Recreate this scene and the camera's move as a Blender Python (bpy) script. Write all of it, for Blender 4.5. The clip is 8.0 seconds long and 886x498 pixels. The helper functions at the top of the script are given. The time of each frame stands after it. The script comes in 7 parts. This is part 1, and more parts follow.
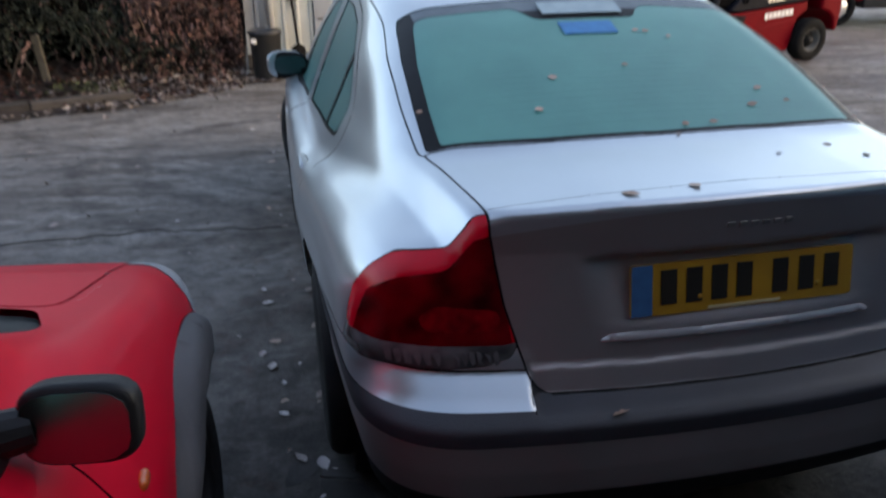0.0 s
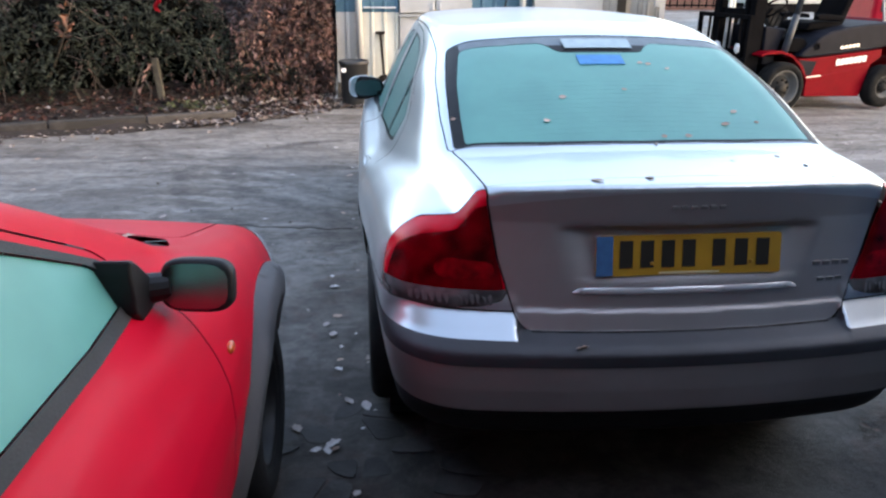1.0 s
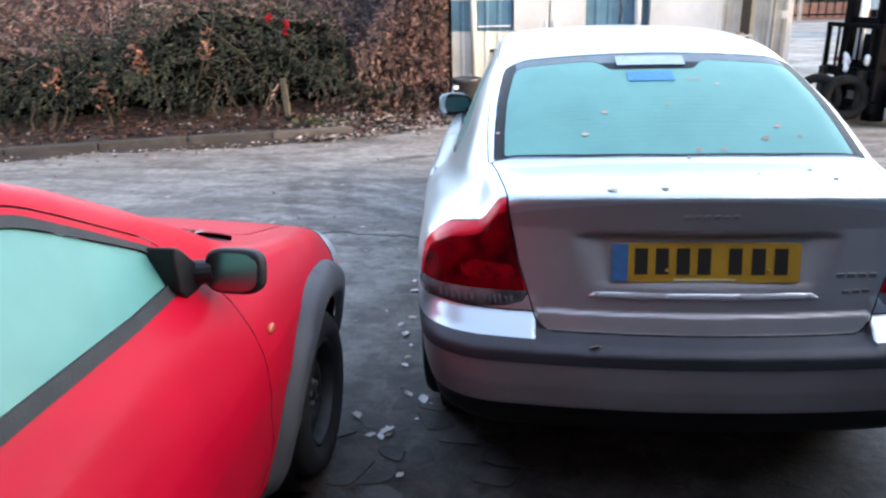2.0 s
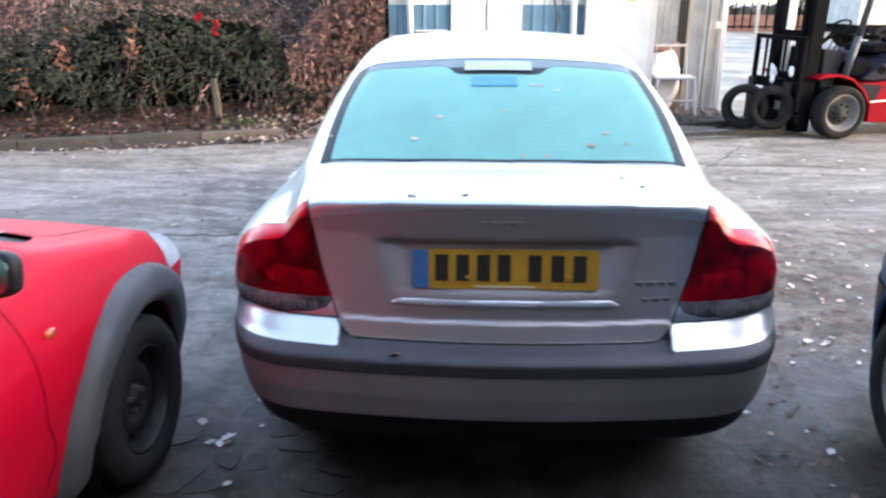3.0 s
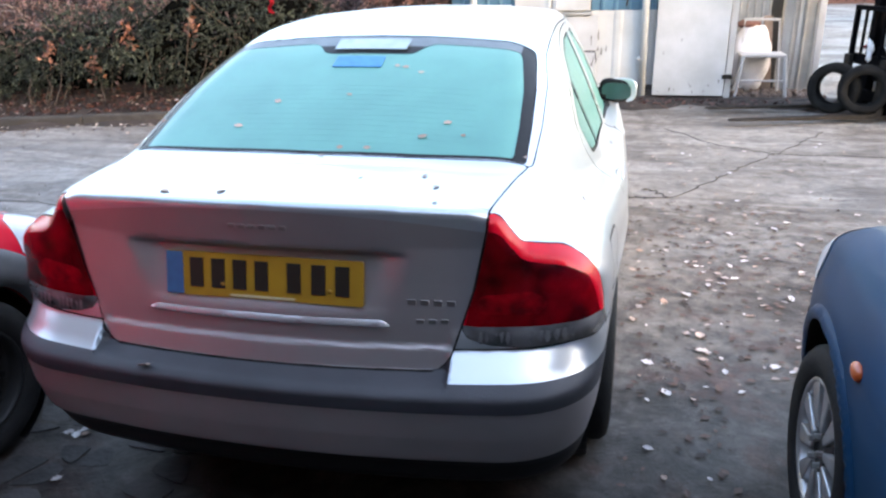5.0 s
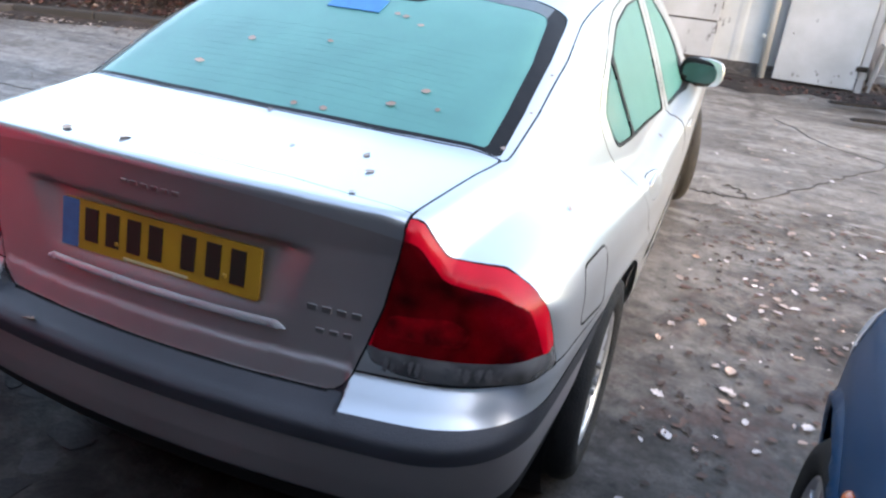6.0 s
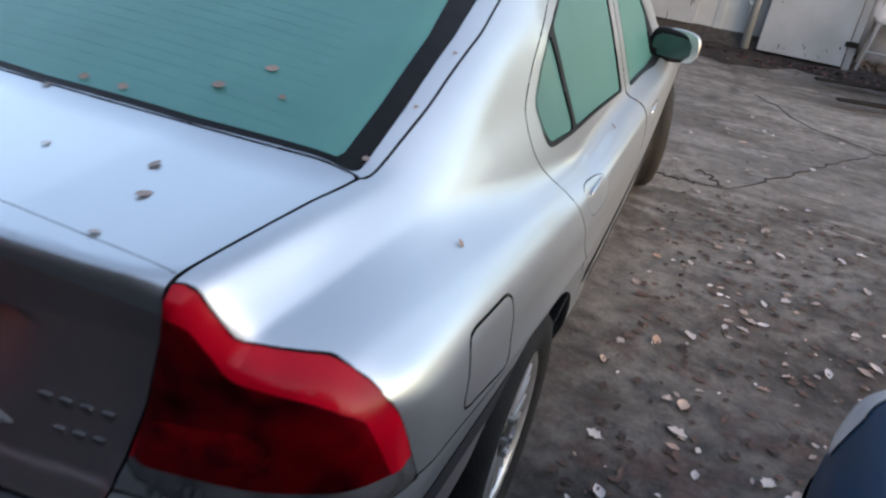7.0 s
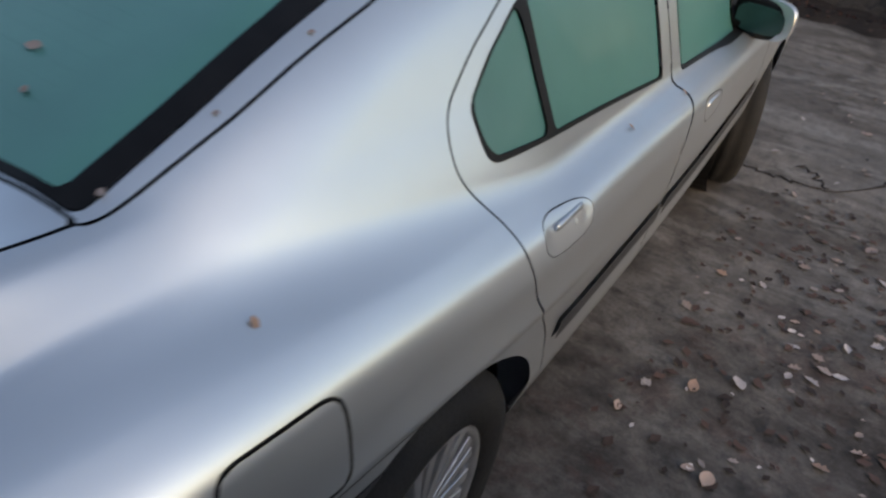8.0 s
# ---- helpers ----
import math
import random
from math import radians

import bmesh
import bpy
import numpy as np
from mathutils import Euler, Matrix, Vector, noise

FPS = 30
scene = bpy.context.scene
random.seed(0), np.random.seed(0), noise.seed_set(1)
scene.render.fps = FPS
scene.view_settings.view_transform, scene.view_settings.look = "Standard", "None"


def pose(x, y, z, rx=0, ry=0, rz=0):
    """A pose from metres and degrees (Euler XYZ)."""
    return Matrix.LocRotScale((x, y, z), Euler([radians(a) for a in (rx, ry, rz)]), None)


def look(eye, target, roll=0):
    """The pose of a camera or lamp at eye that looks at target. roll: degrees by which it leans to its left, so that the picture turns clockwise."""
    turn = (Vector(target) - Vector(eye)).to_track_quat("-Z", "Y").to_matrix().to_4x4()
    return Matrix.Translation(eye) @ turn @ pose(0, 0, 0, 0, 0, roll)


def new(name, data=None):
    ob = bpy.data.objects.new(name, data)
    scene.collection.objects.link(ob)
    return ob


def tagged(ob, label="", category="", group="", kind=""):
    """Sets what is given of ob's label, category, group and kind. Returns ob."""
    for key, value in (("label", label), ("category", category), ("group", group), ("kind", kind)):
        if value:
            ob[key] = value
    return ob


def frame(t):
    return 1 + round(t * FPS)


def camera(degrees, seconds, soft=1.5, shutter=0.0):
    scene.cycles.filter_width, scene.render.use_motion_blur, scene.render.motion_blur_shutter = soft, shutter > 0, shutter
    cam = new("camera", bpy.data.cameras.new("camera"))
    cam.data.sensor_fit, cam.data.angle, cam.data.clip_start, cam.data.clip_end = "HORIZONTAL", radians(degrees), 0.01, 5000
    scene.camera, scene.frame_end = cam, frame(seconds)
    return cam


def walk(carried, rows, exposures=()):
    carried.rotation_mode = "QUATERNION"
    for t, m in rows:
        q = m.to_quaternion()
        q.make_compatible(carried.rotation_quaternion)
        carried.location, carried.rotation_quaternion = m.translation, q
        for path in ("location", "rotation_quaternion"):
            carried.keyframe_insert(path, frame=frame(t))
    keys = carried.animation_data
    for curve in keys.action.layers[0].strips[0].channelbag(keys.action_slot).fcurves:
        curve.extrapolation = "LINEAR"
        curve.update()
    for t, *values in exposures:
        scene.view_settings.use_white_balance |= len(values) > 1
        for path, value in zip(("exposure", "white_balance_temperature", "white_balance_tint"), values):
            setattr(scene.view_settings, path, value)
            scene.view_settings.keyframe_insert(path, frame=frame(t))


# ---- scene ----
cam = camera(61.6, 8.0, soft=2.3, shutter=0.4)
PATH = [
    (0, (-0.908, -0.774, 1.536), (-0.537, 1.027, 0.751), -0.4),
    (0.5, (-0.891, -1.07, 1.56), (-0.591, 0.817, 0.969), -1.0),
    (1, (-0.832, -1.333, 1.566), (-0.665, 0.533, 0.867), 0.6),
    (1.2, (-0.82, -1.388, 1.579), (-0.693, 0.506, 0.95), -1.0),
    (2.3, (-0.409, -1.544, 1.595), (-0.66, 0.326, 0.931), -1.5),
    (2.5, (-0.326, -1.534, 1.592), (-0.568, 0.344, 0.948), -2.5),
    (3, (-0.065, -1.461, 1.58), (-0.17, 0.428, 0.932), -0.0),
    (3.5, (0.193, -1.415, 1.599), (0.134, 0.48, 0.964), -3.3),
    (4, (0.522, -1.372, 1.572), (0.279, 0.493, 0.89), -1.7),
    (4.5, (0.703, -1.282, 1.578), (0.313, 0.555, 0.89), -2.7),
    (4.7, (0.753, -1.198, 1.568), (0.346, 0.643, 0.901), -1.9),
    (5.8, (1.026, -0.676, 1.543), (0.428, 1.03, 0.687), 3.0),
    (6, (1.071, -0.597, 1.561), (0.406, 1.089, 0.715), 5.2),
    (6.5, (1.096, -0.353, 1.542), (0.47, 1.326, 0.654), 8.8),
    (7, (1.078, -0.038, 1.518), (0.5, 1.625, 0.57), 8.5),
    (7.5, (1.15, 0.222, 1.5), (0.433, 1.809, 0.517), 11.3),
    (8, (1.226, 0.545, 1.49), (0.417, 2.016, 0.403), 8.3),
]
walk(cam, [(t, look(eye, target, roll)) for t, eye, target, roll in PATH],
     [(t, e, 7800, 16) for t, e in [(0, 1.72), (0.5, 2.42), (1, 2.75), (2.5, 3.4), (3.5, 3.5), (4.5, 3.30), (6, 2.97), (6.5, 2.32), (7, 1.79), (8, 1.0)]])

# ---- world and sun ----
world = bpy.data.worlds.new("world")
scene.world = world
world.use_nodes = True
wt = world.node_tree
sky = wt.nodes.new("ShaderNodeTexSky")
sky.sky_type = "NISHITA"
sky.sun_disc = False
sky.sun_elevation, sky.sun_rotation = radians(20), radians(108)
sky.air_density, sky.dust_density, sky.ozone_density = 1.0, 1.1, 1.2
wt.links.new(sky.outputs[0], wt.nodes["Background"].inputs[0])
wt.nodes["Background"].inputs[1].default_value = 0.15
sun = new("sun", bpy.data.lights.new("sun", "SUN"))
sun.data.energy, sun.data.angle, sun.data.color = 0.15, radians(70), (1.0, 0.97, 0.93)
sun.matrix_world = look((10.5, -1.4, 5.0), (0, 2, 1))

# ---- materials ----
MATS = {}


def mat(name, color, rough=0.5, metal=0.0, color2=None, scale=8.0, bump=0.0, bump_scale=60.0, coat=0.0, spec=0.5,
        trans=0.0, detail=6.0, per_object=False, per_island=False):
    """A surface with two scales of mottling and a fine bump."""
    if name in MATS:
        return MATS[name]
    m = bpy.data.materials.new(name)
    m.use_nodes = True
    n, l = m.node_tree.nodes, m.node_tree.links
    b = n["Principled BSDF"]
    b.inputs["Roughness"].default_value = rough
    b.inputs["Metallic"].default_value = metal
    b.inputs["Coat Weight"].default_value = coat
    b.inputs["Coat Roughness"].default_value = 0.04
    b.inputs["Specular IOR Level"].default_value = spec
    b.inputs["Transmission Weight"].default_value = trans
    co = n.new("ShaderNodeTexCoord")
    big = n.new("ShaderNodeTexNoise")
    big.inputs["Scale"].default_value, big.inputs["Detail"].default_value = scale, detail
    l.new(co.outputs["Object"], big.inputs["Vector"])
    ramp = n.new("ShaderNodeValToRGB")
    c2 = color2 or tuple(c * 0.8 for c in color)
    ramp.color_ramp.elements[0].position, ramp.color_ramp.elements[1].position = 0.32, 0.68
    ramp.color_ramp.elements[0].color, ramp.color_ramp.elements[1].color = (*c2, 1), (*color, 1)
    if per_object or per_island:
        info = n.new("ShaderNodeObjectInfo" if per_object else "ShaderNodeNewGeometry")
        add = n.new("ShaderNodeMath")
        add.operation = "MULTIPLY_ADD"
        l.new(info.outputs["Random" if per_object else "Random Per Island"], add.inputs[0])
        add.inputs[1].default_value, add.inputs[2].default_value = 0.7, -0.35
        add2 = n.new("ShaderNodeMath")
        l.new(add.outputs[0], add2.inputs[0])
        l.new(big.outputs["Fac"], add2.inputs[1])
        l.new(add2.outputs[0], ramp.inputs[0])
    else:
        l.new(big.outputs["Fac"], ramp.inputs[0])
    l.new(ramp.outputs[0], b.inputs["Base Color"])
    if bump > 0:
        fine = n.new("ShaderNodeTexNoise")
        fine.inputs["Scale"].default_value, fine.inputs["Detail"].default_value = bump_scale, 5
        l.new(co.outputs["Object"], fine.inputs["Vector"])
        bp = n.new("ShaderNodeBump")
        bp.inputs["Strength"].default_value, bp.inputs["Distance"].default_value = bump, 0.01
        l.new(fine.outputs["Fac"], bp.inputs["Height"])
        l.new(bp.outputs[0], b.inputs["Normal"])
    MATS[name] = m
    return m


# ---- shape tools ----
def link_mesh(name, me, material, parent=None, label=""):
    if material is not None:
        me.materials.append(material)
    ob = new(name, me)
    if parent is not None:
        ob.parent = parent
    return tagged(ob, label)


def part(name, bm, material, parent=None, label="", smooth=False):
    """Links a bmesh as one mesh object under a thing or part."""
    me = bpy.data.meshes.new(name)
    bm.normal_update()
    bm.to_mesh(me)
    bm.free()
    if smooth:
        me.polygons.foreach_set("use_smooth", [True] * len(me.polygons))
    return link_mesh(name, me, material, parent, label)


def thing(name, label, category, m=None, group="", kind=""):
    e = tagged(new(name), label, category, group, kind)
    e.empty_display_size = 0.1
    e.matrix_world = m or Matrix.Identity(4)
    return e


def box(bm, cx, cy, cz, sx, sy, sz, bevel=0.0, m=None):
    r = bmesh.ops.create_cube(bm, size=1.0)
    vs = r["verts"]
    t = Matrix.Translation((cx, cy, cz)) @ Matrix.Diagonal((sx, sy, sz, 1))
    bmesh.ops.transform(bm, matrix=(m @ t) if m else t, verts=vs)
    if bevel > 0:
        es = list({e for v in vs for e in v.link_edges})
        bmesh.ops.bevel(bm, geom=es, offset=bevel, segments=2, affect="EDGES", profile=0.5)
    return bm


def rod(bm, a, b, r0, r1=None, seg=10):
    a, b = Vector(a), Vector(b)
    d = b - a
    q = d.to_track_quat("Z", "Y").to_matrix().to_4x4()
    bmesh.ops.create_cone(bm, cap_ends=True, segments=seg, radius1=r0, radius2=r0 if r1 is None else r1,
                          depth=d.length, matrix=Matrix.Translation((a + b) / 2) @ q)
    return bm


def lathe(bm, prof, seg=40, m=None):
    """Revolves (radius, along) pairs about x."""
    m = m or Matrix.Identity(4)
    rings = []
    for r, x in prof:
        rings.append([bm.verts.new(m @ Vector((x, r * math.cos(a), r * math.sin(a))))
                      for a in (2 * math.pi * k / seg for k in range(seg))])
    for p, q in zip(rings, rings[1:]):
        for k in range(seg):
            bm.faces.new((p[k], p[(k + 1) % seg], q[(k + 1) % seg], q[k]))
    return bm


def prism(bm, poly, axis, a, b, bevel=0.0, m=None):
    """Extrudes a polygon given in the two other axes from a to b along axis (0 x, 1 y, 2 z)."""
    def at(p, d):
        v = [0, 0, 0]
        o = [k for k in range(3) if k != axis]
        v[o[0]], v[o[1]], v[axis] = p[0], p[1], d
        return m @ Vector(v) if m else Vector(v)
    lo, hi = [bm.verts.new(at(p, a)) for p in poly], [bm.verts.new(at(p, b)) for p in poly]
    fs = [bm.faces.new(lo), bm.faces.new(hi[::-1])]
    for k in range(len(poly)):
        fs.append(bm.faces.new((lo[k], hi[k], hi[(k + 1) % len(poly)], lo[(k + 1) % len(poly)])))
    bmesh.ops.recalc_face_normals(bm, faces=fs)
    if bevel > 0:
        es = list({e for f in fs for e in f.edges})
        bmesh.ops.bevel(bm, geom=es, offset=bevel, segments=2, affect="EDGES", profile=0.5)
    return bm


def interp(v, xs, ys):
    return np.interp(v, xs, ys)


def smooth_curve(xs, ys, n=200, reach=0.03):
    """A table of a rounded polyline."""
    t = np.linspace(xs[0], xs[-1], n)
    y = np.interp(t, xs, ys)
    w = max(1, int(reach / (t[1] - t[0])))
    k = np.hanning(2 * w + 3)[1:-1]
    k /= k.sum()
    pad = np.r_[2 * y[0] - y[w:0:-1], y, 2 * y[-1] - y[-2:-w - 2:-1]]
    return t, np.convolve(pad, k, "valid")[:n] if len(k) > 1 else y


def curve(xs, ys, reach=0.03):
    t, y = smooth_curve(xs, ys, 400, reach)
    return lambda v: np.interp(v, t, y)


def smax(a, b, k):
    h = np.maximum(k - np.abs(a - b), 0.0) / k
    return np.maximum(a, b) + h * h * k * 0.25


def smin(a, b, k):
    return -smax(-a, -b, k)


def step(v, a, b):
    t = np.clip((v - a) / (b - a), 0, 1)
    return t * t * (3 - 2 * t)


def gradient(f, p, e=0.0015):
    g = np.empty_like(p)
    for k in range(3):
        d = np.zeros(3)
        d[k] = e
        g[:, k] = (f(p + d) - f(p - d)) / (2 * e)
    return g


def shell(f, lo, hi, h):
    """A triangle mesh (places, normals, triangles) of the surface f = 0."""
    ax = [np.arange(lo[k], hi[k] + h, h) for k in range(3)]
    gx, gy, gz = np.meshgrid(*ax, indexing="ij")
    p = np.stack([gx, gy, gz], -1).reshape(-1, 3)
    v = f(p).reshape(gx.shape)
    s = v < 0
    n = np.array(s.shape) - 1
    cnt = np.zeros(n, int)
    for i in (0, 1):
        for j in (0, 1):
            for k in (0, 1):
                cnt += s[i:i + n[0], j:j + n[1], k:k + n[2]]
    act = (cnt > 0) & (cnt < 8)
    idx = -np.ones(n, int)
    cells = np.argwhere(act)
    idx[act] = np.arange(len(cells))
    pos = np.array(lo) + (cells + 0.5) * h
    for _ in range(5):
        g = gradient(f, pos)
        d = f(pos)[:, None] * g / np.maximum((g * g).sum(1), 1e-6)[:, None]
        ln = np.linalg.norm(d, axis=1)[:, None]
        pos = pos - d * np.minimum(1, h / np.maximum(ln, 1e-9))
    g = gradient(f, pos, 0.004)
    nor = g / np.maximum(np.linalg.norm(g, axis=1), 1e-9)[:, None]
    tris = []
    for a in range(3):
        b, c = (a + 1) % 3, (a + 2) % 3
        s0 = np.take(s, range(s.shape[a] - 1), a)
        s1 = np.take(s, range(1, s.shape[a]), a)
        e = np.argwhere(s0 != s1)
        e = e[(e[:, b] > 0) & (e[:, c] > 0) & (e[:, b] < n[b]) & (e[:, c] < n[c])]
        q = []
        for db, dc in ((1, 1), (0, 1), (0, 0), (1, 0)):
            w = e.copy()
            w[:, b] -= db
            w[:, c] -= dc
            q.append(idx[w[:, 0], w[:, 1], w[:, 2]])
        q = np.stack(q, 1)
        inside = s0[e[:, 0], e[:, 1], e[:, 2]]
        q[~inside] = q[~inside][:, ::-1]
        q = q[(q >= 0).all(1)]
        tris += [q[:, [0, 1, 2]], q[:, [0, 2, 3]]]
    return pos, nor, np.concatenate(tris)


def compact(v, n, f):
    used, inv = np.unique(f.ravel(), return_inverse=True)
    return v[used], n[used], inv.reshape(-1, 3)


def split(mesh, s):
    """Cuts a triangle mesh along s = 0; gives the parts with s < 0 and s > 0."""
    v, n, f = mesh
    s = np.where(np.abs(s) < 1e-6, 1e-6, s)
    neg = (s < 0)[f]
    c = neg.sum(1)
    mix = (c == 1) | (c == 2)
    fm, nm = f[mix], neg[mix]
    lone_neg = c[mix] == 1
    lone = np.where(lone_neg, nm.argmax(1), (~nm).argmax(1))
    r = np.arange(len(fm))
    a, b, d = fm[r, lone], fm[r, (lone + 1) % 3], fm[r, (lone + 2) % 3]
    ed = np.sort(np.concatenate([np.stack([a, b], 1), np.stack([a, d], 1)]), 1)
    if len(ed):
        u, inv = np.unique(ed, axis=0, return_inverse=True)
        inv = inv.ravel()
        t = (s[u[:, 0]] / (s[u[:, 0]] - s[u[:, 1]]))[:, None]
        nv, nn = v[u[:, 0]] * (1 - t) + v[u[:, 1]] * t, n[u[:, 0]] * (1 - t) + n[u[:, 1]] * t
        nn /= np.maximum(np.linalg.norm(nn, axis=1), 1e-9)[:, None]
        ab, ad = inv[:len(fm)] + len(v), inv[len(fm):] + len(v)
        v, n = np.concatenate([v, nv]), np.concatenate([n, nn])
        tip = np.stack([a, ab, ad], 1)
        rest = np.concatenate([np.stack([ab, b, d], 1), np.stack([ab, d, ad], 1)])
        ln2 = np.r_[lone_neg, lone_neg]
        fin = np.concatenate([f[c == 3], tip[lone_neg], rest[~ln2]])
        fout = np.concatenate([f[c == 0], tip[~lone_neg], rest[ln2]])
    else:
        fin, fout = f[c == 3], f[c == 0]
    return compact(v, n, fin), compact(v, n, fout)


def rounded(poly, times=2):
    """Cuts the corners of a closed polygon."""
    p = np.array(poly, float)
    for _ in range(times):
        q = np.roll(p, -1, 0)
        p = np.stack([p * 0.8 + q * 0.2, p * 0.2 + q * 0.8], 1).reshape(-1, 2)
    return p


def filleted(poly, r=0.03, seg=4):
    """Rounds the corners of a closed polygon to about the radius r."""
    p = np.array(poly, float)
    out = []
    p = p[np.linalg.norm(p - np.roll(p, 1, 0), axis=1) > 1e-6]
    for a, b, c in zip(np.roll(p, 1, 0), p, np.roll(p, -1, 0)):
        la, lc = np.linalg.norm(a - b), np.linalg.norm(c - b)
        q0, q1 = b + (a - b) * min(r / la, 0.45), b + (c - b) * min(r / lc, 0.45)
        for t in np.linspace(0, 1, seg):
            out.append(q0 * (1 - t) ** 2 + b * 2 * t * (1 - t) + q1 * t * t)
    return np.array(out)


def outline(p, poly):
    """The signed distance of points to a closed polygon, below zero inside."""
    d = np.full(len(p), 1e9)
    inside = np.zeros(len(p), bool)
    q = np.roll(poly, -1, 0)
    for (ax, ay), (bx, by) in zip(poly, q):
        ex, ey = bx - ax, by - ay
        wx, wy = p[:, 0] - ax, p[:, 1] - ay
        t = np.clip((wx * ex + wy * ey) / max(ex * ex + ey * ey, 1e-12), 0, 1)
        d = np.minimum(d, (wx - ex * t) ** 2 + (wy - ey * t) ** 2)
        if ay != by:
            inside ^= ((ay > p[:, 1]) != (by > p[:, 1])) & (p[:, 0] < ex * (p[:, 1] - ay) / (by - ay) + ax)
    d = np.sqrt(d)
    return np.where(inside, -d, d)


def side_of(mesh, poly, sx):
    """Distance to an outline in the side view (y, z), on the side sx of the car."""
    d = outline(mesh[0][:, 1:], poly)
    return np.where(mesh[0][:, 0] * sx > 0.2, d, np.maximum(d, 0.2))


def back_of(mesh, poly, ymax):
    """Distance to an outline in the rear view (x, z), for y under ymax."""
    d = outline(mesh[0][:, [0, 2]], poly)
    return np.maximum(d, mesh[0][:, 1] - ymax)


def panel(mesh, dist, gap=0.0025):
    """Cuts a panel out with a groove round it: panel, groove, rest."""
    inner, rest = split(mesh, dist(mesh) + gap)
    strip, rest = split(rest, dist(rest) - gap)
    return inner, strip, rest


def join(*ms):
    v, n, f, k = [], [], [], 0
    for a, b, c in ms:
        v.append(a), n.append(b), f.append(c + k)
        k += len(a)
    return np.concatenate(v), np.concatenate(n), np.concatenate(f)


def skin(name, mesh, material, parent=None, label="", lift=0.0):
    v, n, f = mesh
    if not len(f):
        return None
    me = bpy.data.meshes.new(name)
    me.from_pydata((v + n * lift).tolist(), [], f.tolist())
    me.polygons.foreach_set("use_smooth", [True] * len(f))
    me.normals_split_custom_set_from_vertices(n.tolist())
    return link_mesh(name, me, material, parent, label)


def mirrored(poly):
    return np.array(poly) * (-1, 1)

SILVER = mat("silver_paint", (0.61, 0.655, 0.685), 0.285, 0.72, (0.57, 0.61, 0.635), 3.0, 0.03, 900, coat=0.35)
GREY_PLASTIC = mat("grey_plastic", (0.046, 0.048, 0.056), 0.5, 0.0, (0.032, 0.034, 0.040), 6, 0.2, 300, spec=0.5)
# darker, rougher copy of the silver for rear faces; their shade is in its colour
REAR_SILVER = mat("rear_silver", (0.57, 0.535, 0.535), 0.48, 0.86, (0.48, 0.45, 0.45), 3.5, 0.05, 400, coat=0.04)
BLACK = mat("black_trim", (0.006, 0.006, 0.007), 0.5, 0.0, (0.011, 0.011, 0.012), 20, spec=0.2)
RUBBER = mat("rubber", (0.014, 0.014, 0.015), 0.8, 0.0, (0.024, 0.023, 0.022), 12, 0.4, 150, spec=0.3)
FROST = mat("frosted_glass", (0.095, 0.325, 0.285), 0.42, 0.0, (0.078, 0.275, 0.245), 5, 0.06, 500, coat=0.10)
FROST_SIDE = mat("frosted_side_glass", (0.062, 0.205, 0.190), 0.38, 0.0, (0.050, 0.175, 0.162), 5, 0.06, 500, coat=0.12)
RED = mat("red_paint", (0.62, 0.005, 0.026), 0.40, 0.0, (0.54, 0.004, 0.022), 4, 0.02, 500, coat=0.05, spec=0.12)
BLUE = mat("blue_paint", (0.004, 0.046, 0.105), 0.42, 0.0, (0.003, 0.037, 0.085), 4, 0.02, 500, coat=0.06, spec=0.14)

mat("dark_metal", (0.10, 0.10, 0.10), 0.45, 0.6, (0.05, 0.05, 0.05), 30)
mat("dull_metal", (0.45, 0.44, 0.42), 0.4, 0.9, (0.3, 0.29, 0.28), 40)
mat("bright_silver", (0.80, 0.80, 0.82), 0.25, 0.6, (0.75, 0.75, 0.77), 6, coat=0.6)
mat("alloy", (0.66, 0.66, 0.67), 0.3, 0.7, (0.5, 0.5, 0.5), 20, coat=0.3)
mat("red_lens", (0.70, 0.003, 0.020), 0.25, 0.0, (0.52, 0.002, 0.014), 11, coat=0.04, trans=0.05, detail=1.0, spec=0.22)
mat("clear_lens", (0.17, 0.17, 0.175), 0.15, 0.0, (0.06, 0.06, 0.063), 18, coat=0.5, trans=0.15, detail=1.0)
mat("frosted_lens", (0.62, 0.66, 0.70), 0.25, 0.0, (0.45, 0.48, 0.52), 14, coat=0.5)
mat("red_lamp_core", (0.21, 0.001, 0.005), 0.15, 0.0, (0.035, 0.0005, 0.001), 13, coat=0.05, detail=1.5, spec=0.3)
mat("pale_reflector", (0.105, 0.105, 0.11), 0.3, 0.0, (0.06, 0.06, 0.063), 55)
mat("red_chamber", (0.30, 0.002, 0.007), 0.2, 0.0, (0.09, 0.001, 0.003), 26, coat=0.05, detail=1.5, spec=0.3)
mat("lamp_housing", (0.30, 0.28, 0.28), 0.35, 0.5, (0.06, 0.05, 0.05), 10, detail=1.0)
mat("plate_yellow", (0.46, 0.24, 0.018), 0.45, 0.0, (0.37, 0.19, 0.016), 12, coat=0.3)
mat("plate_blue", (0.035, 0.14, 0.30), 0.45, 0.0, (0.03, 0.11, 0.24), 40)
mat("plate_black", (0.02, 0.017, 0.012), 0.45)
mat("pale_sticker", (0.62, 0.52, 0.30), 0.5)
mat("blue_sticker", (0.03, 0.25, 0.55), 0.5, 0.0, (0.025, 0.2, 0.47), 30)
mat("pale_lens", (0.34, 0.45, 0.47), 0.25, 0.0, (0.28, 0.38, 0.40), 20, coat=0.4)
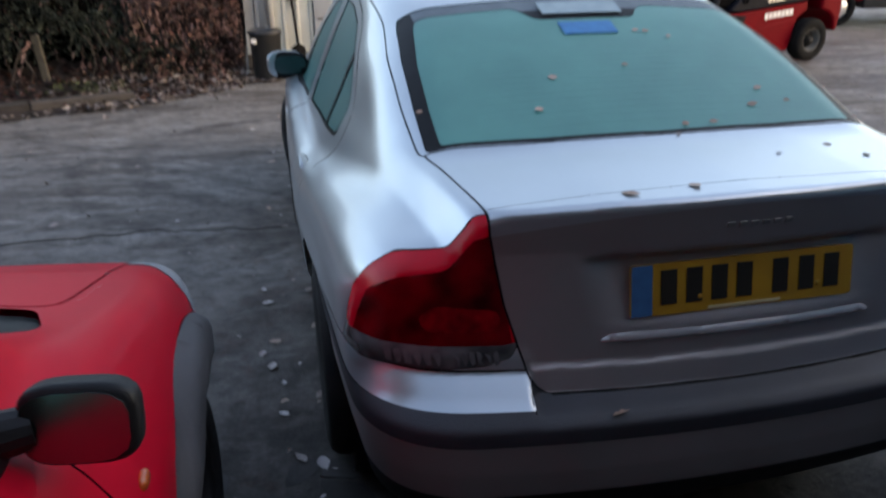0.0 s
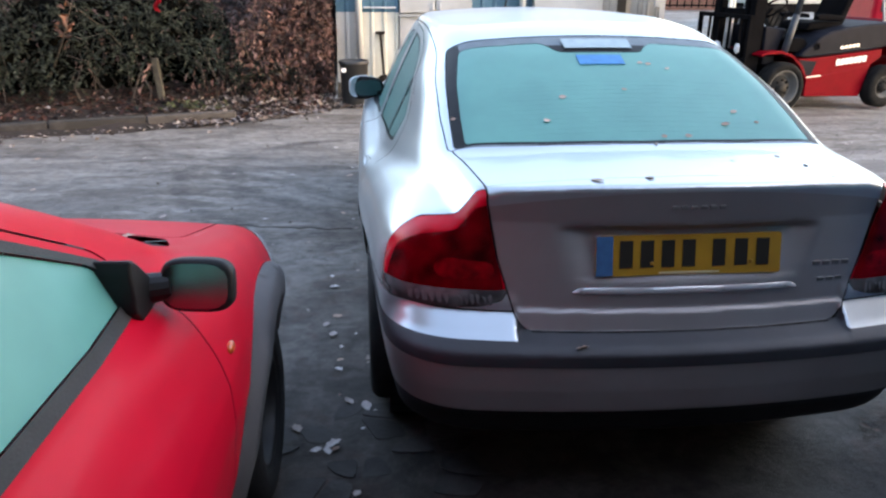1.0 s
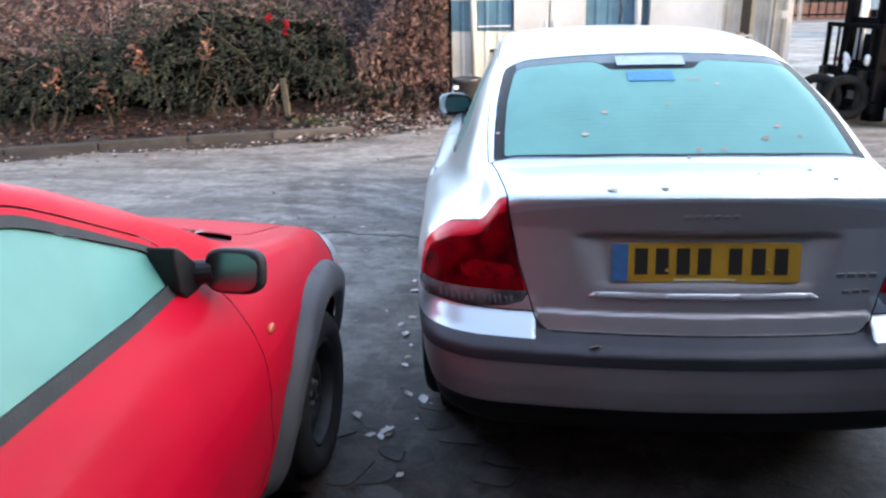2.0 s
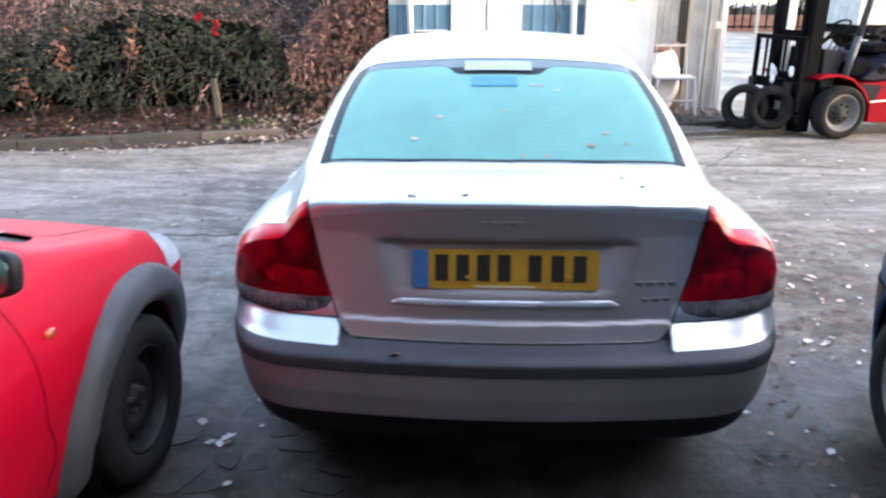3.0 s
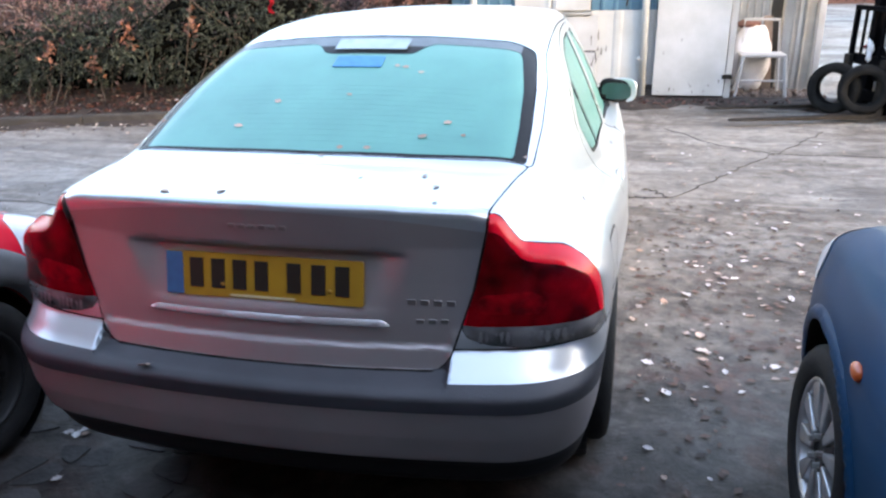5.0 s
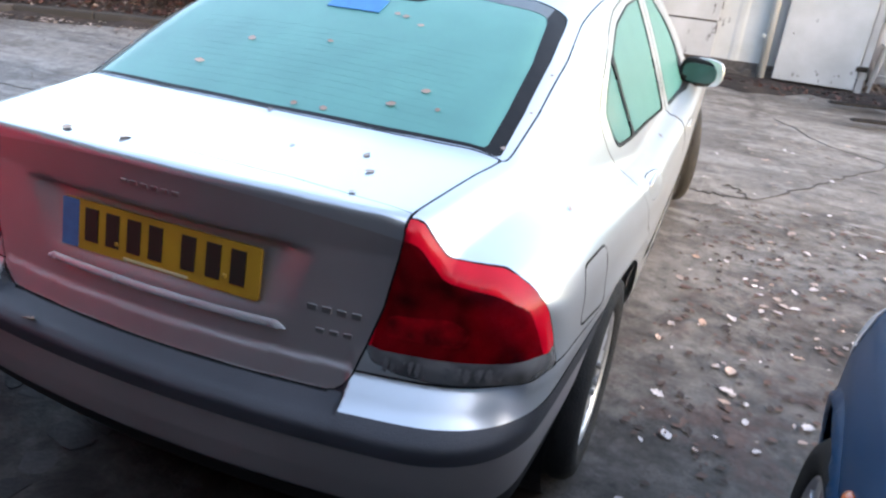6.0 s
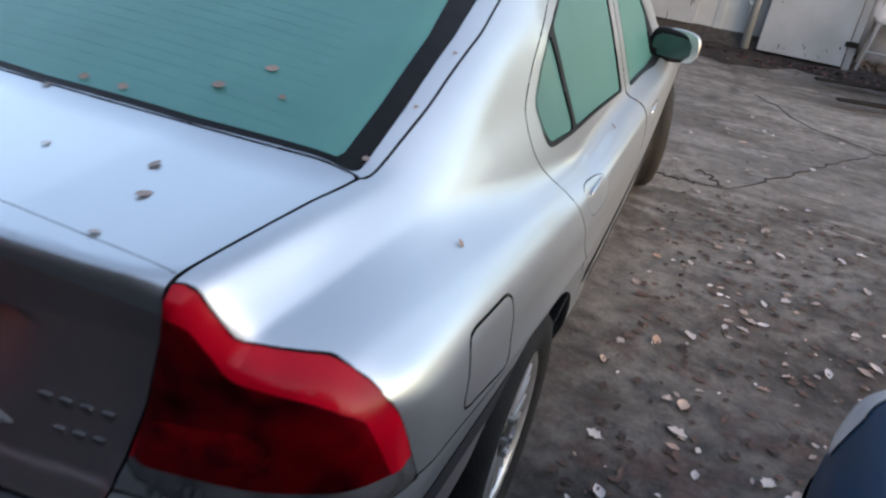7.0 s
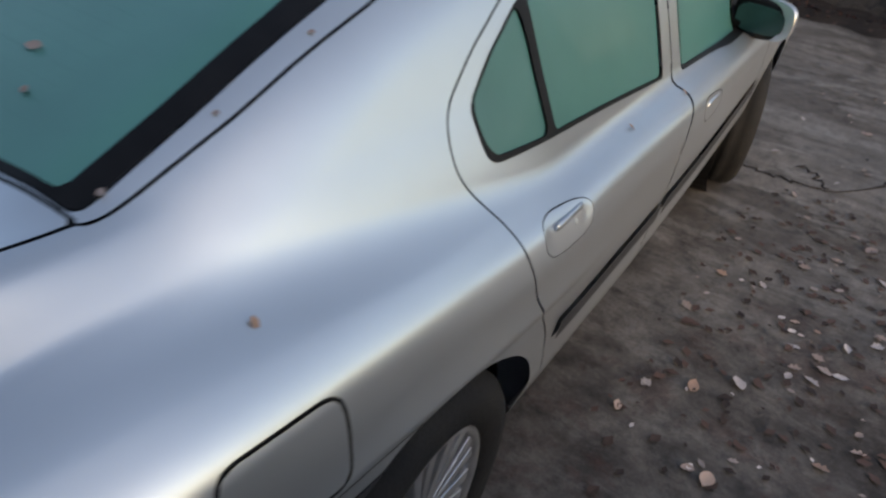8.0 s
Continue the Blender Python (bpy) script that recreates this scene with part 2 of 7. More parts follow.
mat("heater_line", (0.093, 0.319, 0.280), 0.42, 0.0, (0.076, 0.270, 0.241), 5, 0.06, 500, coat=0.10)
mat("grey_border", (0.13, 0.17, 0.19), 0.45, 0.0, (0.09, 0.12, 0.14), 18, 0.06, 500)
mat("mirror_frost", (0.02, 0.075, 0.075), 0.3, 0.0, (0.012, 0.05, 0.05), 12, coat=0.5)
mat("mirror_glass", (0.26, 0.27, 0.27), 0.22, 1.0, (0.20, 0.21, 0.21), 10)
mat("amber", (0.62, 0.11, 0.02), 0.2, 0.0, (0.5, 0.08, 0.015), 30, coat=0.8)
mat("grey_arch", (0.090, 0.092, 0.098), 0.62, 0.0, (0.065, 0.067, 0.072), 7, 0.2, 250)
mat("grey_trim", (0.028, 0.028, 0.03), 0.65, 0.0, (0.018, 0.018, 0.019), 15, 0.2, 200)
mat("black_plastic", (0.014, 0.014, 0.015), 0.5, 0.0, (0.008, 0.008, 0.009), 10, 0.1, 300, spec=0.3)
mat("black_steel", (0.03, 0.03, 0.032), 0.5, 0.3, (0.018, 0.018, 0.018), 14, 0.1, 200)
mat("clad_white", (0.50, 0.50, 0.485), 0.5, 0.0, (0.40, 0.39, 0.365), 2.2, 0.15, 40)
mat("clad_cream", (0.64, 0.62, 0.54), 0.5, 0.0, (0.52, 0.50, 0.42), 2.5, 0.15, 40)
mat("clad_blue", (0.075, 0.17, 0.235), 0.5, 0.0, (0.05, 0.12, 0.17), 4, 0.15, 40)
mat("dirty_white", (0.46, 0.46, 0.46), 0.6, 0.0, (0.36, 0.355, 0.345), 3.0, 0.3, 50)
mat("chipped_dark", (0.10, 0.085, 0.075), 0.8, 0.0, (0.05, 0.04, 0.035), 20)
mat("grey_board", (0.36, 0.36, 0.35), 0.65, 0.0, (0.25, 0.25, 0.24), 4, 0.3, 60)
mat("concrete", (0.30, 0.29, 0.275), 0.85, 0.0, (0.19, 0.18, 0.17), 3, 0.5, 40)
mat("fork_red", (0.160, 0.001, 0.006), 0.55, 0.0, (0.125, 0.001, 0.005), 5, 0.05, 200, coat=0.0, spec=0.04)
mat("fork_dark", (0.0045, 0.0045, 0.0055), 0.9, 0.0, (0.0025, 0.0025, 0.003), 6, 0.1, 100, spec=0.04)
mat("fork_grey", (0.010, 0.011, 0.017), 0.6, 0.0, (0.006, 0.007, 0.011), 6, 0.1, 100, spec=0.06)
mat("fork_blue", (0.038, 0.046, 0.058), 0.5, 0.0, (0.022, 0.027, 0.034), 8, spec=0.3)
mat("white_bar", (0.8, 0.78, 0.76), 0.5)
mat("pale_metal", (0.62, 0.62, 0.62), 0.4, 0.4, (0.5, 0.5, 0.5), 15)
mat("rusty_steel", (0.030, 0.025, 0.022), 0.8, 0.0, (0.014, 0.012, 0.010), 14, 0.3, 80, spec=0.1)
mat("worn_tyre", (0.009, 0.009, 0.009), 0.9, 0.0, (0.016, 0.0155, 0.015), 10, 0.4, 120, spec=0.06)
mat("fork_rim", (0.12, 0.117, 0.113), 0.7, 0.0, (0.085, 0.08, 0.075), 12, 0.3, 80, spec=0.2)
mat("disc_grey", (0.032, 0.031, 0.030), 0.8, 0.0, (0.025, 0.024, 0.023), 14, 0.3, 80, spec=0.1)
mat("rag_white", (0.74, 0.73, 0.74), 0.8, 0.0, (0.58, 0.57, 0.58), 8, 0.3, 60)
mat("sign_green", (0.16, 0.52, 0.06), 0.4)
mat("bin_black", (0.02, 0.021, 0.022), 0.45, 0.0, (0.035, 0.035, 0.036), 8, 0.1, 80)
mat("dark_glass", (0.02, 0.024, 0.026), 0.12, 0.0, (0.03, 0.034, 0.036), 8, coat=0.5)
mat("van_red", (0.36, 0.005, 0.018), 0.4, 0.0, (0.29, 0.004, 0.015), 4, coat=0.1, spec=0.15)
mat("rust_brick", (0.22, 0.10, 0.075), 0.85, 0.0, (0.13, 0.065, 0.05), 5, 0.4, 50)
mat("rubble", (0.20, 0.15, 0.125), 0.9, 0.0, (0.10, 0.07, 0.055), 14, 0.5, 60)
mat("cable", (0.02, 0.02, 0.02), 0.5)


def chipped(m, color, amount, scale, stretch):
    """Adds flakes and runs of rust or dirt to a painted surface."""
    n, l = m.node_tree.nodes, m.node_tree.links
    b = n["Principled BSDF"]
    old = b.inputs["Base Color"].links[0].from_socket
    co = n.new("ShaderNodeTexCoord")
    mp = n.new("ShaderNodeMapping")
    mp.inputs["Scale"].default_value = stretch
    l.new(co.outputs["Object"], mp.inputs[0])
    t = n.new("ShaderNodeTexNoise")
    t.inputs["Scale"].default_value, t.inputs["Detail"].default_value, t.inputs["Roughness"].default_value = scale, 7, 0.7
    l.new(mp.outputs[0], t.inputs["Vector"])
    r = n.new("ShaderNodeMapRange")
    r.inputs["From Min"].default_value, r.inputs["From Max"].default_value = 0.72 - amount, 0.76 - amount
    l.new(t.outputs["Fac"], r.inputs["Value"])
    x = n.new("ShaderNodeMix")
    x.data_type = "RGBA"
    l.new(r.outputs[0], x.inputs[0])
    l.new(old, x.inputs[6])
    x.inputs[7].default_value = (*color, 1)
    l.new(x.outputs[2], b.inputs["Base Color"])


chipped(MATS["dirty_white"], (0.16, 0.105, 0.08), 0.05, 5, (1, 1, 0.35))
chipped(MATS["clad_white"], (0.22, 0.16, 0.12), 0.035, 4, (1, 1, 0.2))
chipped(MATS["clad_cream"], (0.22, 0.20, 0.13), 0.04, 4, (1, 1, 0.2))
chipped(MATS["clad_blue"], (0.45, 0.48, 0.5), 0.02, 6, (1, 1, 0.4))

# ---- yard surface ----
def yard_material():
    m = bpy.data.materials.new("yard_surface")
    m.use_nodes = True
    n, l = m.node_tree.nodes, m.node_tree.links
    b = n["Principled BSDF"]
    co = n.new("ShaderNodeTexCoord")

    def noise_at(scale, detail=6, rough=0.55, distort=0.0, stretch=None, turn=12):
        q = n.new("ShaderNodeTexNoise")
        q.inputs["Scale"].default_value, q.inputs["Detail"].default_value = scale, detail
        q.inputs["Roughness"].default_value, q.inputs["Distortion"].default_value = rough, distort
        if stretch:
            mp = n.new("ShaderNodeMapping")
            mp.inputs["Scale"].default_value = stretch
            mp.inputs["Rotation"].default_value = (0, 0, radians(turn))
            l.new(co.outputs["Object"], mp.inputs[0])
            l.new(mp.outputs[0], q.inputs["Vector"])
        else:
            l.new(co.outputs["Object"], q.inputs["Vector"])
        return q.outputs["Fac"]

    def ramp(fac, stops):
        r = n.new("ShaderNodeValToRGB")
        e = r.color_ramp.elements
        e[0].position, e[0].color = stops[0][0], (*stops[0][1], 1)
        e[1].position, e[1].color = stops[-1][0], (*stops[-1][1], 1)
        for p, c in stops[1:-1]:
            k = e.new(p)
            k.color = (*c, 1)
        l.new(fac, r.inputs[0])
        return r.outputs[0]

    def mix(fac, a, c, blend="MIX"):
        q = n.new("ShaderNodeMix")
        q.data_type, q.blend_type = "RGBA", blend
        if isinstance(fac, float):
            q.inputs[0].default_value = fac
        else:
            l.new(fac, q.inputs[0])
        l.new(a, q.inputs[6])
        if isinstance(c, tuple):
            q.inputs[7].default_value = (*c, 1)
        else:
            l.new(c, q.inputs[7])
        return q.outputs[2]

    def calc(op, *vals):
        q = n.new("ShaderNodeMath")
        q.operation = op
        for k, v in enumerate(vals):
            if isinstance(v, (int, float)):
                q.inputs[k].default_value = v
            else:
                l.new(v, q.inputs[k])
        return q.outputs[0]

    def between(v, a, c, lo=0.0, hi=1.0):
        q = n.new("ShaderNodeMapRange")
        q.inputs["From Min"].default_value, q.inputs["From Max"].default_value = a, c
        q.inputs["To Min"].default_value, q.inputs["To Max"].default_value = lo, hi
        l.new(v, q.inputs["Value"])
        return q.outputs[0]

    grey = lambda v: (v, v, v)
    patches = noise_at(0.55, 5, 0.6, 0.4)
    mottle = noise_at(11, 9, 0.72)
    grit = noise_at(85, 4, 0.7)
    clods = noise_at(4.2, 8, 0.70, 0.2)
    # pale worn concrete with a film of dirt
    col = ramp(noise_at(0.9, 5, 0.6, 0.3, (0.7, 1.2, 1)), [(0.30, (0.150, 0.135, 0.120)), (0.55, (0.212, 0.194, 0.175)), (0.75, (0.275, 0.256, 0.235))])
    col = mix(ramp(noise_at(1.15, 6, 0.62, 0.9, (0.40, 1.5, 1), 8), [(0.49, grey(0)), (0.56, grey(0.62)), (0.70, grey(0.85))]), col, (0.085, 0.072, 0.062))
    col = mix(ramp(noise_at(2.3, 7, 0.68, 0.5, (0.45, 1.6, 1), -10), [(0.53, grey(0)), (0.59, grey(0.6))]), col, (0.095, 0.079, 0.067))
    col = mix(ramp(noise_at(3.6, 8, 0.72, 0.6, (0.40, 1.7, 1), 4), [(0.55, grey(0)), (0.61, grey(0.55))]), col, (0.300, 0.285, 0.265))
    # tyre tracks that swing round in front of the hedge
    sway = between(noise_at(1.6, 4), 0.0, 1.0, -0.16, 0.16)
    worn = between(noise_at(3.0, 5, 0.7), 0.38, 0.62, 0.15, 1.0)
    for cx, cy, r, wide in ((-1.0, 4.6, 1.40, 0.10), (-1.2, 7.2, 2.32, 0.07), (-0.9, 4.9, 1.17, 0.10), (-4.3, 1.2, 3.9, 0.12), (-4.3, 1.2, 4.25, 0.10), (4.6, 1.0, 4.4, 0.12), (4.6, 1.0, 3.3, 0.12)):
        d = n.new("ShaderNodeVectorMath")
        d.operation = "DISTANCE"
        l.new(co.outputs["Object"], d.inputs[0])
        d.inputs[1].default_value = (cx, cy, 0)
        off = calc("ABSOLUTE", calc("ADD", calc("SUBTRACT", d.outputs["Value"], r), sway))
        col = mix(calc("MULTIPLY", between(off, wide * 0.3, wide, 0.62, 0.0), worn), col, (0.060, 0.052, 0.048))
    # brown, leaf-stained dirt where the cars park
    sep = n.new("ShaderNodeSeparateXYZ")
    l.new(co.outputs["Object"], sep.inputs[0])
    edge = calc("MULTIPLY_ADD", patches, 3.0, sep.outputs["Y"])
    lane = calc("ADD", edge, between(sep.outputs["X"], 0.8, 2.6, 0.0, -1.1))
    near = between(calc("ADD", lane, between(clods, 0.3, 0.7, -0.6, 0.6)), 2.7, 5.0, 1, 0)
    dirt = ramp(clods, [(0.32, (0.015, 0.011, 0.009)), (0.45, (0.040, 0.032, 0.028)), (0.56, (0.088, 0.076, 0.070)), (0.66, (0.044, 0.034, 0.029)), (0.78, (0.026, 0.019, 0.016))])
    col = mix(calc("MULTIPLY", near, 0.88), col, dirt)
    rot = ramp(noise_at(2.6, 6, 0.7, 0.3), [(0.52, grey(0)), (0.60, grey(0.8))])
    rust = ramp(mottle, [(0.3, (0.030, 0.013, 0.010)), (0.7, (0.098, 0.045, 0.034))])
    col = mix(mix(1.0, rot, near, "MULTIPLY"), col, rust)
    # black mud under the parking places, with the cars' shade painted into its colour
    parked_shade = between(calc("ADD", edge, between(clods, 0.3, 0.7, -0.5, 0.5)), 1.8, 3.3, 0.86, 0)
    mud = ramp(clods, [(0.35, (0.008, 0.0065, 0.0055)), (0.55, (0.021, 0.0175, 0.0155)), (0.70, (0.038, 0.033, 0.030))])
    col = mix(parked_shade, col, mud)
    col = mix(1.0, col, ramp(mottle, [(0.33, grey(0.50)), (0.48, grey(0.95)), (0.66, grey(1.30))]), "MULTIPLY")
    col = mix(1.0, col, ramp(grit, [(0.32, grey(0.78)), (0.66, grey(1.14))]), "MULTIPLY")
    l.new(col, b.inputs["Base Color"])
    l.new(between(noise_at(0.8, 4, 0.55, 0.6), 0.38, 0.62, 0.46, 0.80), b.inputs["Roughness"])
    b.inputs["Specular IOR Level"].default_value = 0.35
    bp = n.new("ShaderNodeBump")
    bp.inputs["Strength"].default_value, bp.inputs["Distance"].default_value = 0.5, 0.02
    l.new(calc("ADD", calc("MULTIPLY_ADD", grit, 0.35, mottle), calc("MULTIPLY", clods, 0.8)), bp.inputs["Height"])
    l.new(bp.outputs[0], b.inputs["Normal"])
    return m


YARD = yard_material()


def ground_at(x, y):
    """Small hollows and ruts in the yard."""
    far = 1.0 - step(np.hypot(x, y - 3), 10, 20)
    return far * 0.012 * (np.sin(1.7 * x + 0.6 * y) * np.sin(0.9 * y - 0.4 * x) + 0.6 * np.sin(3.1 * x - 1.3 * y) * np.sin(2.3 * y + 0.5)) - 0.010 * far


ax = np.concatenate([np.linspace(-130, -12, 12), np.linspace(-11.8, 11.8, 140), np.linspace(12, 130, 12)])
ay = np.concatenate([np.linspace(-130, -6, 12), np.linspace(-5.8, 13, 120), np.linspace(13.5, 150, 16)])
gx, gy = np.meshgrid(ax, ay, indexing="ij")
gz = ground_at(gx, gy)
me = bpy.data.meshes.new("ground")
nx, ny = gx.shape
ii = np.arange(nx * ny).reshape(nx, ny)
me.from_pydata(np.stack([gx, gy, gz], -1).reshape(-1, 3).tolist(), [], np.stack([ii[:-1, :-1], ii[1:, :-1], ii[1:, 1:], ii[:-1, 1:]], -1).reshape(-1, 4).tolist())
me.polygons.foreach_set("use_smooth", [True] * len(me.polygons))
tagged(link_mesh("ground", me, YARD), "worn muddy grey yard with wet patches", "ground", kind="structure")

# dirt-filled cracks in the concrete
def crack(pts, wide, seed):
    r = random.Random(seed)
    line = []
    for (xa, ya), (xb, yb) in zip(pts, pts[1:]):
        for k in range(8):
            t = k / 8
            line.append((xa + (xb - xa) * t + r.uniform(-0.025, 0.025), ya + (yb - ya) * t + r.uniform(-0.025, 0.025)))
    line.append(pts[-1])
    bm = bmesh.new()
    rows = []
    for k, (x, y) in enumerate(line):
        xa, ya = line[max(0, k - 1)]
        xb, yb = line[min(len(line) - 1, k + 1)]
        d = Vector((ya - yb, xb - xa, 0)).normalized() * wide * r.uniform(0.15, 0.75) * (0.3 if k in (0, len(line) - 1) else 1)
        z = float(ground_at(np.float64(x), np.float64(y)))
        rows.append([bm.verts.new((x + d.x * f, y + d.y * f, z + h)) for f, h in ((-1, 0.001), (-0.4, 0.005), (0.4, 0.005), (1, 0.001))])
    for p, q in zip(rows, rows[1:]):
        for k in range(3):
            bm.faces.new((p[k], p[k + 1], q[k + 1], q[k]))
    tagged(part("crack", bm, mat("crack_dirt", (0.045, 0.036, 0.030), 0.9, 0.0, (0.02, 0.016, 0.014), 20, 0.4, 60)), "dark dirt-filled crack in the concrete yard", "crack", kind="structure")


crack([(0.78, 4.29), (1.0, 4.27), (1.24, 4.31), (1.58, 4.86), (1.91, 5.46), (2.4, 6.25), (2.83, 6.99)], 0.016, 1)
crack([(1.04, 4.51), (1.12, 4.44), (1.21, 4.33)], 0.014, 2)
crack([(-1.0, 3.3), (-1.7, 3.36), (-2.5, 3.30), (-3.4, 3.45), (-4.4, 3.38)], 0.013, 3)
crack([(1.3, 6.9), (1.7, 6.2), (2.3, 5.9), (3.4, 5.85)], 0.012, 4)

# rough flat stones trodden into the mud between the cars
paving = thing("paving", "worn flat grey stones sunk in dark mud", "paving", kind="structure")
r9 = random.Random(9)
corner = {(ix, iy): (-1.30 + 0.125 * ix + 0.04 * (iy % 2) + r9.uniform(-0.040, 0.040), 0.12 + 0.120 * iy + r9.uniform(-0.036, 0.036)) for ix in range(7) for iy in range(11)}
for iy in range(10):
    for ix in range(6):
        if r9.random() < 0.38:
            continue
        quad = [corner[ix, iy], corner[ix + 1, iy], corner[ix + 1, iy + 1], corner[ix, iy + 1]]
        cx, cy = sum(p[0] for p in quad) / 4, sum(p[1] for p in quad) / 4
        k = r9.uniform(0.78, 0.92)
        poly = [tuple(p) for p in filleted([(cx + (px - cx) * k, cy + (py - cy) * k) for px, py in quad], r9.uniform(0.02, 0.045), 3)]
        bm = bmesh.new()
        z = float(ground_at(np.float64(cx), np.float64(cy)))
        prism(bm, poly, 2, z - 0.02, z + r9.uniform(0.000, 0.005))
        part("paving_stone", bm, mat("paving_stone", (0.058, 0.053, 0.052), 0.75, 0.0, (0.022, 0.020, 0.019), 9, 0.5, 60, per_object=True), paving)

# ---- leaves ----
def leaf_cloud(name, centres, size, spread, material, parent=None, flat=0.0, seed=1, slim=0.55, label="", category="", kind="stuff", aim=None, bend=1.0):
    """Many small folded leaves as one mesh."""
    rng = np.random.default_rng(seed)
    n = len(centres)
    a = rng.normal(size=(n, 3)) if aim is None else aim + rng.normal(size=(n, 3)) * 0.22
    a[:, 2] *= 1 - flat
    a /= np.linalg.norm(a, axis=1)[:, None]
    up = rng.normal(size=(n, 3)) * (1 - flat) + np.array([0, 0, flat * 3])
    b = np.cross(up, a)
    b /= np.maximum(np.linalg.norm(b, axis=1), 1e-6)[:, None]
    c = np.cross(a, b)
    s = (size + spread * rng.random(n))[:, None]
    curl = (rng.random(n) * 0.35 + 0.05)[:, None] * s * bend
    p0, p2 = centres - a * s * 0.5, centres + a * s * 0.5
    p1, p3 = centres + b * s * slim * 0.5 + c * curl, centres - b * s * slim * 0.5 + c * curl
    v = np.stack([p0, p1, p2, p3], 1).reshape(-1, 3)
    i = np.arange(n)[:, None] * 4
    f = np.concatenate([i + [0, 1, 2], i + [0, 2, 3]])
    me = bpy.data.meshes.new(name)
    me.from_pydata(v.tolist(), [], f.tolist())
    ob = link_mesh(name, me, material, parent)
    return tagged(ob, label, category, kind=kind)


def sprays(base, aim, lengths, count, droop, seed, spread=0.75):
    """Places and directions of leaves set along drooping twigs."""
    r = np.random.default_rng(seed)
    m = len(base)
    aim = aim / np.linalg.norm(aim, axis=1)[:, None]
    side = np.cross(aim, r.normal(size=(m, 3)))
    side /= np.maximum(np.linalg.norm(side, axis=1), 1e-6)[:, None]
    t = (np.arange(count) + 0.5) / count
    p = base[:, None] + aim[:, None] * (lengths[:, None] * t)[:, :, None]
    p[:, :, 2] -= droop * lengths[:, None] * t ** 2
    flip = np.where(np.arange(count) % 2 == 0, 1.0, -1.0)[None, :, None]
    d = aim[:, None] + side[:, None] * flip * spread
    d = d + np.zeros_like(p)
    d[:, :, 2] -= droop * t
    return p.reshape(-1, 3), d.reshape(-1, 3)


LEAF_GREEN = mat("hedge_leaf", (0.046, 0.057, 0.043), 0.7, 0.0, (0.002, 0.0025, 0.002), 2.2, per_island=True, spec=0.2)
LEAF_BROWN = mat("beech_leaf", (0.110, 0.050, 0.041), 0.65, 0.0, (0.018, 0.008, 0.007), 2.5, per_island=True)
LEAF_RUST = mat("rust_leaf", (0.18, 0.068, 0.036), 0.6, 0.0, (0.08, 0.03, 0.018), 2.5, per_island=True)
LEAF_PALE = mat("pale_leaf", (0.34, 0.29, 0.27), 0.6, 0.0, (0.05, 0.032, 0.025), 5, per_island=True)
LEAF_FROST = mat("fallen_leaf", (0.60, 0.55, 0.54), 0.5, 0.0, (0.30, 0.23, 0.20), 40, per_object=True)
LEAF_TAN = mat("tan_leaf", (0.52, 0.38, 0.31), 0.55, 0.0, (0.36, 0.23, 0.17), 60, per_object=True)
SOIL = mat("soil", (0.030, 0.019, 0.015), 0.9, 0.0, (0.011, 0.008, 0.006), 6, 0.8, 30)
BARK = mat("bark", (0.16, 0.115, 0.085), 0.85, 0.0, (0.07, 0.05, 0.038), 12, 0.6, 40)
STONE = mat("kerb_stone", (0.062, 0.053, 0.047), 0.9, 0.0, (0.028, 0.024, 0.021), 9, 0.6, 60, per_object=True)


def kerb_y(x):
    return np.interp(x, [-12, -6.0, -4.6, -3.0, -2.2, -1.35], [3.7, 5.82, 6.31, 6.86, 7.15, 7.75])


def bank_z(x, y):
    d = y - kerb_y(x)
    open_end = step(x, -3.0, -2.5)
    lo = np.interp(d, [-0.3, 0.0, 0.12, 0.6, 1.6, 2.6, 4.5, 7], [-0.06, 0.07, 0.09, 0.16, 0.42, 1.0, 2.2, 2.9])
    flat = np.interp(d, [-0.3, 0.0, 0.5, 1.0, 1.8, 3.0, 5], [-0.06, 0.0, 0.10, 0.28, 0.75, 1.7, 2.8])
    return lo * (1 - open_end) + flat * open_end


bx, by = np.meshgrid(np.linspace(-12, -1.36, 70), np.linspace(-0.25, 8, 60), indexing="ij")
wy = by + kerb_y(bx)
wz = bank_z(bx, wy) + 0.03 * np.sin(7 * bx + 3 * wy) * np.sin(5 * wy)
me = bpy.data.meshes.new("bank")
ii = np.arange(bx.size).reshape(bx.shape)
me.from_pydata(np.stack([bx, wy, wz], -1).reshape(-1, 3).tolist(), [], np.stack([ii[:-1, :-1], ii[1:, :-1], ii[1:, 1:], ii[:-1, 1:]], -1).reshape(-1, 4).tolist())
me.polygons.foreach_set("use_smooth", [True] * len(me.polygons))
tagged(link_mesh("bank", me, SOIL), "earth bank with leaf litter behind the kerb", "ground", kind="structure")

# kerb of single stones
kerb = thing("kerb", "low worn concrete kerb below the hedge", "kerb", kind="structure")
x0 = -11.2
while x0 < -3.15:
    x1 = x0 + 0.88
    a, b = Vector((x0, float(kerb_y(x0)), 0)), Vector((x1, float(kerb_y(x1)), 0))
    d = (b - a).normalized()
    q = Matrix.Translation((a + b) / 2) @ d.to_track_quat("X", "Z").to_matrix().to_4x4()
    bm = bmesh.new()
    box(bm, 0, 0, 0.03, (b - a).length - 0.012, 0.12, 0.16, 0.015, q)
    for v in bm.verts:
        v.co.z += random.uniform(-0.006, 0.006)
    part("kerb_stone", bm, STONE, kerb)
    x0 = x1

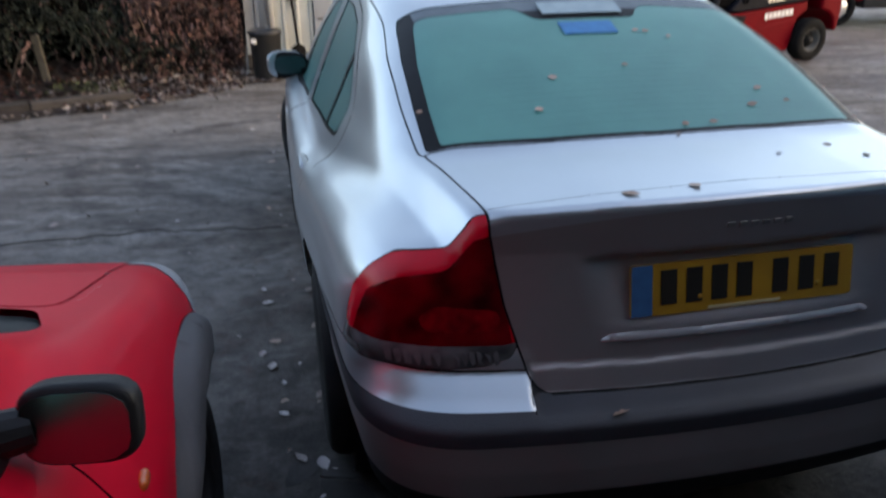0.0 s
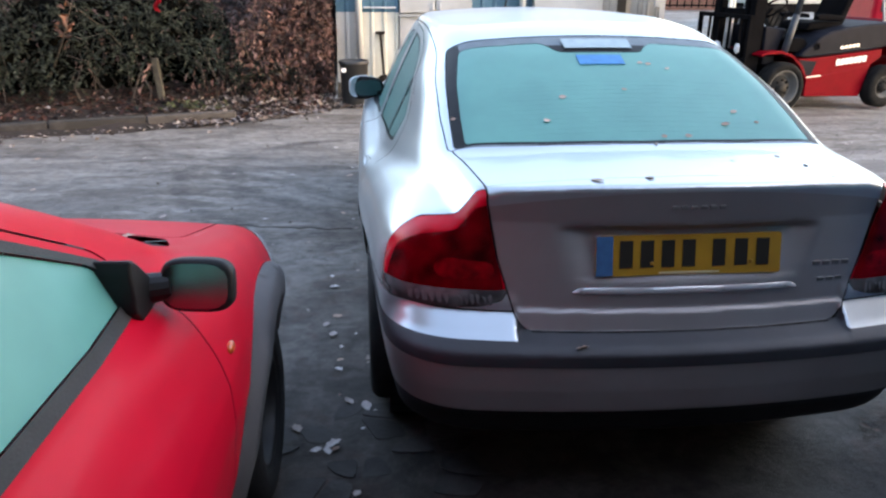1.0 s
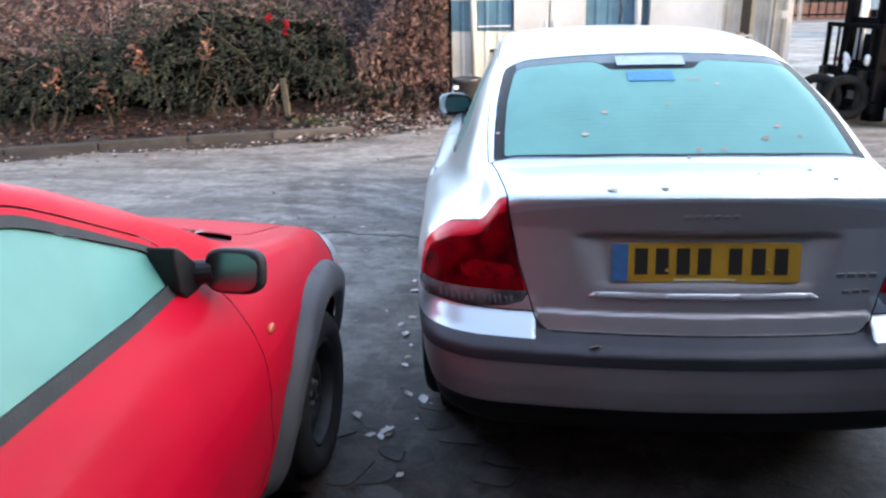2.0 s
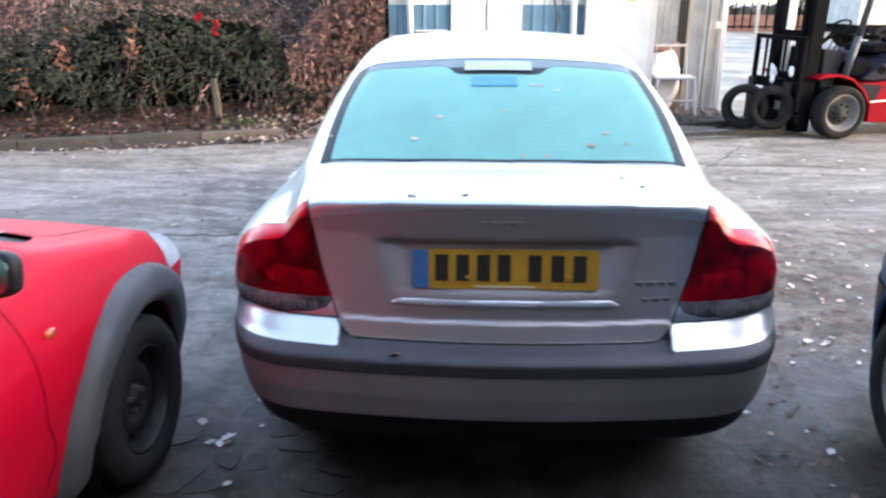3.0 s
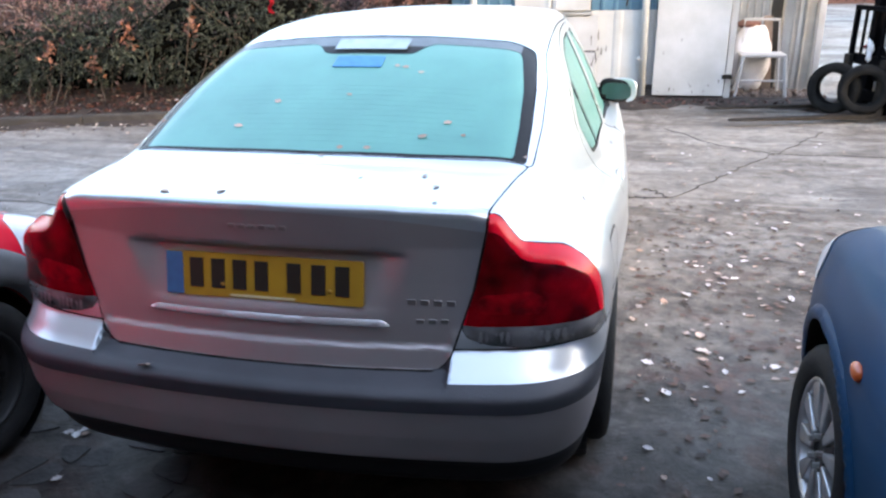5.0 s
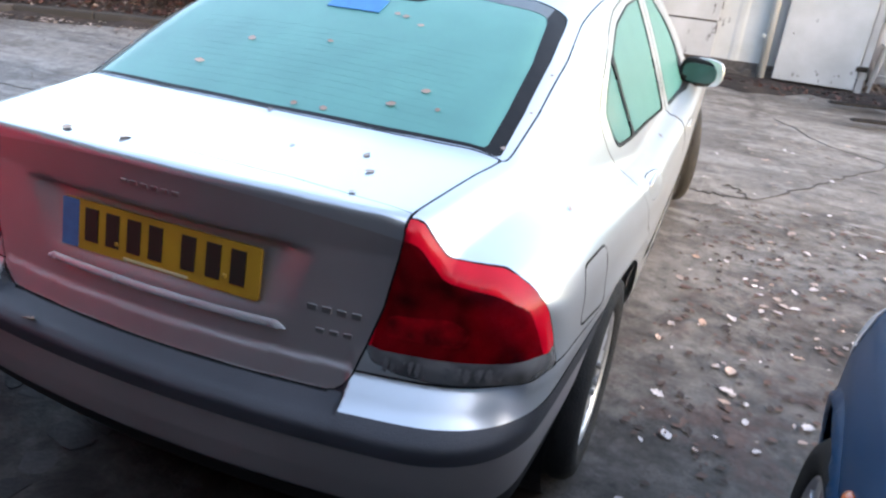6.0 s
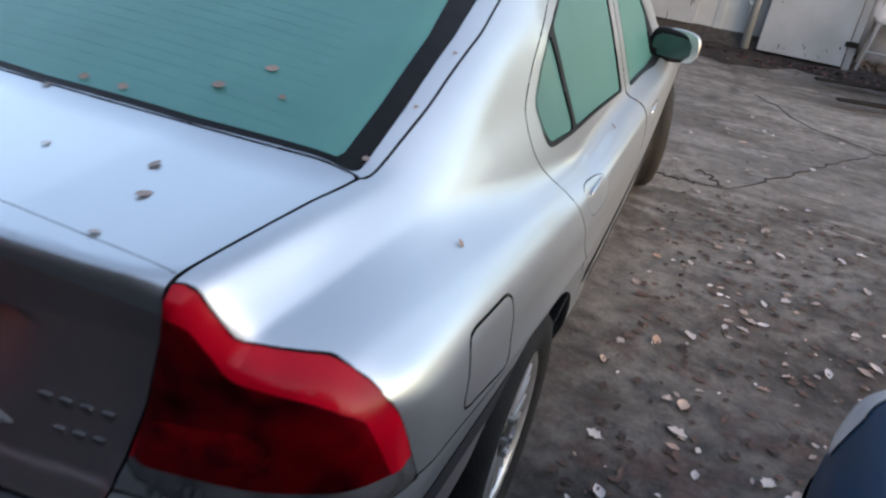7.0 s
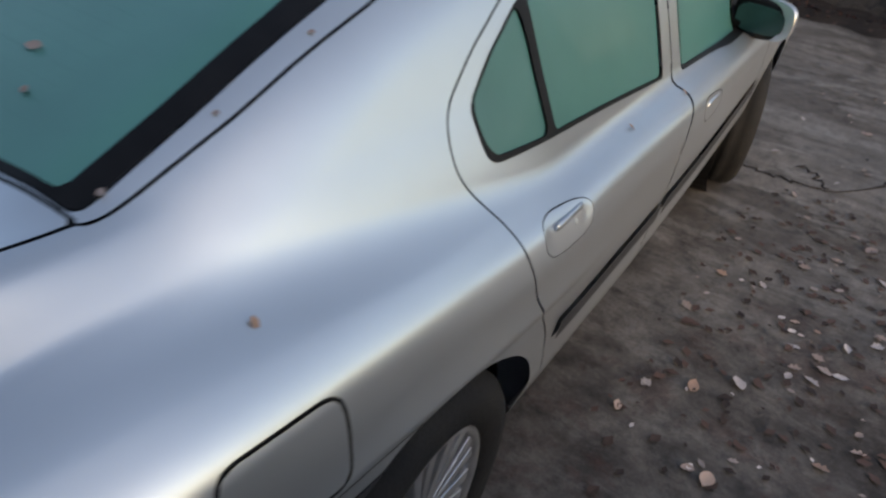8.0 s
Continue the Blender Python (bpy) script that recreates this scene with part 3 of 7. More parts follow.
# hedge
rng = np.random.default_rng(7)
n = 4300
hx = rng.uniform(-11, -1.75, n)
crest = np.interp(hx, [-11, -6, -5.2, -4.4, -3.1, -2.4, -1.9, -1.7], [1.3, 1.15, 1.25, 1.68, 1.50, 1.05, 0.7, 0.5]) + 0.10 * np.sin(6.3 * hx) + 0.06 * np.sin(15 * hx)
th = rng.uniform(0, 1, n) ** 0.85
depth = np.abs(rng.normal(0, 0.14, n)) + 0.17 * np.sin(4.1 * hx + 5 * th) * np.sin(7 * th + hx * 2.2)
hz = 0.31 + 0.07 * np.sin(3.3 * hx) + 0.05 * np.sin(11 * hx) + (crest - 0.43) * th
hy = kerb_y(hx) + 0.50 + 4.6 * np.clip(0.36 - th, 0, 1) ** 2 + 0.5 * th ** 3 + depth
hedge = thing("hedge", "dense dark green clipped hedge with bare stems below", "hedge")
go = np.stack([rng.normal(0, 0.75, n), -0.75 + rng.normal(0, 0.35, n), rng.normal(0.15, 0.65, n) + 0.7 * th ** 3], 1)
at, way = sprays(np.stack([hx, hy, hz], 1), go, rng.uniform(0.10, 0.30, n), 15, 0.35, 3, 1.3)
leaf_cloud("foliage", at, 0.024, 0.032, LEAF_GREEN, hedge, seed=3, slim=0.38, kind="", aim=way)
# closed sheet inside the hedge, coloured near black for the shaded depth
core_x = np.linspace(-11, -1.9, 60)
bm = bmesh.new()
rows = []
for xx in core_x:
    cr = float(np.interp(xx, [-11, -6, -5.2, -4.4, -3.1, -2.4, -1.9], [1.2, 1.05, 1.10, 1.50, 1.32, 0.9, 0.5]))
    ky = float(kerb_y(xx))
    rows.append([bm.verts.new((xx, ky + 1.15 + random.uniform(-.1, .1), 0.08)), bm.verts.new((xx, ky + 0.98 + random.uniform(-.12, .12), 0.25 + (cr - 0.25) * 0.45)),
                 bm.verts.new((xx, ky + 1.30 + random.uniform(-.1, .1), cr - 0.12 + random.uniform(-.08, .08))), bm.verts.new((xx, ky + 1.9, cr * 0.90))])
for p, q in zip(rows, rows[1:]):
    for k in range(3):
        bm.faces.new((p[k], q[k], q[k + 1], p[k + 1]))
part("inner_growth", bm, mat("hedge_shade", (0.006, 0.0055, 0.0045), 1.0, 0.0, (0.002, 0.002, 0.0015), 9, spec=0.0), hedge, "near-black sheet for the shaded inside of the hedge")
for k in range(46):
    xx = rng.uniform(-9.5, -2.0)
    ky = float(kerb_y(xx))
    p = Vector((xx, ky + rng.uniform(0.45, 0.9), float(bank_z(xx, ky + 0.6)) - 0.02))
    bm = bmesh.new()
    r = rng.uniform(0.006, 0.016)
    for s in range(3):
        q = p + Vector((rng.uniform(-0.12, 0.12), rng.uniform(-0.05, 0.12), rng.uniform(0.12, 0.24)))
        rod(bm, p, q, r, r * 0.8, 6)
        p, r = q, r * 0.8
    part("stem", bm, mat("dark_bark", (0.055, 0.042, 0.034), 0.85, 0.0, (0.025, 0.019, 0.016), 12), hedge)
# stake in the hedge
stake = thing("stake", "short mossy wooden stake standing in the hedge", "post")
bm = bmesh.new()
box(bm, -3.26, 7.40, 0.33, 0.075, 0.065, 0.62, 0.012, Matrix.Translation((-3.2, 7.4, 0.1)) @ Matrix.Rotation(radians(-4), 4, "Y") @ Matrix.Translation((3.2, -7.4, -0.1)))
part("post", bm, mat("mossy_wood", (0.075, 0.066, 0.050), 0.85, 0.0, (0.035, 0.032, 0.024), 9, 0.4, 40), stake)

# brown beech growth behind and beside the hedge
n = 13000
bxx = rng.uniform(-11, -1.42, n)
byy = kerb_y(bxx) + 1.35 + 3.2 * rng.random(n) ** 1.3
lift = np.abs(rng.normal(0, 0.22, n))
bzz = bank_z(bxx, byy) + lift + np.where(byy < kerb_y(bxx) + 2.2, 0.5 * rng.random(n), 0)
beech = thing("beech_growth", "tangle of brown dead beech leaves on the bank", "shrub")
leaf_cloud("dead_leaves", np.stack([bxx, byy, bzz], 1), 0.04, 0.06, LEAF_BROWN, beech, seed=5, slim=0.5, kind="")
n = 2100
sx_ = rng.uniform(-11, -1.5, n)
sy_ = kerb_y(sx_) + 1.15 + 2.6 * rng.random(n) ** 1.4
sz_ = bank_z(sx_, sy_) + 0.25 + 0.55 * rng.random(n) + 0.12 * np.sin(5 * sx_ + 2 * sy_)
go = np.stack([rng.normal(0, 0.7, n), -0.7 + rng.normal(0, 0.4, n), rng.normal(0.1, 0.6, n)], 1)
at, way = sprays(np.stack([sx_, sy_, sz_], 1), go, rng.uniform(0.2, 0.55, n), 13, 0.8, 15)
leaf_cloud("hanging_leaves", at, 0.036, 0.050, mat("hanging_leaf", (0.190, 0.104, 0.088), 0.65, 0.0, (0.012, 0.006, 0.005), 2.2, per_island=True), beech, seed=16, slim=0.34, kind="", aim=way)
n = 900
sx_ = -1.45 - np.abs(rng.normal(0, 0.5, n))
sz_ = 0.35 + rng.random(n) * np.interp(sx_, [-3.0, -2.4, -2.0, -1.6, -1.3], [0.5, 0.8, 1.3, 1.9, 2.1])
sy_ = kerb_y(sx_) + 0.35 + 0.6 * rng.random(n) + 0.35 * sz_
go = np.stack([rng.normal(0, 0.35, n), -0.5 + rng.normal(0, 0.3, n), rng.normal(-0.5, 0.5, n)], 1)
at, way = sprays(np.stack([sx_, sy_, sz_], 1), go, rng.uniform(0.15, 0.4, n), 9, 1.0, 17, 0.4)
at[:, 0] = np.minimum(at[:, 0], -1.40)
leaf_cloud("hanging_leaves", at, 0.045, 0.06, MATS["hanging_leaf"], beech, seed=18, slim=0.32, kind="", aim=way)
n = 5000
cx = -1.36 - np.abs(rng.normal(0, 0.45, n))
cy = kerb_y(cx) + 0.28 + 0.9 * rng.random(n)
cz = np.maximum(bank_z(cx, cy), 0) + rng.random(n) ** 0.7 * np.interp(cx, [-3.0, -2.4, -2.0, -1.6, -1.3], [0.4, 0.9, 1.5, 2.1, 2.3])
cy = cy + 0.35 * (cz - 0.3)
cx = np.minimum(cx, -1.40)
leaf_cloud("drooping_leaves", np.stack([cx, cy, cz], 1), 0.05, 0.07, mat("dark_beech_leaf", (0.12, 0.056, 0.046), 0.65, 0.0, (0.014, 0.007, 0.006), 2.0, per_island=True), beech, seed=6, slim=0.34, kind="")
for k in range(90):
    xx = rng.uniform(-9.5, -1.5)
    ky = float(kerb_y(xx))
    yy = ky + rng.uniform(0.9, 3.2)
    p = Vector((xx, yy, float(bank_z(xx, yy))))
    bm = bmesh.new()
    r = rng.uniform(0.006, 0.014)
    d = Vector((rng.uniform(-0.25, 0.25), rng.uniform(-0.25, 0.05), rng.uniform(0.15, 0.35)))
    for s in range(4):
        q = p + d + Vector((rng.uniform(-0.1, 0.1), rng.uniform(-0.1, 0.1), rng.uniform(-0.08, 0.08)))
        rod(bm, p, q, r, r * 0.75, 6)
        p, r = q, r * 0.75
    part("twig", bm, BARK, beech)
for k, (px, pz) in enumerate([(-4.75, 0.95), (-5.6, 0.75), (-4.05, 0.98), (-5.15, 0.62), (-6.2, 0.9)]):
    m = 26
    c = np.array([px, float(kerb_y(px)) + 0.50, pz]) + rng.normal(size=(m, 3)) * (0.05, 0.04, 0.11)
    leaf_cloud("rust_sprig", c, 0.06, 0.05, LEAF_RUST, beech, seed=20 + k, slim=0.6, kind="stuff")
# pale bent twigs lying through the leaves
for k in range(120):
    xx = rng.uniform(-8.5, -1.6)
    yy = float(kerb_y(xx)) + rng.uniform(0.75, 2.9)
    p = Vector((xx, yy, float(bank_z(xx, yy)) + rng.uniform(0.25, 0.75)))
    a = rng.uniform(0, 6.28)
    d = Vector((math.cos(a) * 0.16, math.sin(a) * 0.10, rng.uniform(-0.10, 0.08)))
    bm = bmesh.new()
    r = rng.uniform(0.003, 0.008)
    for s in range(4):
        q = p + d + Vector((rng.uniform(-0.05, 0.05), rng.uniform(-0.05, 0.05), rng.uniform(-0.06, 0.06)))
        rod(bm, p, q, r, r * 0.8, 5)
        p, r = q, r * 0.8
    part("pale_twig", bm, mat("pale_bark", (0.34, 0.27, 0.24), 0.8, 0.0, (0.20, 0.14, 0.12), 12), beech)
# green weeds at the hedge foot
n = 120
wx = rng.normal(-2.90, 0.20, n)
wy = kerb_y(wx) + rng.uniform(0.12, 0.36, n)
leaf_cloud("weeds", np.stack([wx, wy, np.maximum(bank_z(wx, wy), 0) + 0.02 + 0.07 * rng.random(n)], 1), 0.04, 0.05, mat("weed_green", (0.060, 0.075, 0.026), 0.7, 0.0, (0.015, 0.018, 0.009), 4, per_island=True), None, 0.2, 23, 0.3, "low green weeds at the hedge foot", "weeds")
# red rags caught in the hedge
for k, (px, py, pz, rr) in enumerate([(-3.16, 7.62, 1.22, 0.4), (-3.36, 7.64, 1.34, 1.2)]):
    bm = bmesh.new()
    bmesh.ops.create_grid(bm, x_segments=6, y_segments=8, size=1)
    for v in bm.verts:
        u, w = v.co.x, v.co.y
        v.co = Vector((0.026 * u + 0.018 * math.sin(4 * w), 0.02 * math.sin(5 * u + 3 * w), 0.085 * w * (0.6 if k else 1)))
    bmesh.ops.transform(bm, matrix=pose(px, py - 0.36, pz, 10, 20 * rr, 30 * k), verts=bm.verts)
    tagged(part("red_rag", bm, mat("red_plastic", (0.26, 0.004, 0.012), 0.6, 0.0, (0.15, 0.003, 0.007), 20, spec=0.1), None, "", True), "torn red plastic rag caught in the hedge", "rag", "red rags")

# litter of leaves along the kerb and the building
n = 1500
lx = np.where(rng.random(n) < 0.82, rng.uniform(-2.9, -1.0, n), rng.uniform(-10, -2.9, n))
edge_d = np.where(lx < -3.0, rng.uniform(0.1, 0.75, n), -0.25 + 0.9 * rng.random(n))
ly = np.where(lx < -1.38, kerb_y(np.minimum(lx, -1.38)) + edge_d, 7.75 + 0.5 * rng.random(n))
lz = np.maximum(np.where(lx < -1.36, bank_z(lx, ly), 0), 0.0) + 0.012 + 0.02 * rng.random(n)
leaf_cloud("leaf_litter", np.stack([lx, ly, lz], 1), 0.045, 0.05, LEAF_PALE, None, 0.75, 8, 0.6, "pale and brown fallen leaves along the hedge foot", "leaves")
n = 2600
lx = rng.uniform(-10, -1.4, n)
ly = kerb_y(lx) + np.where(lx < -3.0, rng.uniform(0.1, 0.95, n), rng.uniform(-0.1, 1.0, n))
leaf_cloud("rust_litter", np.stack([lx, ly, np.maximum(bank_z(lx, ly), 0) + 0.012 + 0.03 * rng.random(n)], 1), 0.045, 0.05, mat("red_brown_leaf", (0.075, 0.027, 0.020), 0.75, 0.0, (0.012, 0.006, 0.005), 4, per_island=True), None, 0.7, 18, 0.6, "red-brown dead leaves under the hedge", "leaves")
n = 380
lx = rng.uniform(-9, -1.5, n)
ly = kerb_y(lx) - 0.06 - np.abs(rng.normal(0, 0.25, n))
leaf_cloud("gutter_leaves", np.stack([lx, ly, 0.012 + 0 * lx], 1), 0.035, 0.04, LEAF_PALE, None, 0.8, 9, 0.6, "small pale leaves in the gutter", "leaves")

# ---- silver saloon ----
back_line = curve([0.15, 0.25, 0.30, 0.40, 0.43, 0.50, 0.585, 0.615, 0.632, 0.642, 0.648, 0.702, 0.708, 0.86, 0.95, 1.02, 1.05, 1.2],
                  [0.56, 0.50, 0.46, 0.415, 0.392, 0.376, 0.368, 0.366, 0.385, 0.415, 0.436, 0.4485, 0.4555, 0.47, 0.475, 0.468, 0.463, 0.46], 0.004)
wide_rear = curve([0.15, 0.3, 0.5, 0.65, 0.72, 0.80, 0.86, 0.90, 0.95, 1.0, 1.04, 1.08, 1.2],
                  [0.74, 0.79, 0.835, 0.847, 0.848, 0.848, 0.838, 0.814, 0.760, 0.700, 0.650, 0.59, 0.45], 0.03)
wide_mid = curve([0.15, 0.2, 0.3, 0.45, 0.65, 0.78, 0.85, 0.90, 0.94, 0.97, 1.0, 1.2],
                 [0.70, 0.77, 0.835, 0.88, 0.90, 0.898, 0.882, 0.846, 0.795, 0.75, 0.70, 0.5], 0.03)
body_top = curve([0.3, 0.5, 0.85, 1.2, 1.7, 3.5, 3.8, 4.2, 4.6, 4.85, 5.0], [1.052, 1.058, 1.07, 1.04, 0.98, 0.96, 0.965, 0.90, 0.80, 0.70, 0.62], 0.08)
roof_line = curve([0.8, 1.3, 1.5, 1.8, 2.3, 2.8, 3.1, 3.4, 4], [1.25, 1.325, 1.352, 1.382, 1.402, 1.395, 1.37, 1.33, 1.2], 0.15)
gh_taper = curve([0.6, 0.9, 1.2, 1.7, 2.4, 3.0, 3.6, 4.0], [0.10, 0.07, 0.028, -0.004, 0.0, 0.012, 0.05, 0.09], 0.15)

rear_drop = curve([0, 0.3, 0.5, 0.555, 0.575, 0.604, 0.628, 0.665, 0.725, 0.775, 0.80, 0.85, 1.1],
                  [0, -0.005, -0.016, -0.021, -0.028, -0.068, -0.096, -0.107, -0.122, -0.152, -0.187, -0.27, -0.75], 0.010)
corner_line = curve([0.15, 0.25, 0.30, 0.40, 0.43, 0.50, 0.585, 0.615, 0.632, 0.70, 0.76, 1.2], [0.56, 0.50, 0.46, 0.415, 0.392, 0.376, 0.368, 0.366, 0.380, 0.448, 0.455, 0.46], 0.006)


def saloon(p):
    x, y, z = np.abs(p[:, 0]), p[:, 1], p[:, 2]
    wr, wm = wide_rear(z), wide_mid(z)
    t = step(y, 0.80, 1.80)
    w = wr * (1 - t) + wm * t - 0.10 * np.clip((1.0 - y) / 0.65, 0, 1) ** 2 * 0.6 - 0.045 * step(y, 2.3, 4.4) - 0.09 * np.clip((y - 4.1) / 0.85, 0, 1) ** 2
    side = x - w
    bumper = 1 - step(z, 0.60, 0.66)
    cn = step(x, 0.462, 0.472) * (1 - step(z, 0.72, 0.76))
    rear = back_line(z) * (1 - cn) + corner_line(z) * cn + (0.17 - 0.04 * bumper) * x * x - y
    rear = rear + (0.003 + 0.19 * np.clip(z - 0.78, 0, 0.15)) * step(0.385 - x + (z - 0.93) * 0.25, 0.0, 0.10) * step(z, 0.772, 0.800) * step(0.945 - z, 0.0, 0.025) 
    front = y - (4.93 - 0.25 * x * x - 0.35 * np.maximum(z - 0.55, 0) ** 1.3 - 0.15 * np.maximum(0.4 - z, 0))
    kc = 0.20 - 0.10 * step(z, 0.75, 1.0)
    low = smax(side, rear, kc)
    low = smax(low, front, 0.25)
    fall = 0.055 * np.clip(x / 0.6, 0, 1.3) ** 2 * step(y, 0.2, 0.7) + 0.012 * np.clip(x / 0.6, 0, 1.2) ** 2
    haunch = rear_drop(x - np.interp(y, [0.5, 0.9, 1.3], [0, 0.055, 0.09]) * step(x, 0.4, 0.6))
    fwd = step(y, 1.3, 1.8)
    top = z - (body_top(y) - fall * fwd + haunch * (1 - fwd))
    low = smax(low, top, 0.022 + 0.03 * step(x, 0.5, 0.62) + 0.012 * step(y, 0.6, 1.2))
    low = smax(low, 0.20 + 0.10 * step(y, 1.2, 0.5) - z, 0.06)
    g = 0.760 - 0.42 * (z - 0.95) - 0.16 * np.maximum(z - 0.95, 0) ** 2 - gh_taper(y) + (0.014 * step(z, 1.03, 1.2) - 0.09 * (z - 1.06)) * (1 - step(y, 1.4, 2.1))
    gs = x - g
    dy = y - 0.83
    glass = (z - (1.06 + 0.44 * dy - 0.06 * dy * dy - 0.07 * x * x)) * 0.92
    dw = 3.86 - y
    screen = (z - (0.96 + 0.53 * dw - 0.06 * dw * dw - 0.10 * x * x)) * 0.88
    roof = z - (roof_line(y) - 0.10 * x * x)
    up = smax(smax(roof, glass, 0.05), screen, 0.05)
    up = smax(up, gs, 0.05 + 0.075 * (1 - step(y, 1.5, 2.1)))
    up = smax(up, 0.7 - z, 0.02)
    up = smax(up, 0.60 - y, 0.05)
    return smin(low, up, 0.02 + 0.018 * (1 - 0.6 * step(y, 1.4, 2.4)) * step(x, 0.56, 0.66))



H = 0.0125


def top_of(mesh, poly, zmin=0.9):
    """Distance to an outline in the top view (x, y)."""
    return np.maximum(outline(mesh[0][:, :2], poly), zmin - mesh[0][:, 2])


def circle(cy, cz, r, n=48):
    a = np.arange(n) * 2 * math.pi / n
    return np.stack([cy + r * np.cos(a), cz + r * np.sin(a)], 1)


def both(half):
    """A closed outline from its right half, listed upwards."""
    h = np.array(half, float)
    return np.concatenate([h, mirrored(h)[::-1]])


def pillow(name, mesh, material, parent, dist, label="", high=0.012, reach=0.03, base=0.0):
    """A lens that swells out from its edge."""
    v, n, f = mesh
    if not len(f):
        return None
    up = base + high * step(-dist(mesh), 0.0, reach)
    me = bpy.data.meshes.new(name)
    me.from_pydata((v + n * up[:, None]).tolist(), [], f.tolist())
    me.polygons.foreach_set("use_smooth", [True] * len(f))
    return link_mesh(name, me, material, parent, label)


def tyre_profile(r, w, rim):
    h = w / 2
    return [(rim, -h * 0.72), (rim + 0.012, -h * 0.9), ((r + rim) / 2, -h), (r - 0.022, -h * 0.93), (r - 0.004, -h * 0.72), (r, -h * 0.4),
            (r - 0.006, -h * 0.2), (r, -h * 0.15), (r, h * 0.15), (r - 0.006, h * 0.2), (r, h * 0.4),
            (r - 0.004, h * 0.72), (r - 0.022, h * 0.93), ((r + rim) / 2, h), (rim + 0.012, h * 0.9), (rim, h * 0.72)]


def wheel(parent, x, y, z, r, width, rim, out, spokes, rim_mat, kind, label, steer=0):
    """A wheel whose outer face looks along out (+1 or -1 in x). kind: twin, steel or fork."""
    m = pose(x, y, z, 0, 0, steer if out > 0 else 180 + steer)
    w = tagged(part("wheel", lathe(bmesh.new(), [(rim * 0.96, -width * 0.36), (rim * 0.97, -width * 0.1), (rim * 0.93, width * 0.02), (0.002, width * 0.0)], 48, m), BLACK, parent, smooth=True), label)
    part("tyre", lathe(bmesh.new(), tyre_profile(r, width, rim), 56, m), RUBBER, w, smooth=True)
    h = width / 2
    bm = bmesh.new()
    lathe(bm, [(rim * 1.0, h * 0.70), (rim * 1.03, h * 0.82), (rim * 0.985, h * 0.86), (rim * 0.94, h * 0.70), (rim * 0.92, h * 0.3)], 56, m)
    part("rim", bm, rim_mat, w, smooth=True)
    if kind == "blade":
        for k in range(spokes):
            bm = bmesh.new()
            q = m @ Matrix.Rotation(2 * math.pi * k / spokes, 4, "X")
            i0, o0 = rim * 0.30, rim * 0.97
            prism(bm, [(-0.010, i0), (0.010, i0), (0.030, o0 * 0.92), (0.026, o0), (-0.022, o0), (-0.026, o0 * 0.9)], 0, h * 0.50, h * 0.78, 0.004, q)
            part("blade", bm, rim_mat, w)
        bm = bmesh.new()
        lathe(bm, [(rim * 0.36, h * 0.30), (rim * 0.34, h * 0.66), (rim * 0.20, h * 0.74), (rim * 0.17, h * 0.66), (0.001, h * 0.68)], 32, m)
        part("hub", bm, MATS["dark_metal"], w, smooth=True)
    elif kind == "twin":
        for k in range(spokes):
            for d in (-0.11, 0.11):
                bm = bmesh.new()
                a = 2 * math.pi * k / spokes
                q = m @ Matrix.Rotation(a, 4, "X")
                i0, o0 = rim * 0.24, rim * 0.955
                hw0, hw1 = 0.008, 0.0165
                c0, c1 = i0 * d * 1.3, o0 * d * 1.25
                prism(bm, [(c0 - hw0, i0), (c0 + hw0, i0), (c1 + hw1, o0), (c1 - hw1, o0)], 0, h * 0.45, h * 0.74, 0.003, q)
                part("spoke", bm, rim_mat, w)
        bm = bmesh.new()
        lathe(bm, [(rim * 0.30, h * 0.30), (rim * 0.28, h * 0.72), (rim * 0.18, h * 0.80), (0.001, h * 0.82)], 32, m)
        part("hub", bm, MATS["dark_metal"], w, smooth=True)
    else:
        bm = bmesh.new()
        lathe(bm, [(rim * 0.93, h * 0.30), (rim * 0.80, h * 0.12), (rim * 0.62, h * 0.42), (rim * 0.42, h * 0.46), (rim * 0.36, h * 0.30), (rim * 0.2, h * 0.34), (rim * 0.18, h * 0.5), (0.001, h * 0.52)], 40, m)
        part("disc", bm, rim_mat, w, smooth=True)
        for k in range(spokes):
            a = 2 * math.pi * (k + 0.5) / spokes
            bm = bmesh.new()
            lathe(bm, [(0.001, 0.006), (rim * 0.07, 0.006), (rim * 0.07, 0.0)], 14,
                  m @ Matrix.Translation((h * 0.30, rim * 0.72 * math.cos(a), rim * 0.72 * math.sin(a))) @ Matrix.Rotation(-0.5, 4, Vector((0, -math.sin(a), math.cos(a)))))
            part("vent_hole", bm, BLACK, w)
    for k in range(5):
        a = 2 * math.pi * (k + 0.25) / 5
        bm = bmesh.new()
        c = Vector((h * (0.40 if kind == "steel" else 0.80), rim * 0.215 * math.cos(a), rim * 0.215 * math.sin(a)))
        bmesh.ops.create_cone(bm, cap_ends=True, segments=6, radius1=0.011, radius2=0.009, depth=0.02,
                              matrix=m @ Matrix.Translation(c) @ Matrix.Rotation(math.pi / 2, 4, "Y"))
        part("wheel_nut", bm, MATS["dull_metal"], w)
    return w


def liner(parent, x, y, z, r, out, deep=0.3):
    bm = bmesh.new()
    lathe(bm, [(r, 0.0), (r + 0.004, -0.03), (r + 0.01, -deep), (0.05, -deep)], 40, pose(x, y, z, 0, 0, 0 if out > 0 else 180))
    part("wheel_housing", bm, BLACK, parent, "black wheel housing")


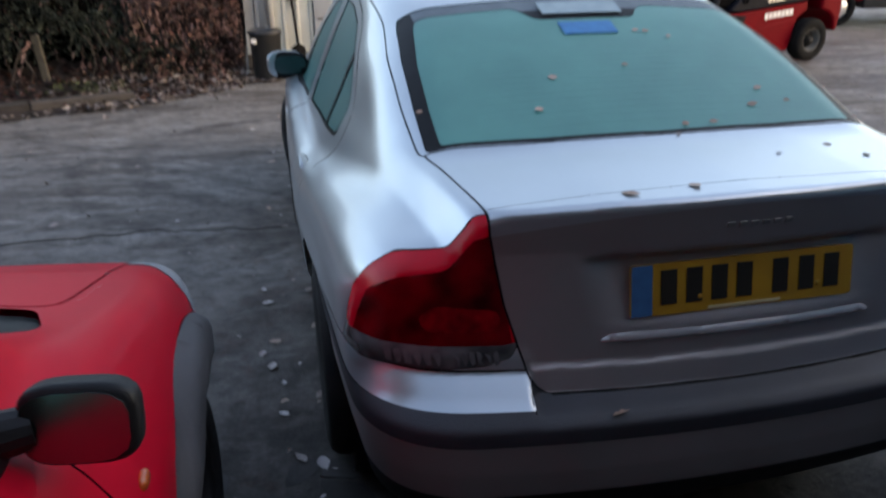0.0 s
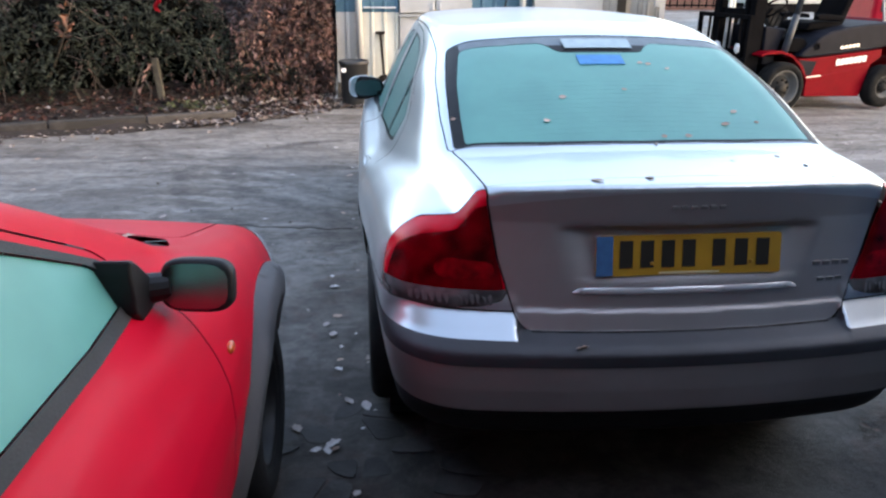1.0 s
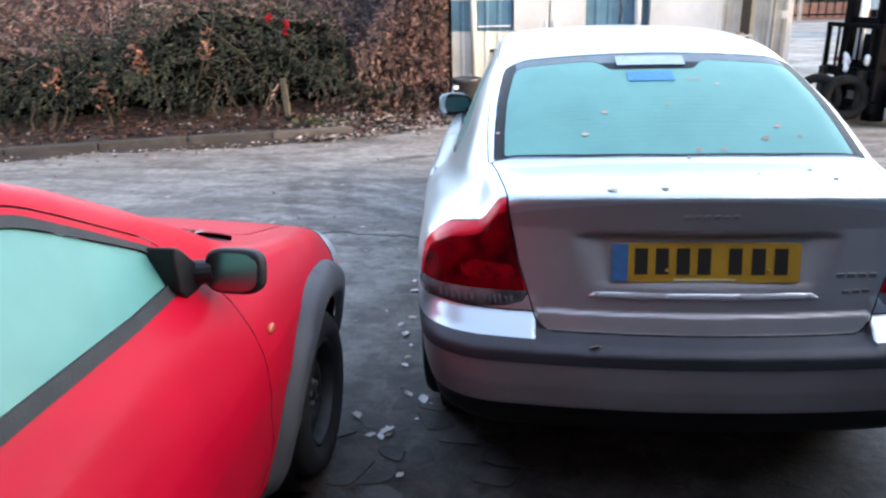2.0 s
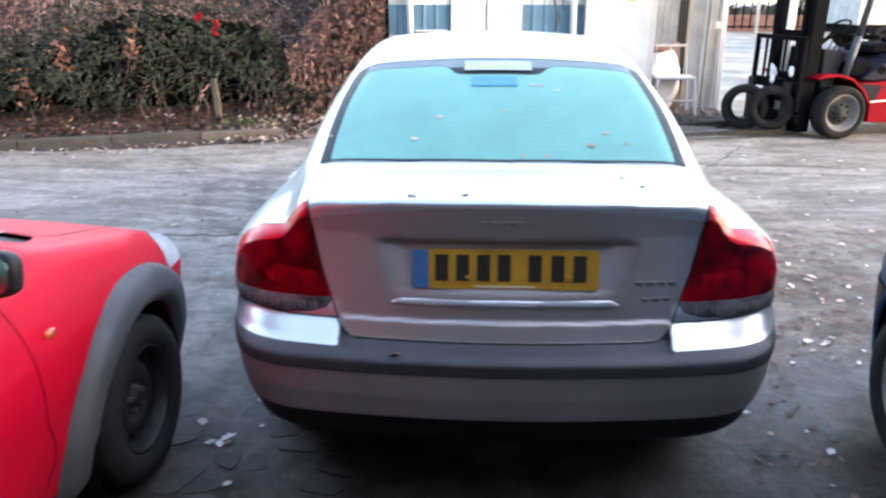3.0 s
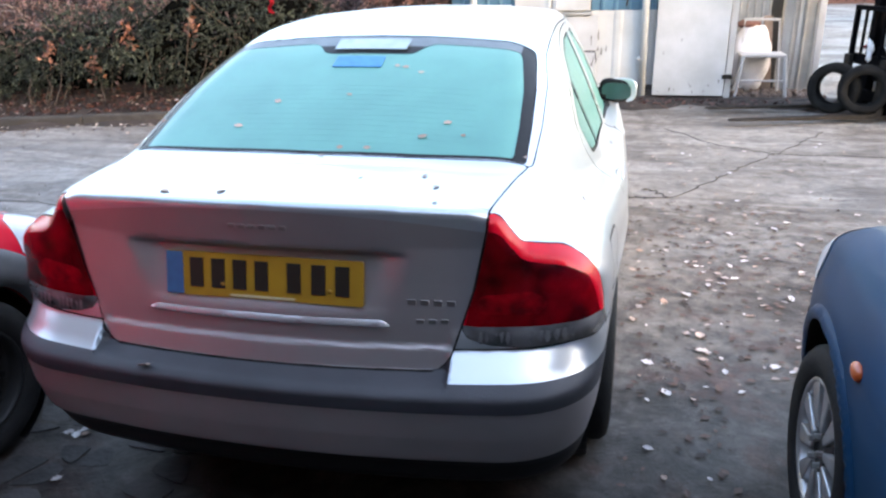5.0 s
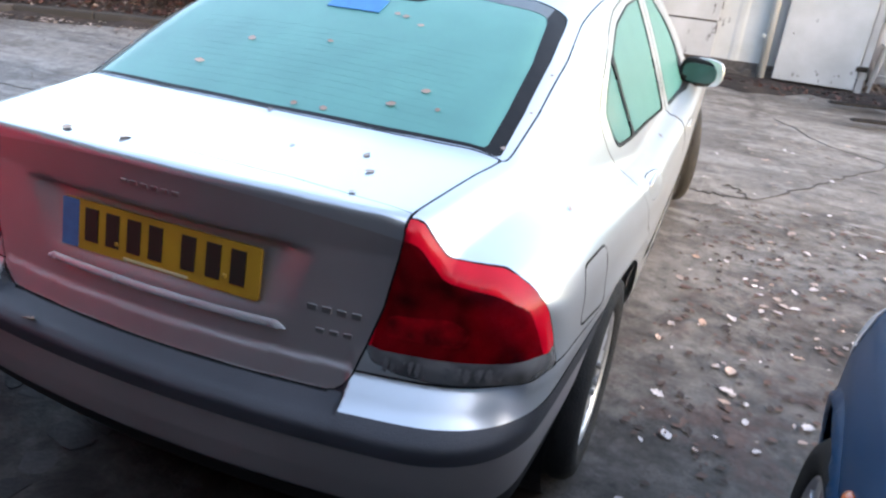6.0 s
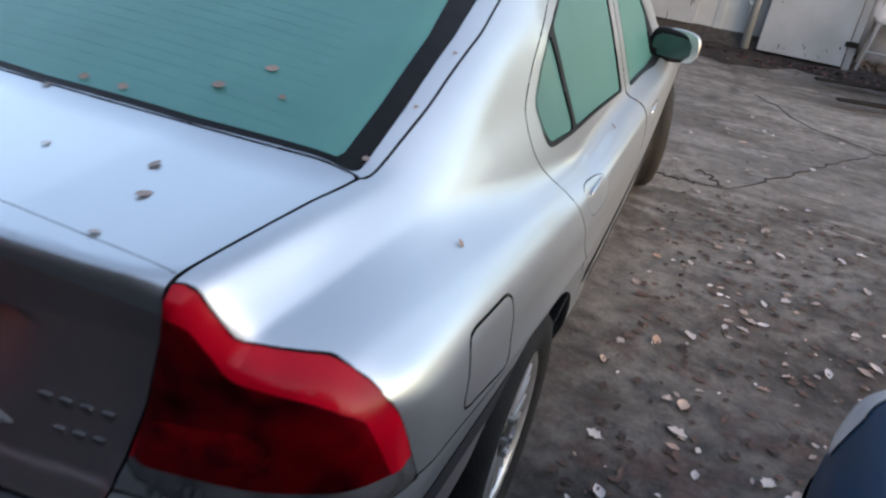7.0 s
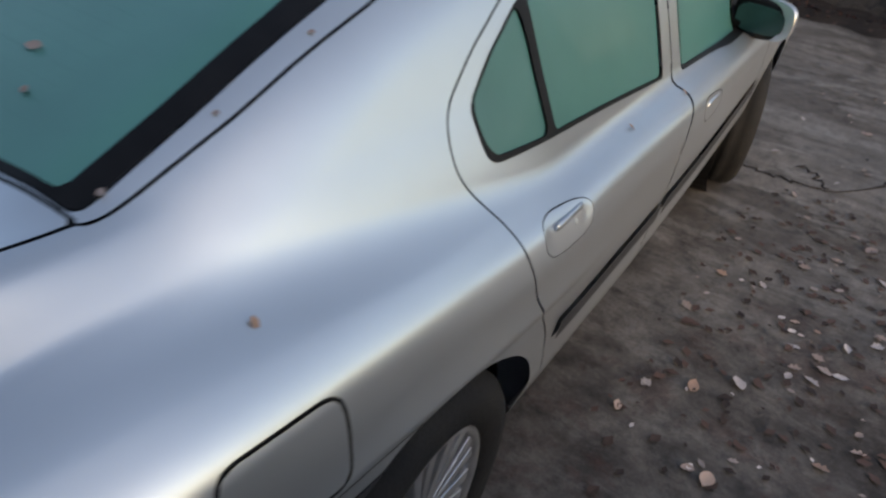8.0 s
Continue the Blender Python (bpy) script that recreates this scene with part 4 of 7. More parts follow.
CAR = Matrix.Translation((0, 0.47, 0)) @ Matrix.Rotation(radians(0.9), 4, "Z") @ Matrix.Translation((0, -0.47, 0))
saloon_thing = thing("silver_car", "silver four-door saloon car with frosted windows", "car", CAR)
body = shell(saloon, (-0.98, 0.30, 0.10), (0.98, 5.0, 1.46), H)
AXLES = ((1.305, 0.315), (4.005, 0.315))
for cy, cz in AXLES:
    for sx in (1, -1):
        _, body = split(body, np.maximum(side_of(body, circle(cy, cz, 0.368), sx), 0.52 - np.abs(body[0][:, 0])))
grooves = []

# boot lid
lid_z = lambda z: np.interp(z, [0.60, 0.648, 0.66, 0.69, 0.845, 1.0, 1.06], [0.36, 0.425, 0.452, 0.472, 0.520, 0.550, 0.552])
lid_y = curve([0.3, 0.4, 0.50, 0.54, 0.616, 0.70, 0.80, 0.908, 1.0, 1.1], [0.545, 0.545, 0.549, 0.553, 0.561, 0.571, 0.584, 0.604, 0.64, 0.68], 0.02)


def lid_dist(m):
    x, y, z = np.abs(m[0][:, 0]), m[0][:, 1], m[0][:, 2]
    t = step(z, 0.985, 1.025)
    return np.maximum(np.maximum(x - lid_z(z) * (1 - t) - lid_y(y) * t, 0.650 - z), y - (0.862 + 0.11 * x * x))


lid, strip, body = panel(body, lid_dist)
grooves.append(strip)


# rear lamps
LAMP = rounded([(0.533, 1.035), (0.575, 1.03), (0.604, 0.990), (0.628, 0.960), (0.665, 0.951), (0.725, 0.937), (0.775, 0.905), (0.80, 0.87), (0.84, 0.80), (0.95, 0.70), (0.484, 0.708), (0.512, 0.845)], 2)


def lamp_dist(sx):
    def d(m):
        q = m[0][:, [0, 2]] * (sx, 1)
        a = outline(q, LAMP)
        return np.maximum(np.maximum(a, m[0][:, 1] - (0.655 + (0.87 - m[0][:, 2]) * 0.33)), 0.706 - m[0][:, 2])
    return d


lamps = []
for sx in (1, -1):
    lens, strip, body = panel(body, lamp_dist(sx), 0.0008)
    lamps.append((sx, lens))
    grooves.append(strip)


# bumper
def bumper_dist(m):
    x, y, z = np.abs(m[0][:, 0]), m[0][:, 1], m[0][:, 2]
    return np.maximum(z - np.interp(y, [0.5, 0.70, 1.07, 1.3], [0.702, 0.712, 0.683, 0.67]), y - 1.22)


bumper, strip, body = panel(body, bumper_dist, 0.002)
grooves.append(strip)

# rear window and roof
GLASS_OUT = filleted(both([(0.0, 0.866), (0.3, 0.876), (0.594, 0.905), (0.592, 1.08), (0.582, 1.30), (0.562, 1.50), (0.552, 1.558), (0.3, 1.566), (0.0, 1.570)]), 0.015)
GLASS_IN = filleted(both([(0.0, 0.882), (0.3, 0.892), (0.560, 0.914), (0.559, 1.05), (0.549, 1.25), (0.522, 1.45), (0.510, 1.490), (0.215, 1.502), (0.186, 1.472), (0.158, 1.424), (0.130, 1.418), (0.0, 1.418)]), 0.014)
WS_OUT = filleted(both([(0.0, 3.10), (0.45, 3.07), (0.53, 3.10), (0.66, 3.60), (0.70, 3.83), (0.35, 3.93), (0.0, 3.95)]), 0.05)
surround, strip, body = panel(body, lambda m: top_of(m, GLASS_OUT), 0.0015)
grooves.append(strip)
rear_glass, surround = split(surround, top_of(surround, GLASS_IN))
screen_glass, strip, body = panel(body, lambda m: top_of(m, WS_OUT), 0.003)
grooves.append(strip)
ROOF = filleted(both([(0.0, 0.85), (0.612, 0.893), (0.619, 1.116), (0.611, 1.374), (0.585, 1.6), (0.575, 2.2), (0.57, 2.9), (0.60, 3.3), (0.71, 3.85), (0.0, 3.99)]), 0.03)
roof_panel, strip, body = panel(body, lambda m: top_of(m, ROOF, 1.0), 0.002)
grooves.append(strip)

# doors
REAR_DOOR = filleted([(1.80, 1.235), (1.657, 1.170), (1.556, 1.119), (1.460, 1.055), (1.440, 1.015), (1.436, 0.967), (1.456, 0.930), (1.490, 0.887), (1.498, 0.83), (1.530, 0.740), (1.635, 0.59),
                     (1.70, 0.45), (1.72, 0.27), (2.28, 0.27), (2.31, 0.62), (2.36, 0.78), (2.44, 0.842), (2.490, 0.885), (2.540, 1.16), (2.555, 1.318), (2.2, 1.31), (1.95, 1.28)], 0.03)
FRONT_DOOR = filleted([(2.562, 1.318), (2.547, 1.16), (2.497, 0.885), (2.447, 0.842), (2.367, 0.78), (2.317, 0.62), (2.287, 0.27), (3.40, 0.27), (3.50, 0.45), (3.53, 0.70), (3.50, 0.88), (3.44, 0.955), (2.97, 1.235), (2.75, 1.31)], 0.03)
TRIM_R = filleted([(1.540, 0.944), (1.518, 0.965), (1.509, 1.045), (1.60, 1.110), (1.70, 1.163), (1.82, 1.207), (1.95, 1.25), (2.2, 1.285), (2.475, 1.292), (2.462, 1.165), (2.415, 0.884), (2.02, 0.912), (1.75, 0.931)], 0.022)
GLASS_Q = filleted([(1.552, 0.962), (1.531, 0.985), (1.524, 1.042), (1.612, 1.103), (1.712, 1.156), (1.724, 1.10), (1.730, 0.948)], 0.016)
GLASS_R = filleted([(1.766, 0.946), (2.02, 0.928), (2.396, 0.900), (2.444, 1.16), (2.456, 1.277), (2.2, 1.27), (1.95, 1.235), (1.82, 1.191), (1.758, 1.169)], 0.012)
TRIM_F = filleted([(2.568, 0.868), (2.617, 1.16), (2.632, 1.292), (2.80, 1.278), (2.957, 1.20), (3.15, 1.105), (3.42, 0.925), (3.44, 0.845), (3.05, 0.850)], 0.02)
GLASS_F = filleted([(2.586, 0.885), (2.632, 1.16), (2.647, 1.277), (2.80, 1.264), (2.95, 1.187), (3.13, 1.090), (3.24, 1.010), (3.235, 0.862), (3.05, 0.867)], 0.012)
RUB = lambda a, b: np.array([(a, 0.525 + 0.017 * a), (b, 0.525 + 0.017 * b), (b, 0.570 + 0.022 * b), (a, 0.570 + 0.022 * a)])
HANDLE = lambda y0, z0: rounded([(y0 - 0.10, z0 - 0.012), (y0 - 0.08, z0 + 0.034), (y0 + 0.085, z0 + 0.022), (y0 + 0.10, z0 - 0.006), (y0 + 0.07, z0 - 0.036), (y0 - 0.07, z0 - 0.036)], 2)


def door_of(side, poly, trim, glasses, handle_y, handle_z, rub, sx):
    global body
    sheet, gap, body = panel(body, lambda m: side_of(m, poly, sx), 0.0022)
    grooves.append(gap)
    frame_mesh, sheet = split(sheet, side_of(sheet, trim, sx) + 0.004)
    panes = []
    for g in glasses:
        pane, frame_mesh = split(frame_mesh, side_of(frame_mesh, g, sx) - 0.004)
        panes.append(pane)
    moulding, sheet = split(sheet, side_of(sheet, rub, sx))
    cup, ring, sheet = panel(sheet, lambda m: side_of(m, HANDLE(handle_y, handle_z), sx), 0.0008)
    grooves.append(ring)
    door = skin("door", sheet, SILVER, saloon_thing, "silver car door with grooved shut lines")
    skin("window_trim", frame_mesh, BLACK, door, "black window trim", 0.002)
    for pane in panes:
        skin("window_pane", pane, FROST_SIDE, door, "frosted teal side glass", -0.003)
    skin("side_moulding", moulding, GREY_PLASTIC, door, "dark grey rubbing strip", 0.008)
    pillow("handle_cup", cup, SILVER, door, lambda m: side_of(m, HANDLE(handle_y, handle_z), sx), "", -0.004, 0.025)
    bm = bmesh.new()
    c = cup[0].mean(0)
    box(bm, c[0] - 0.004 * sx, c[1] + 0.012, c[2] + 0.010, 0.010, 0.115, 0.016, 0.005, None)
    part("handle", bm, SILVER, door, "silver pull handle", True)


for sx in (1, -1):
    door_of("rear", REAR_DOOR, TRIM_R, (GLASS_Q, GLASS_R), 1.655, 0.830, RUB(1.68, 2.298), sx)
    door_of("front", FRONT_DOOR, TRIM_F, (GLASS_F,), 2.63, 0.793, RUB(2.325, 3.50), sx)

# filler flap
FLAP = filleted([(0.857, 0.868), (1.045, 0.857), (1.062, 0.72), (1.045, 0.697), (0.865, 0.722), (0.848, 0.745)], 0.03)
flap, strip, body = panel(body, lambda m: side_of(m, FLAP, 1), 0.0028)
grooves.append(strip)
skin("fuel_flap", flap, SILVER, saloon_thing, "silver fuel filler flap")

# bonnet, headlamps, grille
BONNET = rounded(both([(0.0, 3.96), (0.70, 3.90), (0.74, 4.3), (0.66, 4.70), (0.3, 4.80), (0.0, 4.82)]), 1)
bonnet, strip, body = panel(body, lambda m: top_of(m, BONNET, 0.6), 0.002)
grooves.append(strip)
skin("bonnet", bonnet, SILVER, saloon_thing, "silver car bonnet")
for sx in (1, -1):
    HEAD = np.array(rounded([(0.42, 0.60), (0.85, 0.62), (0.85, 0.75), (0.42, 0.72)], 2)) * (sx, 1)
    head, body = split(body, np.maximum(outline(body[0][:, [0, 2]], HEAD), 4.45 - body[0][:, 1]))
    skin("headlamp", head, MATS["clear_lens"], saloon_thing, "clear headlamp lens")
GRILLE = rounded([(-0.32, 0.48), (0.32, 0.48), (0.32, 0.70), (-0.32, 0.70)], 2)
grille, body = split(body, np.maximum(outline(body[0][:, [0, 2]], GRILLE), 4.45 - body[0][:, 1]))
skin("grille", grille, BLACK, saloon_thing, "black front grille", -0.01)

skin("body", body, SILVER, saloon_thing)
skin("roof", roof_panel, SILVER, saloon_thing, "silver roof panel")
skin("shut_line", join(*grooves), BLACK, saloon_thing, "dark gaps between the panels", -0.005)
STRIP = np.array([(-0.330, 0.750), (0.330, 0.750), (0.300, 0.770), (-0.300, 0.770)])
bright, lid = split(lid, back_of(lid, STRIP, 0.60))
pillow("plate_strip", bright, MATS["bright_silver"], saloon_thing, lambda m: back_of(m, STRIP, 0.60), "bright silver strip under the plate", 0.011, 0.009)
rear_part, lid = split(lid, lid[0][:, 1] - 0.541 - 0.012 * lid[0][:, 0] ** 2)
seam, lid = split(lid, lid[0][:, 1] - 0.5428 - 0.012 * lid[0][:, 0] ** 2)
lid = join(rear_part, lid)
skin("lid_seam", seam, BLACK, saloon_thing, "thin dark seam across the boot lid", -0.002)
# rear face cut off the lid to take the shaded silver copy
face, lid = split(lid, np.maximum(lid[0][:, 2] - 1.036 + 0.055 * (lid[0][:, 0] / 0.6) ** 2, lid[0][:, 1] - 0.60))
skin("lid_face", face, REAR_SILVER, saloon_thing, "darker silver rear face of the boot lid")
lid_ob = skin("boot_lid", lid, SILVER, saloon_thing, "silver boot lid with plate recess")
top_band, surround = split(surround, np.maximum(1.478 - surround[0][:, 1], np.abs(surround[0][:, 0]) - 0.512))
skin("rear_window_surround", surround, BLACK, saloon_thing, "black ceramic glass border", -0.002)
skin("rear_window_top_band", top_band, MATS["grey_border"], saloon_thing, "grey upper border of the rear glass", -0.002)
rear_glass_ob = skin("rear_window", rear_glass, FROST, saloon_thing, "frosted teal rear window", -0.003)
skin("windscreen", screen_glass, FROST, saloon_thing, "frosted windscreen", -0.003)

# bumper layers
silver_top, low = split(bumper, np.maximum(0.641 - bumper[0][:, 2], np.where(bumper[0][:, 1] < 0.62, 0.470 - np.abs(bumper[0][:, 0]), -0.1)))
for sx in (1, -1):
    corner, _ = split(silver_top, -sx * silver_top[0][:, 0])
    skin("bumper_corner", corner, SILVER, saloon_thing, "silver bumper corner under the lamp")
rub_strip, low = split(low, 0.577 - low[0][:, 2])
skin("bumper_strip", rub_strip, GREY_PLASTIC, saloon_thing, "dark grey bumper rubbing strip", 0.002)
cover, valance = split(low, 0.425 - low[0][:, 2])
skin("bumper_cover", cover, REAR_SILVER, saloon_thing, "silver painted bumper cover")
skin("valance", valance, BLACK, saloon_thing, "black lower valance")

# rear lamps
CHAMBER = filleted([(0.525, 0.792), (0.675, 0.790), (0.690, 0.825), (0.655, 0.850), (0.60, 0.842), (0.53, 0.838)], 0.02)
for sx, lens in lamps:
    red, clear = split(lens, 0.760 + 0.0 * lens[0][:, 2] - lens[0][:, 2])
    d = lamp_dist(sx)
    q = red[0][:, [0, 2]] * (sx, 1)
    band = red[0][:, 1] - (0.655 + (0.87 - red[0][:, 2]) * 0.33) + 0.042
    # rim band gets the brighter red: light caught on the bevel, put into the colour
    core, rim = split(red, np.maximum(np.maximum(outline(q + (0.0, 0.036), LAMP), outline(q + (0.018, 0.0), LAMP)), band))
    q = core[0][:, [0, 2]] * (sx, 1)
    chamber, core = split(core, outline(q, CHAMBER))
    lamp = pillow("rear_lamp", rim, MATS["red_lens"], saloon_thing, d, "glossy red rear lamp lens", 0.013, 0.034)
    pillow("lamp_core", core, MATS["red_lamp_core"], lamp, d, "dark mottled red inside of the lamp", 0.013, 0.034)
    pillow("lamp_chamber", chamber, MATS["red_chamber"], lamp, d, "brighter red lamp chamber", 0.013, 0.034)
    pillow("clear_lens", clear, MATS["clear_lens"], lamp, d, "smoked clear lower lens", 0.013, 0.034)
    skin("lamp_housing", join(red, clear), MATS["lamp_housing"], lamp, "", -0.045)
    for x0, x1 in ((0.530, 0.625), (0.645, 0.755)):
        for k in range(6):
            a, b = x0 + (x1 - x0) * k / 6, x0 + (x1 - x0) * (k + 0.72) / 6
            spot = np.array([(a, 0.719), (b, 0.719), (b + 0.004, 0.747), (a + 0.004, 0.747)]) * (sx, 1)
            piece, _ = split(clear, back_of(clear, spot, 0.75))
            skin("reflector", piece, MATS["pale_reflector"], lamp, "pale ribbed reflector in the lower lens", 0.0135)

# number plate with plain bars
plate_m = pose(0, 0.484, 0.856, 0, 0, 0) @ Matrix.Rotation(radians(-11), 4, "X")
bm = bmesh.new()
prism(bm, filleted([(-0.26, -0.0555), (0.26, -0.0555), (0.26, 0.0555), (-0.26, 0.0555)], 0.008), 1, -0.003, 0.003, 0, plate_m)
plate = part("number_plate", bm, MATS["plate_yellow"], saloon_thing, "yellow number plate with dark bars")
bm = bmesh.new()
box(bm, -0.236, -0.0035, 0, 0.046, 0.002, 0.108, 0, plate_m)
part("blue_band", bm, MATS["plate_blue"], plate, "blue band at the plate end")
for k, cx in enumerate((-0.176, -0.118, -0.060, -0.002, 0.083, 0.146, 0.207)):
    bm = bmesh.new()
    box(bm, cx, -0.0042, 0.004, 0.036, 0.002, 0.074, 0, plate_m)
    part("plate_bar", bm, MATS["plate_black"], plate)
bm = bmesh.new()
box(bm, 0.0, -0.0042, -0.049, 0.17, 0.0015, 0.006, 0, plate_m)
part("plate_caption", bm, MATS["pale_sticker"], plate)
for cx in (-0.105, 0.175):
    bm = bmesh.new()
    bmesh.ops.create_uvsphere(bm, u_segments=12, v_segments=6, radius=0.006, matrix=plate_m @ Matrix.Translation((cx, -0.004, -0.022)) @ Matrix.Diagonal((1, 0.5, 1, 1)))
    part("plate_screw", bm, MATS["plate_yellow"], plate)

# badges as plain bars
for cx, cz, wd, hg in [(-0.06 + 0.026 * k, 0.992, 0.02, 0.017) for k in range(6)] + [(0.375 + 0.031 * k, 0.817 - 0.001 * k, 0.024, 0.022) for k in range(4)] + [(0.395 + 0.029 * k, 0.769, 0.022, 0.018) for k in range(3)]:
    yy = float(back_line(cz)) + 0.17 * cx * cx
    bm = bmesh.new()
    box(bm, cx, yy - 0.0005, cz, wd * 0.85, 0.004, hg * 0.6, 0.001, None)
    part("badge_bar", bm, MATS["dull_metal"], lid_ob, "small dull badge bar")

# light and sticker in the rear window
def glass_at(x, y, lift=0.0):
    dy = y - 0.83
    return Vector((x, y, 1.06 + 0.44 * dy - 0.06 * dy * dy - 0.07 * x * x + lift))


def glass_patch(name, x0, x1, y0, y1, lift, material, parent, label="", thick=0.002):
    bm = bmesh.new()
    n = 6
    g = [[bm.verts.new(glass_at(x0 + (x1 - x0) * i / n, y0 + (y1 - y0) * j / 2, lift)) for i in range(n + 1)] for j in range(3)]
    fs = [bm.faces.new((g[j][i], g[j][i + 1], g[j + 1][i + 1], g[j + 1][i])) for j in range(2) for i in range(n)]
    r = bmesh.ops.extrude_face_region(bm, geom=fs)
    bmesh.ops.translate(bm, verts=[e for e in r["geom"] if isinstance(e, bmesh.types.BMVert)], vec=(0, 0, thick))
    return part(name, bm, material, parent, label)


glass_patch("window_sticker", -0.098, 0.068, 1.325, 1.392, -0.001, MATS["blue_sticker"], rear_glass_ob, "faded blue sticker on the glass")
glass_patch("brake_light", -0.128, 0.128, 1.440, 1.512, 0.002, MATS["pale_lens"], saloon_thing, "pale high brake light cover")
for k in range(12):
    yy = 0.930 + 0.026 * k
    wx = 0.45 - 0.05 * k / 19
    glass_patch("heater_line", -wx, wx, yy, yy + 0.0009, -0.00295, MATS["heater_line"], rear_glass_ob, thick=0.00015)

# mirrors
for sx in (1, -1):
    bm = bmesh.new()
    bmesh.ops.create_uvsphere(bm, u_segments=28, v_segments=16, radius=1.0)
    for v in bm.verts:
        c = v.co
        for k in range(3):
            c[k] = math.copysign(abs(c[k]) ** 0.62, c[k])
        c.x, c.y, c.z = c.x * 0.098, c.y * (0.075 if c.y > 0 else 0.02), c.z * (0.066 - 0.012 * c.x)
    mm = pose(sx * 0.848, 3.26, 0.905, 0, 0, -sx * 8)
    bmesh.ops.transform(bm, matrix=mm, verts=bm.verts)
    mir = part("door_mirror", bm, BLACK, saloon_thing, "black door mirror with silver cap", True)
    bm = bmesh.new()
    bmesh.ops.create_uvsphere(bm, u_segments=28, v_segments=16, radius=1.0)
    for v in bm.verts:
        c = v.co
        for k in range(3):
            c[k] = math.copysign(abs(c[k]) ** 0.62, c[k])
        c.x, c.y, c.z = c.x * 0.092 + 0.020 * sx, max(c.y, 0.0) * 0.095 - 0.022 * step(c.x * sx, -0.2, 0.9), c.z * 0.063 + 0.007
    bmesh.ops.transform(bm, matrix=mm, verts=bm.verts)
    part("mirror_cap", bm, SILVER, mir, "silver mirror cap", True)
    bm = bmesh.new()
    prism(bm, rounded([(-0.078, -0.045), (0.085, -0.042), (0.08, 0.045), (-0.078, 0.048)], 2), 1, -0.024, -0.019, 0, mm)
    part("mirror_glass", bm, MATS["mirror_frost"], mir, "dark frosted mirror glass")
    bm = bmesh.new()
    rod(bm, (sx * 0.745, 3.29, 0.885), (sx * 0.80, 3.27, 0.875), 0.042, 0.03, 14)
    part("mirror_foot", bm, BLACK, mir, "black mirror foot")

# wheels
for (cy, cz), lx in zip(AXLES, (0.80, 0.775)):
    for sx in (1, -1):
        wheel(saloon_thing, sx * (lx - 0.03), cy, cz, 0.317, 0.20, 0.205, sx, 10, MATS["alloy"], "twin", "silver twin-spoke wheel", 16 if cy > 3 else 0)
        liner(saloon_thing, sx * 0.80, cy, cz, 0.369, sx)
bm = bmesh.new()
box(bm, 0, 2.65, 0.225, 1.3, 3.9, 0.05, 0.01)
part("underbody", bm, BLACK, saloon_thing, "dark underbody")

# ---- red hatchback with grey arches ----
RX, RYAW = -1.975, 0.5
red_top = curve([-2.6, -2.3, 0.0, 0.35, 0.6, 0.89, 1.2, 1.38, 1.5], [0.9, 0.95, 0.97, 0.965, 0.915, 0.862, 0.745, 0.64, 0.5], 0.06)
red_wide = curve([0.15, 0.25, 0.4, 0.6, 0.70, 0.78, 0.86, 0.92, 0.97, 1.2], [0.69, 0.735, 0.778, 0.808, 0.803, 0.778, 0.742, 0.706, 0.662, 0.45], 0.03)
red_roof = curve([-2.7, -2.3, -1.6, -0.9, -0.45, 0.2], [1.25, 1.33, 1.40, 1.41, 1.38, 1.22], 0.1)


def hatch(p):
    x, y, z = np.abs(p[:, 0]), p[:, 1], p[:, 2]
    w = red_wide(z) - (0.16 + 0.22 * step(z, 0.6, 0.85)) * np.clip((y - 0.65) / 0.85, 0, 1) ** 2 - 0.03 * np.clip((-1.9 - y) / 0.5, 0, 1)
    low = smax(x - w, y - (1.48 - 0.25 * x * x), 0.22)
    low = smax(low, -2.42 + 0.1 * x * x - y, 0.2)
    low = smax(low, z - (red_top(y) - 0.07 * x * x), 0.05)
    low = smax(low, 0.19 - z, 0.06)
    g = 0.680 - 0.40 * (z - 0.95) - 0.15 * np.maximum(z - 0.95, 0) ** 2 - 0.05 * np.clip((y + 0.2) / 0.7, 0, 1)
    dw = 0.40 - y
    up = smax((z - (0.95 + 0.58 * dw - 0.10 * dw * dw - 0.03 * x * x)) * 0.86, z - (red_roof(y) - 0.10 * x * x), 0.06)
    up = smax(up, (z - (0.95 + 1.3 * (y + 2.40))) * 0.6, 0.06)
    up = smax(smax(up, x - g, 0.06), 0.7 - z, 0.02)
    return smin(low, up, 0.03)


red_car = thing("red_car", "red hatchback with grey plastic wheel arches and frosted windows", "car", pose(RX, 0, 0, 0, 0, -RYAW))
body = shell(hatch, (-0.95, -2.55, 0.10), (0.95, 1.6, 1.48), 0.02)
RAX = ((0.705, 0.287), (-1.75, 0.287))
gaps, flares = [], []
for cy, cz in RAX:
    for sx in (1, -1):
        _, body = split(body, np.maximum(side_of(body, circle(cy, cz, 0.332), sx), 0.50 - np.abs(body[0][:, 0])))
        flare, body = split(body, np.maximum(side_of(body, circle(cy - 0.02 * (1 if cy > 0 else -1), cz, 0.465), sx), 0.50 - np.abs(body[0][:, 0])))
        flares.append((flare, cy, cz, sx))
R_DOOR = filleted([(0.13, 0.90), (0.15, 0.78), (0.15, 0.55), (0.20, 0.42), (0.13, 0.27), (-0.95, 0.27), (-0.98, 0.90), (-0.98, 1.31), (-0.55, 1.30), (-0.32, 1.25), (0.02, 1.07)], 0.05)
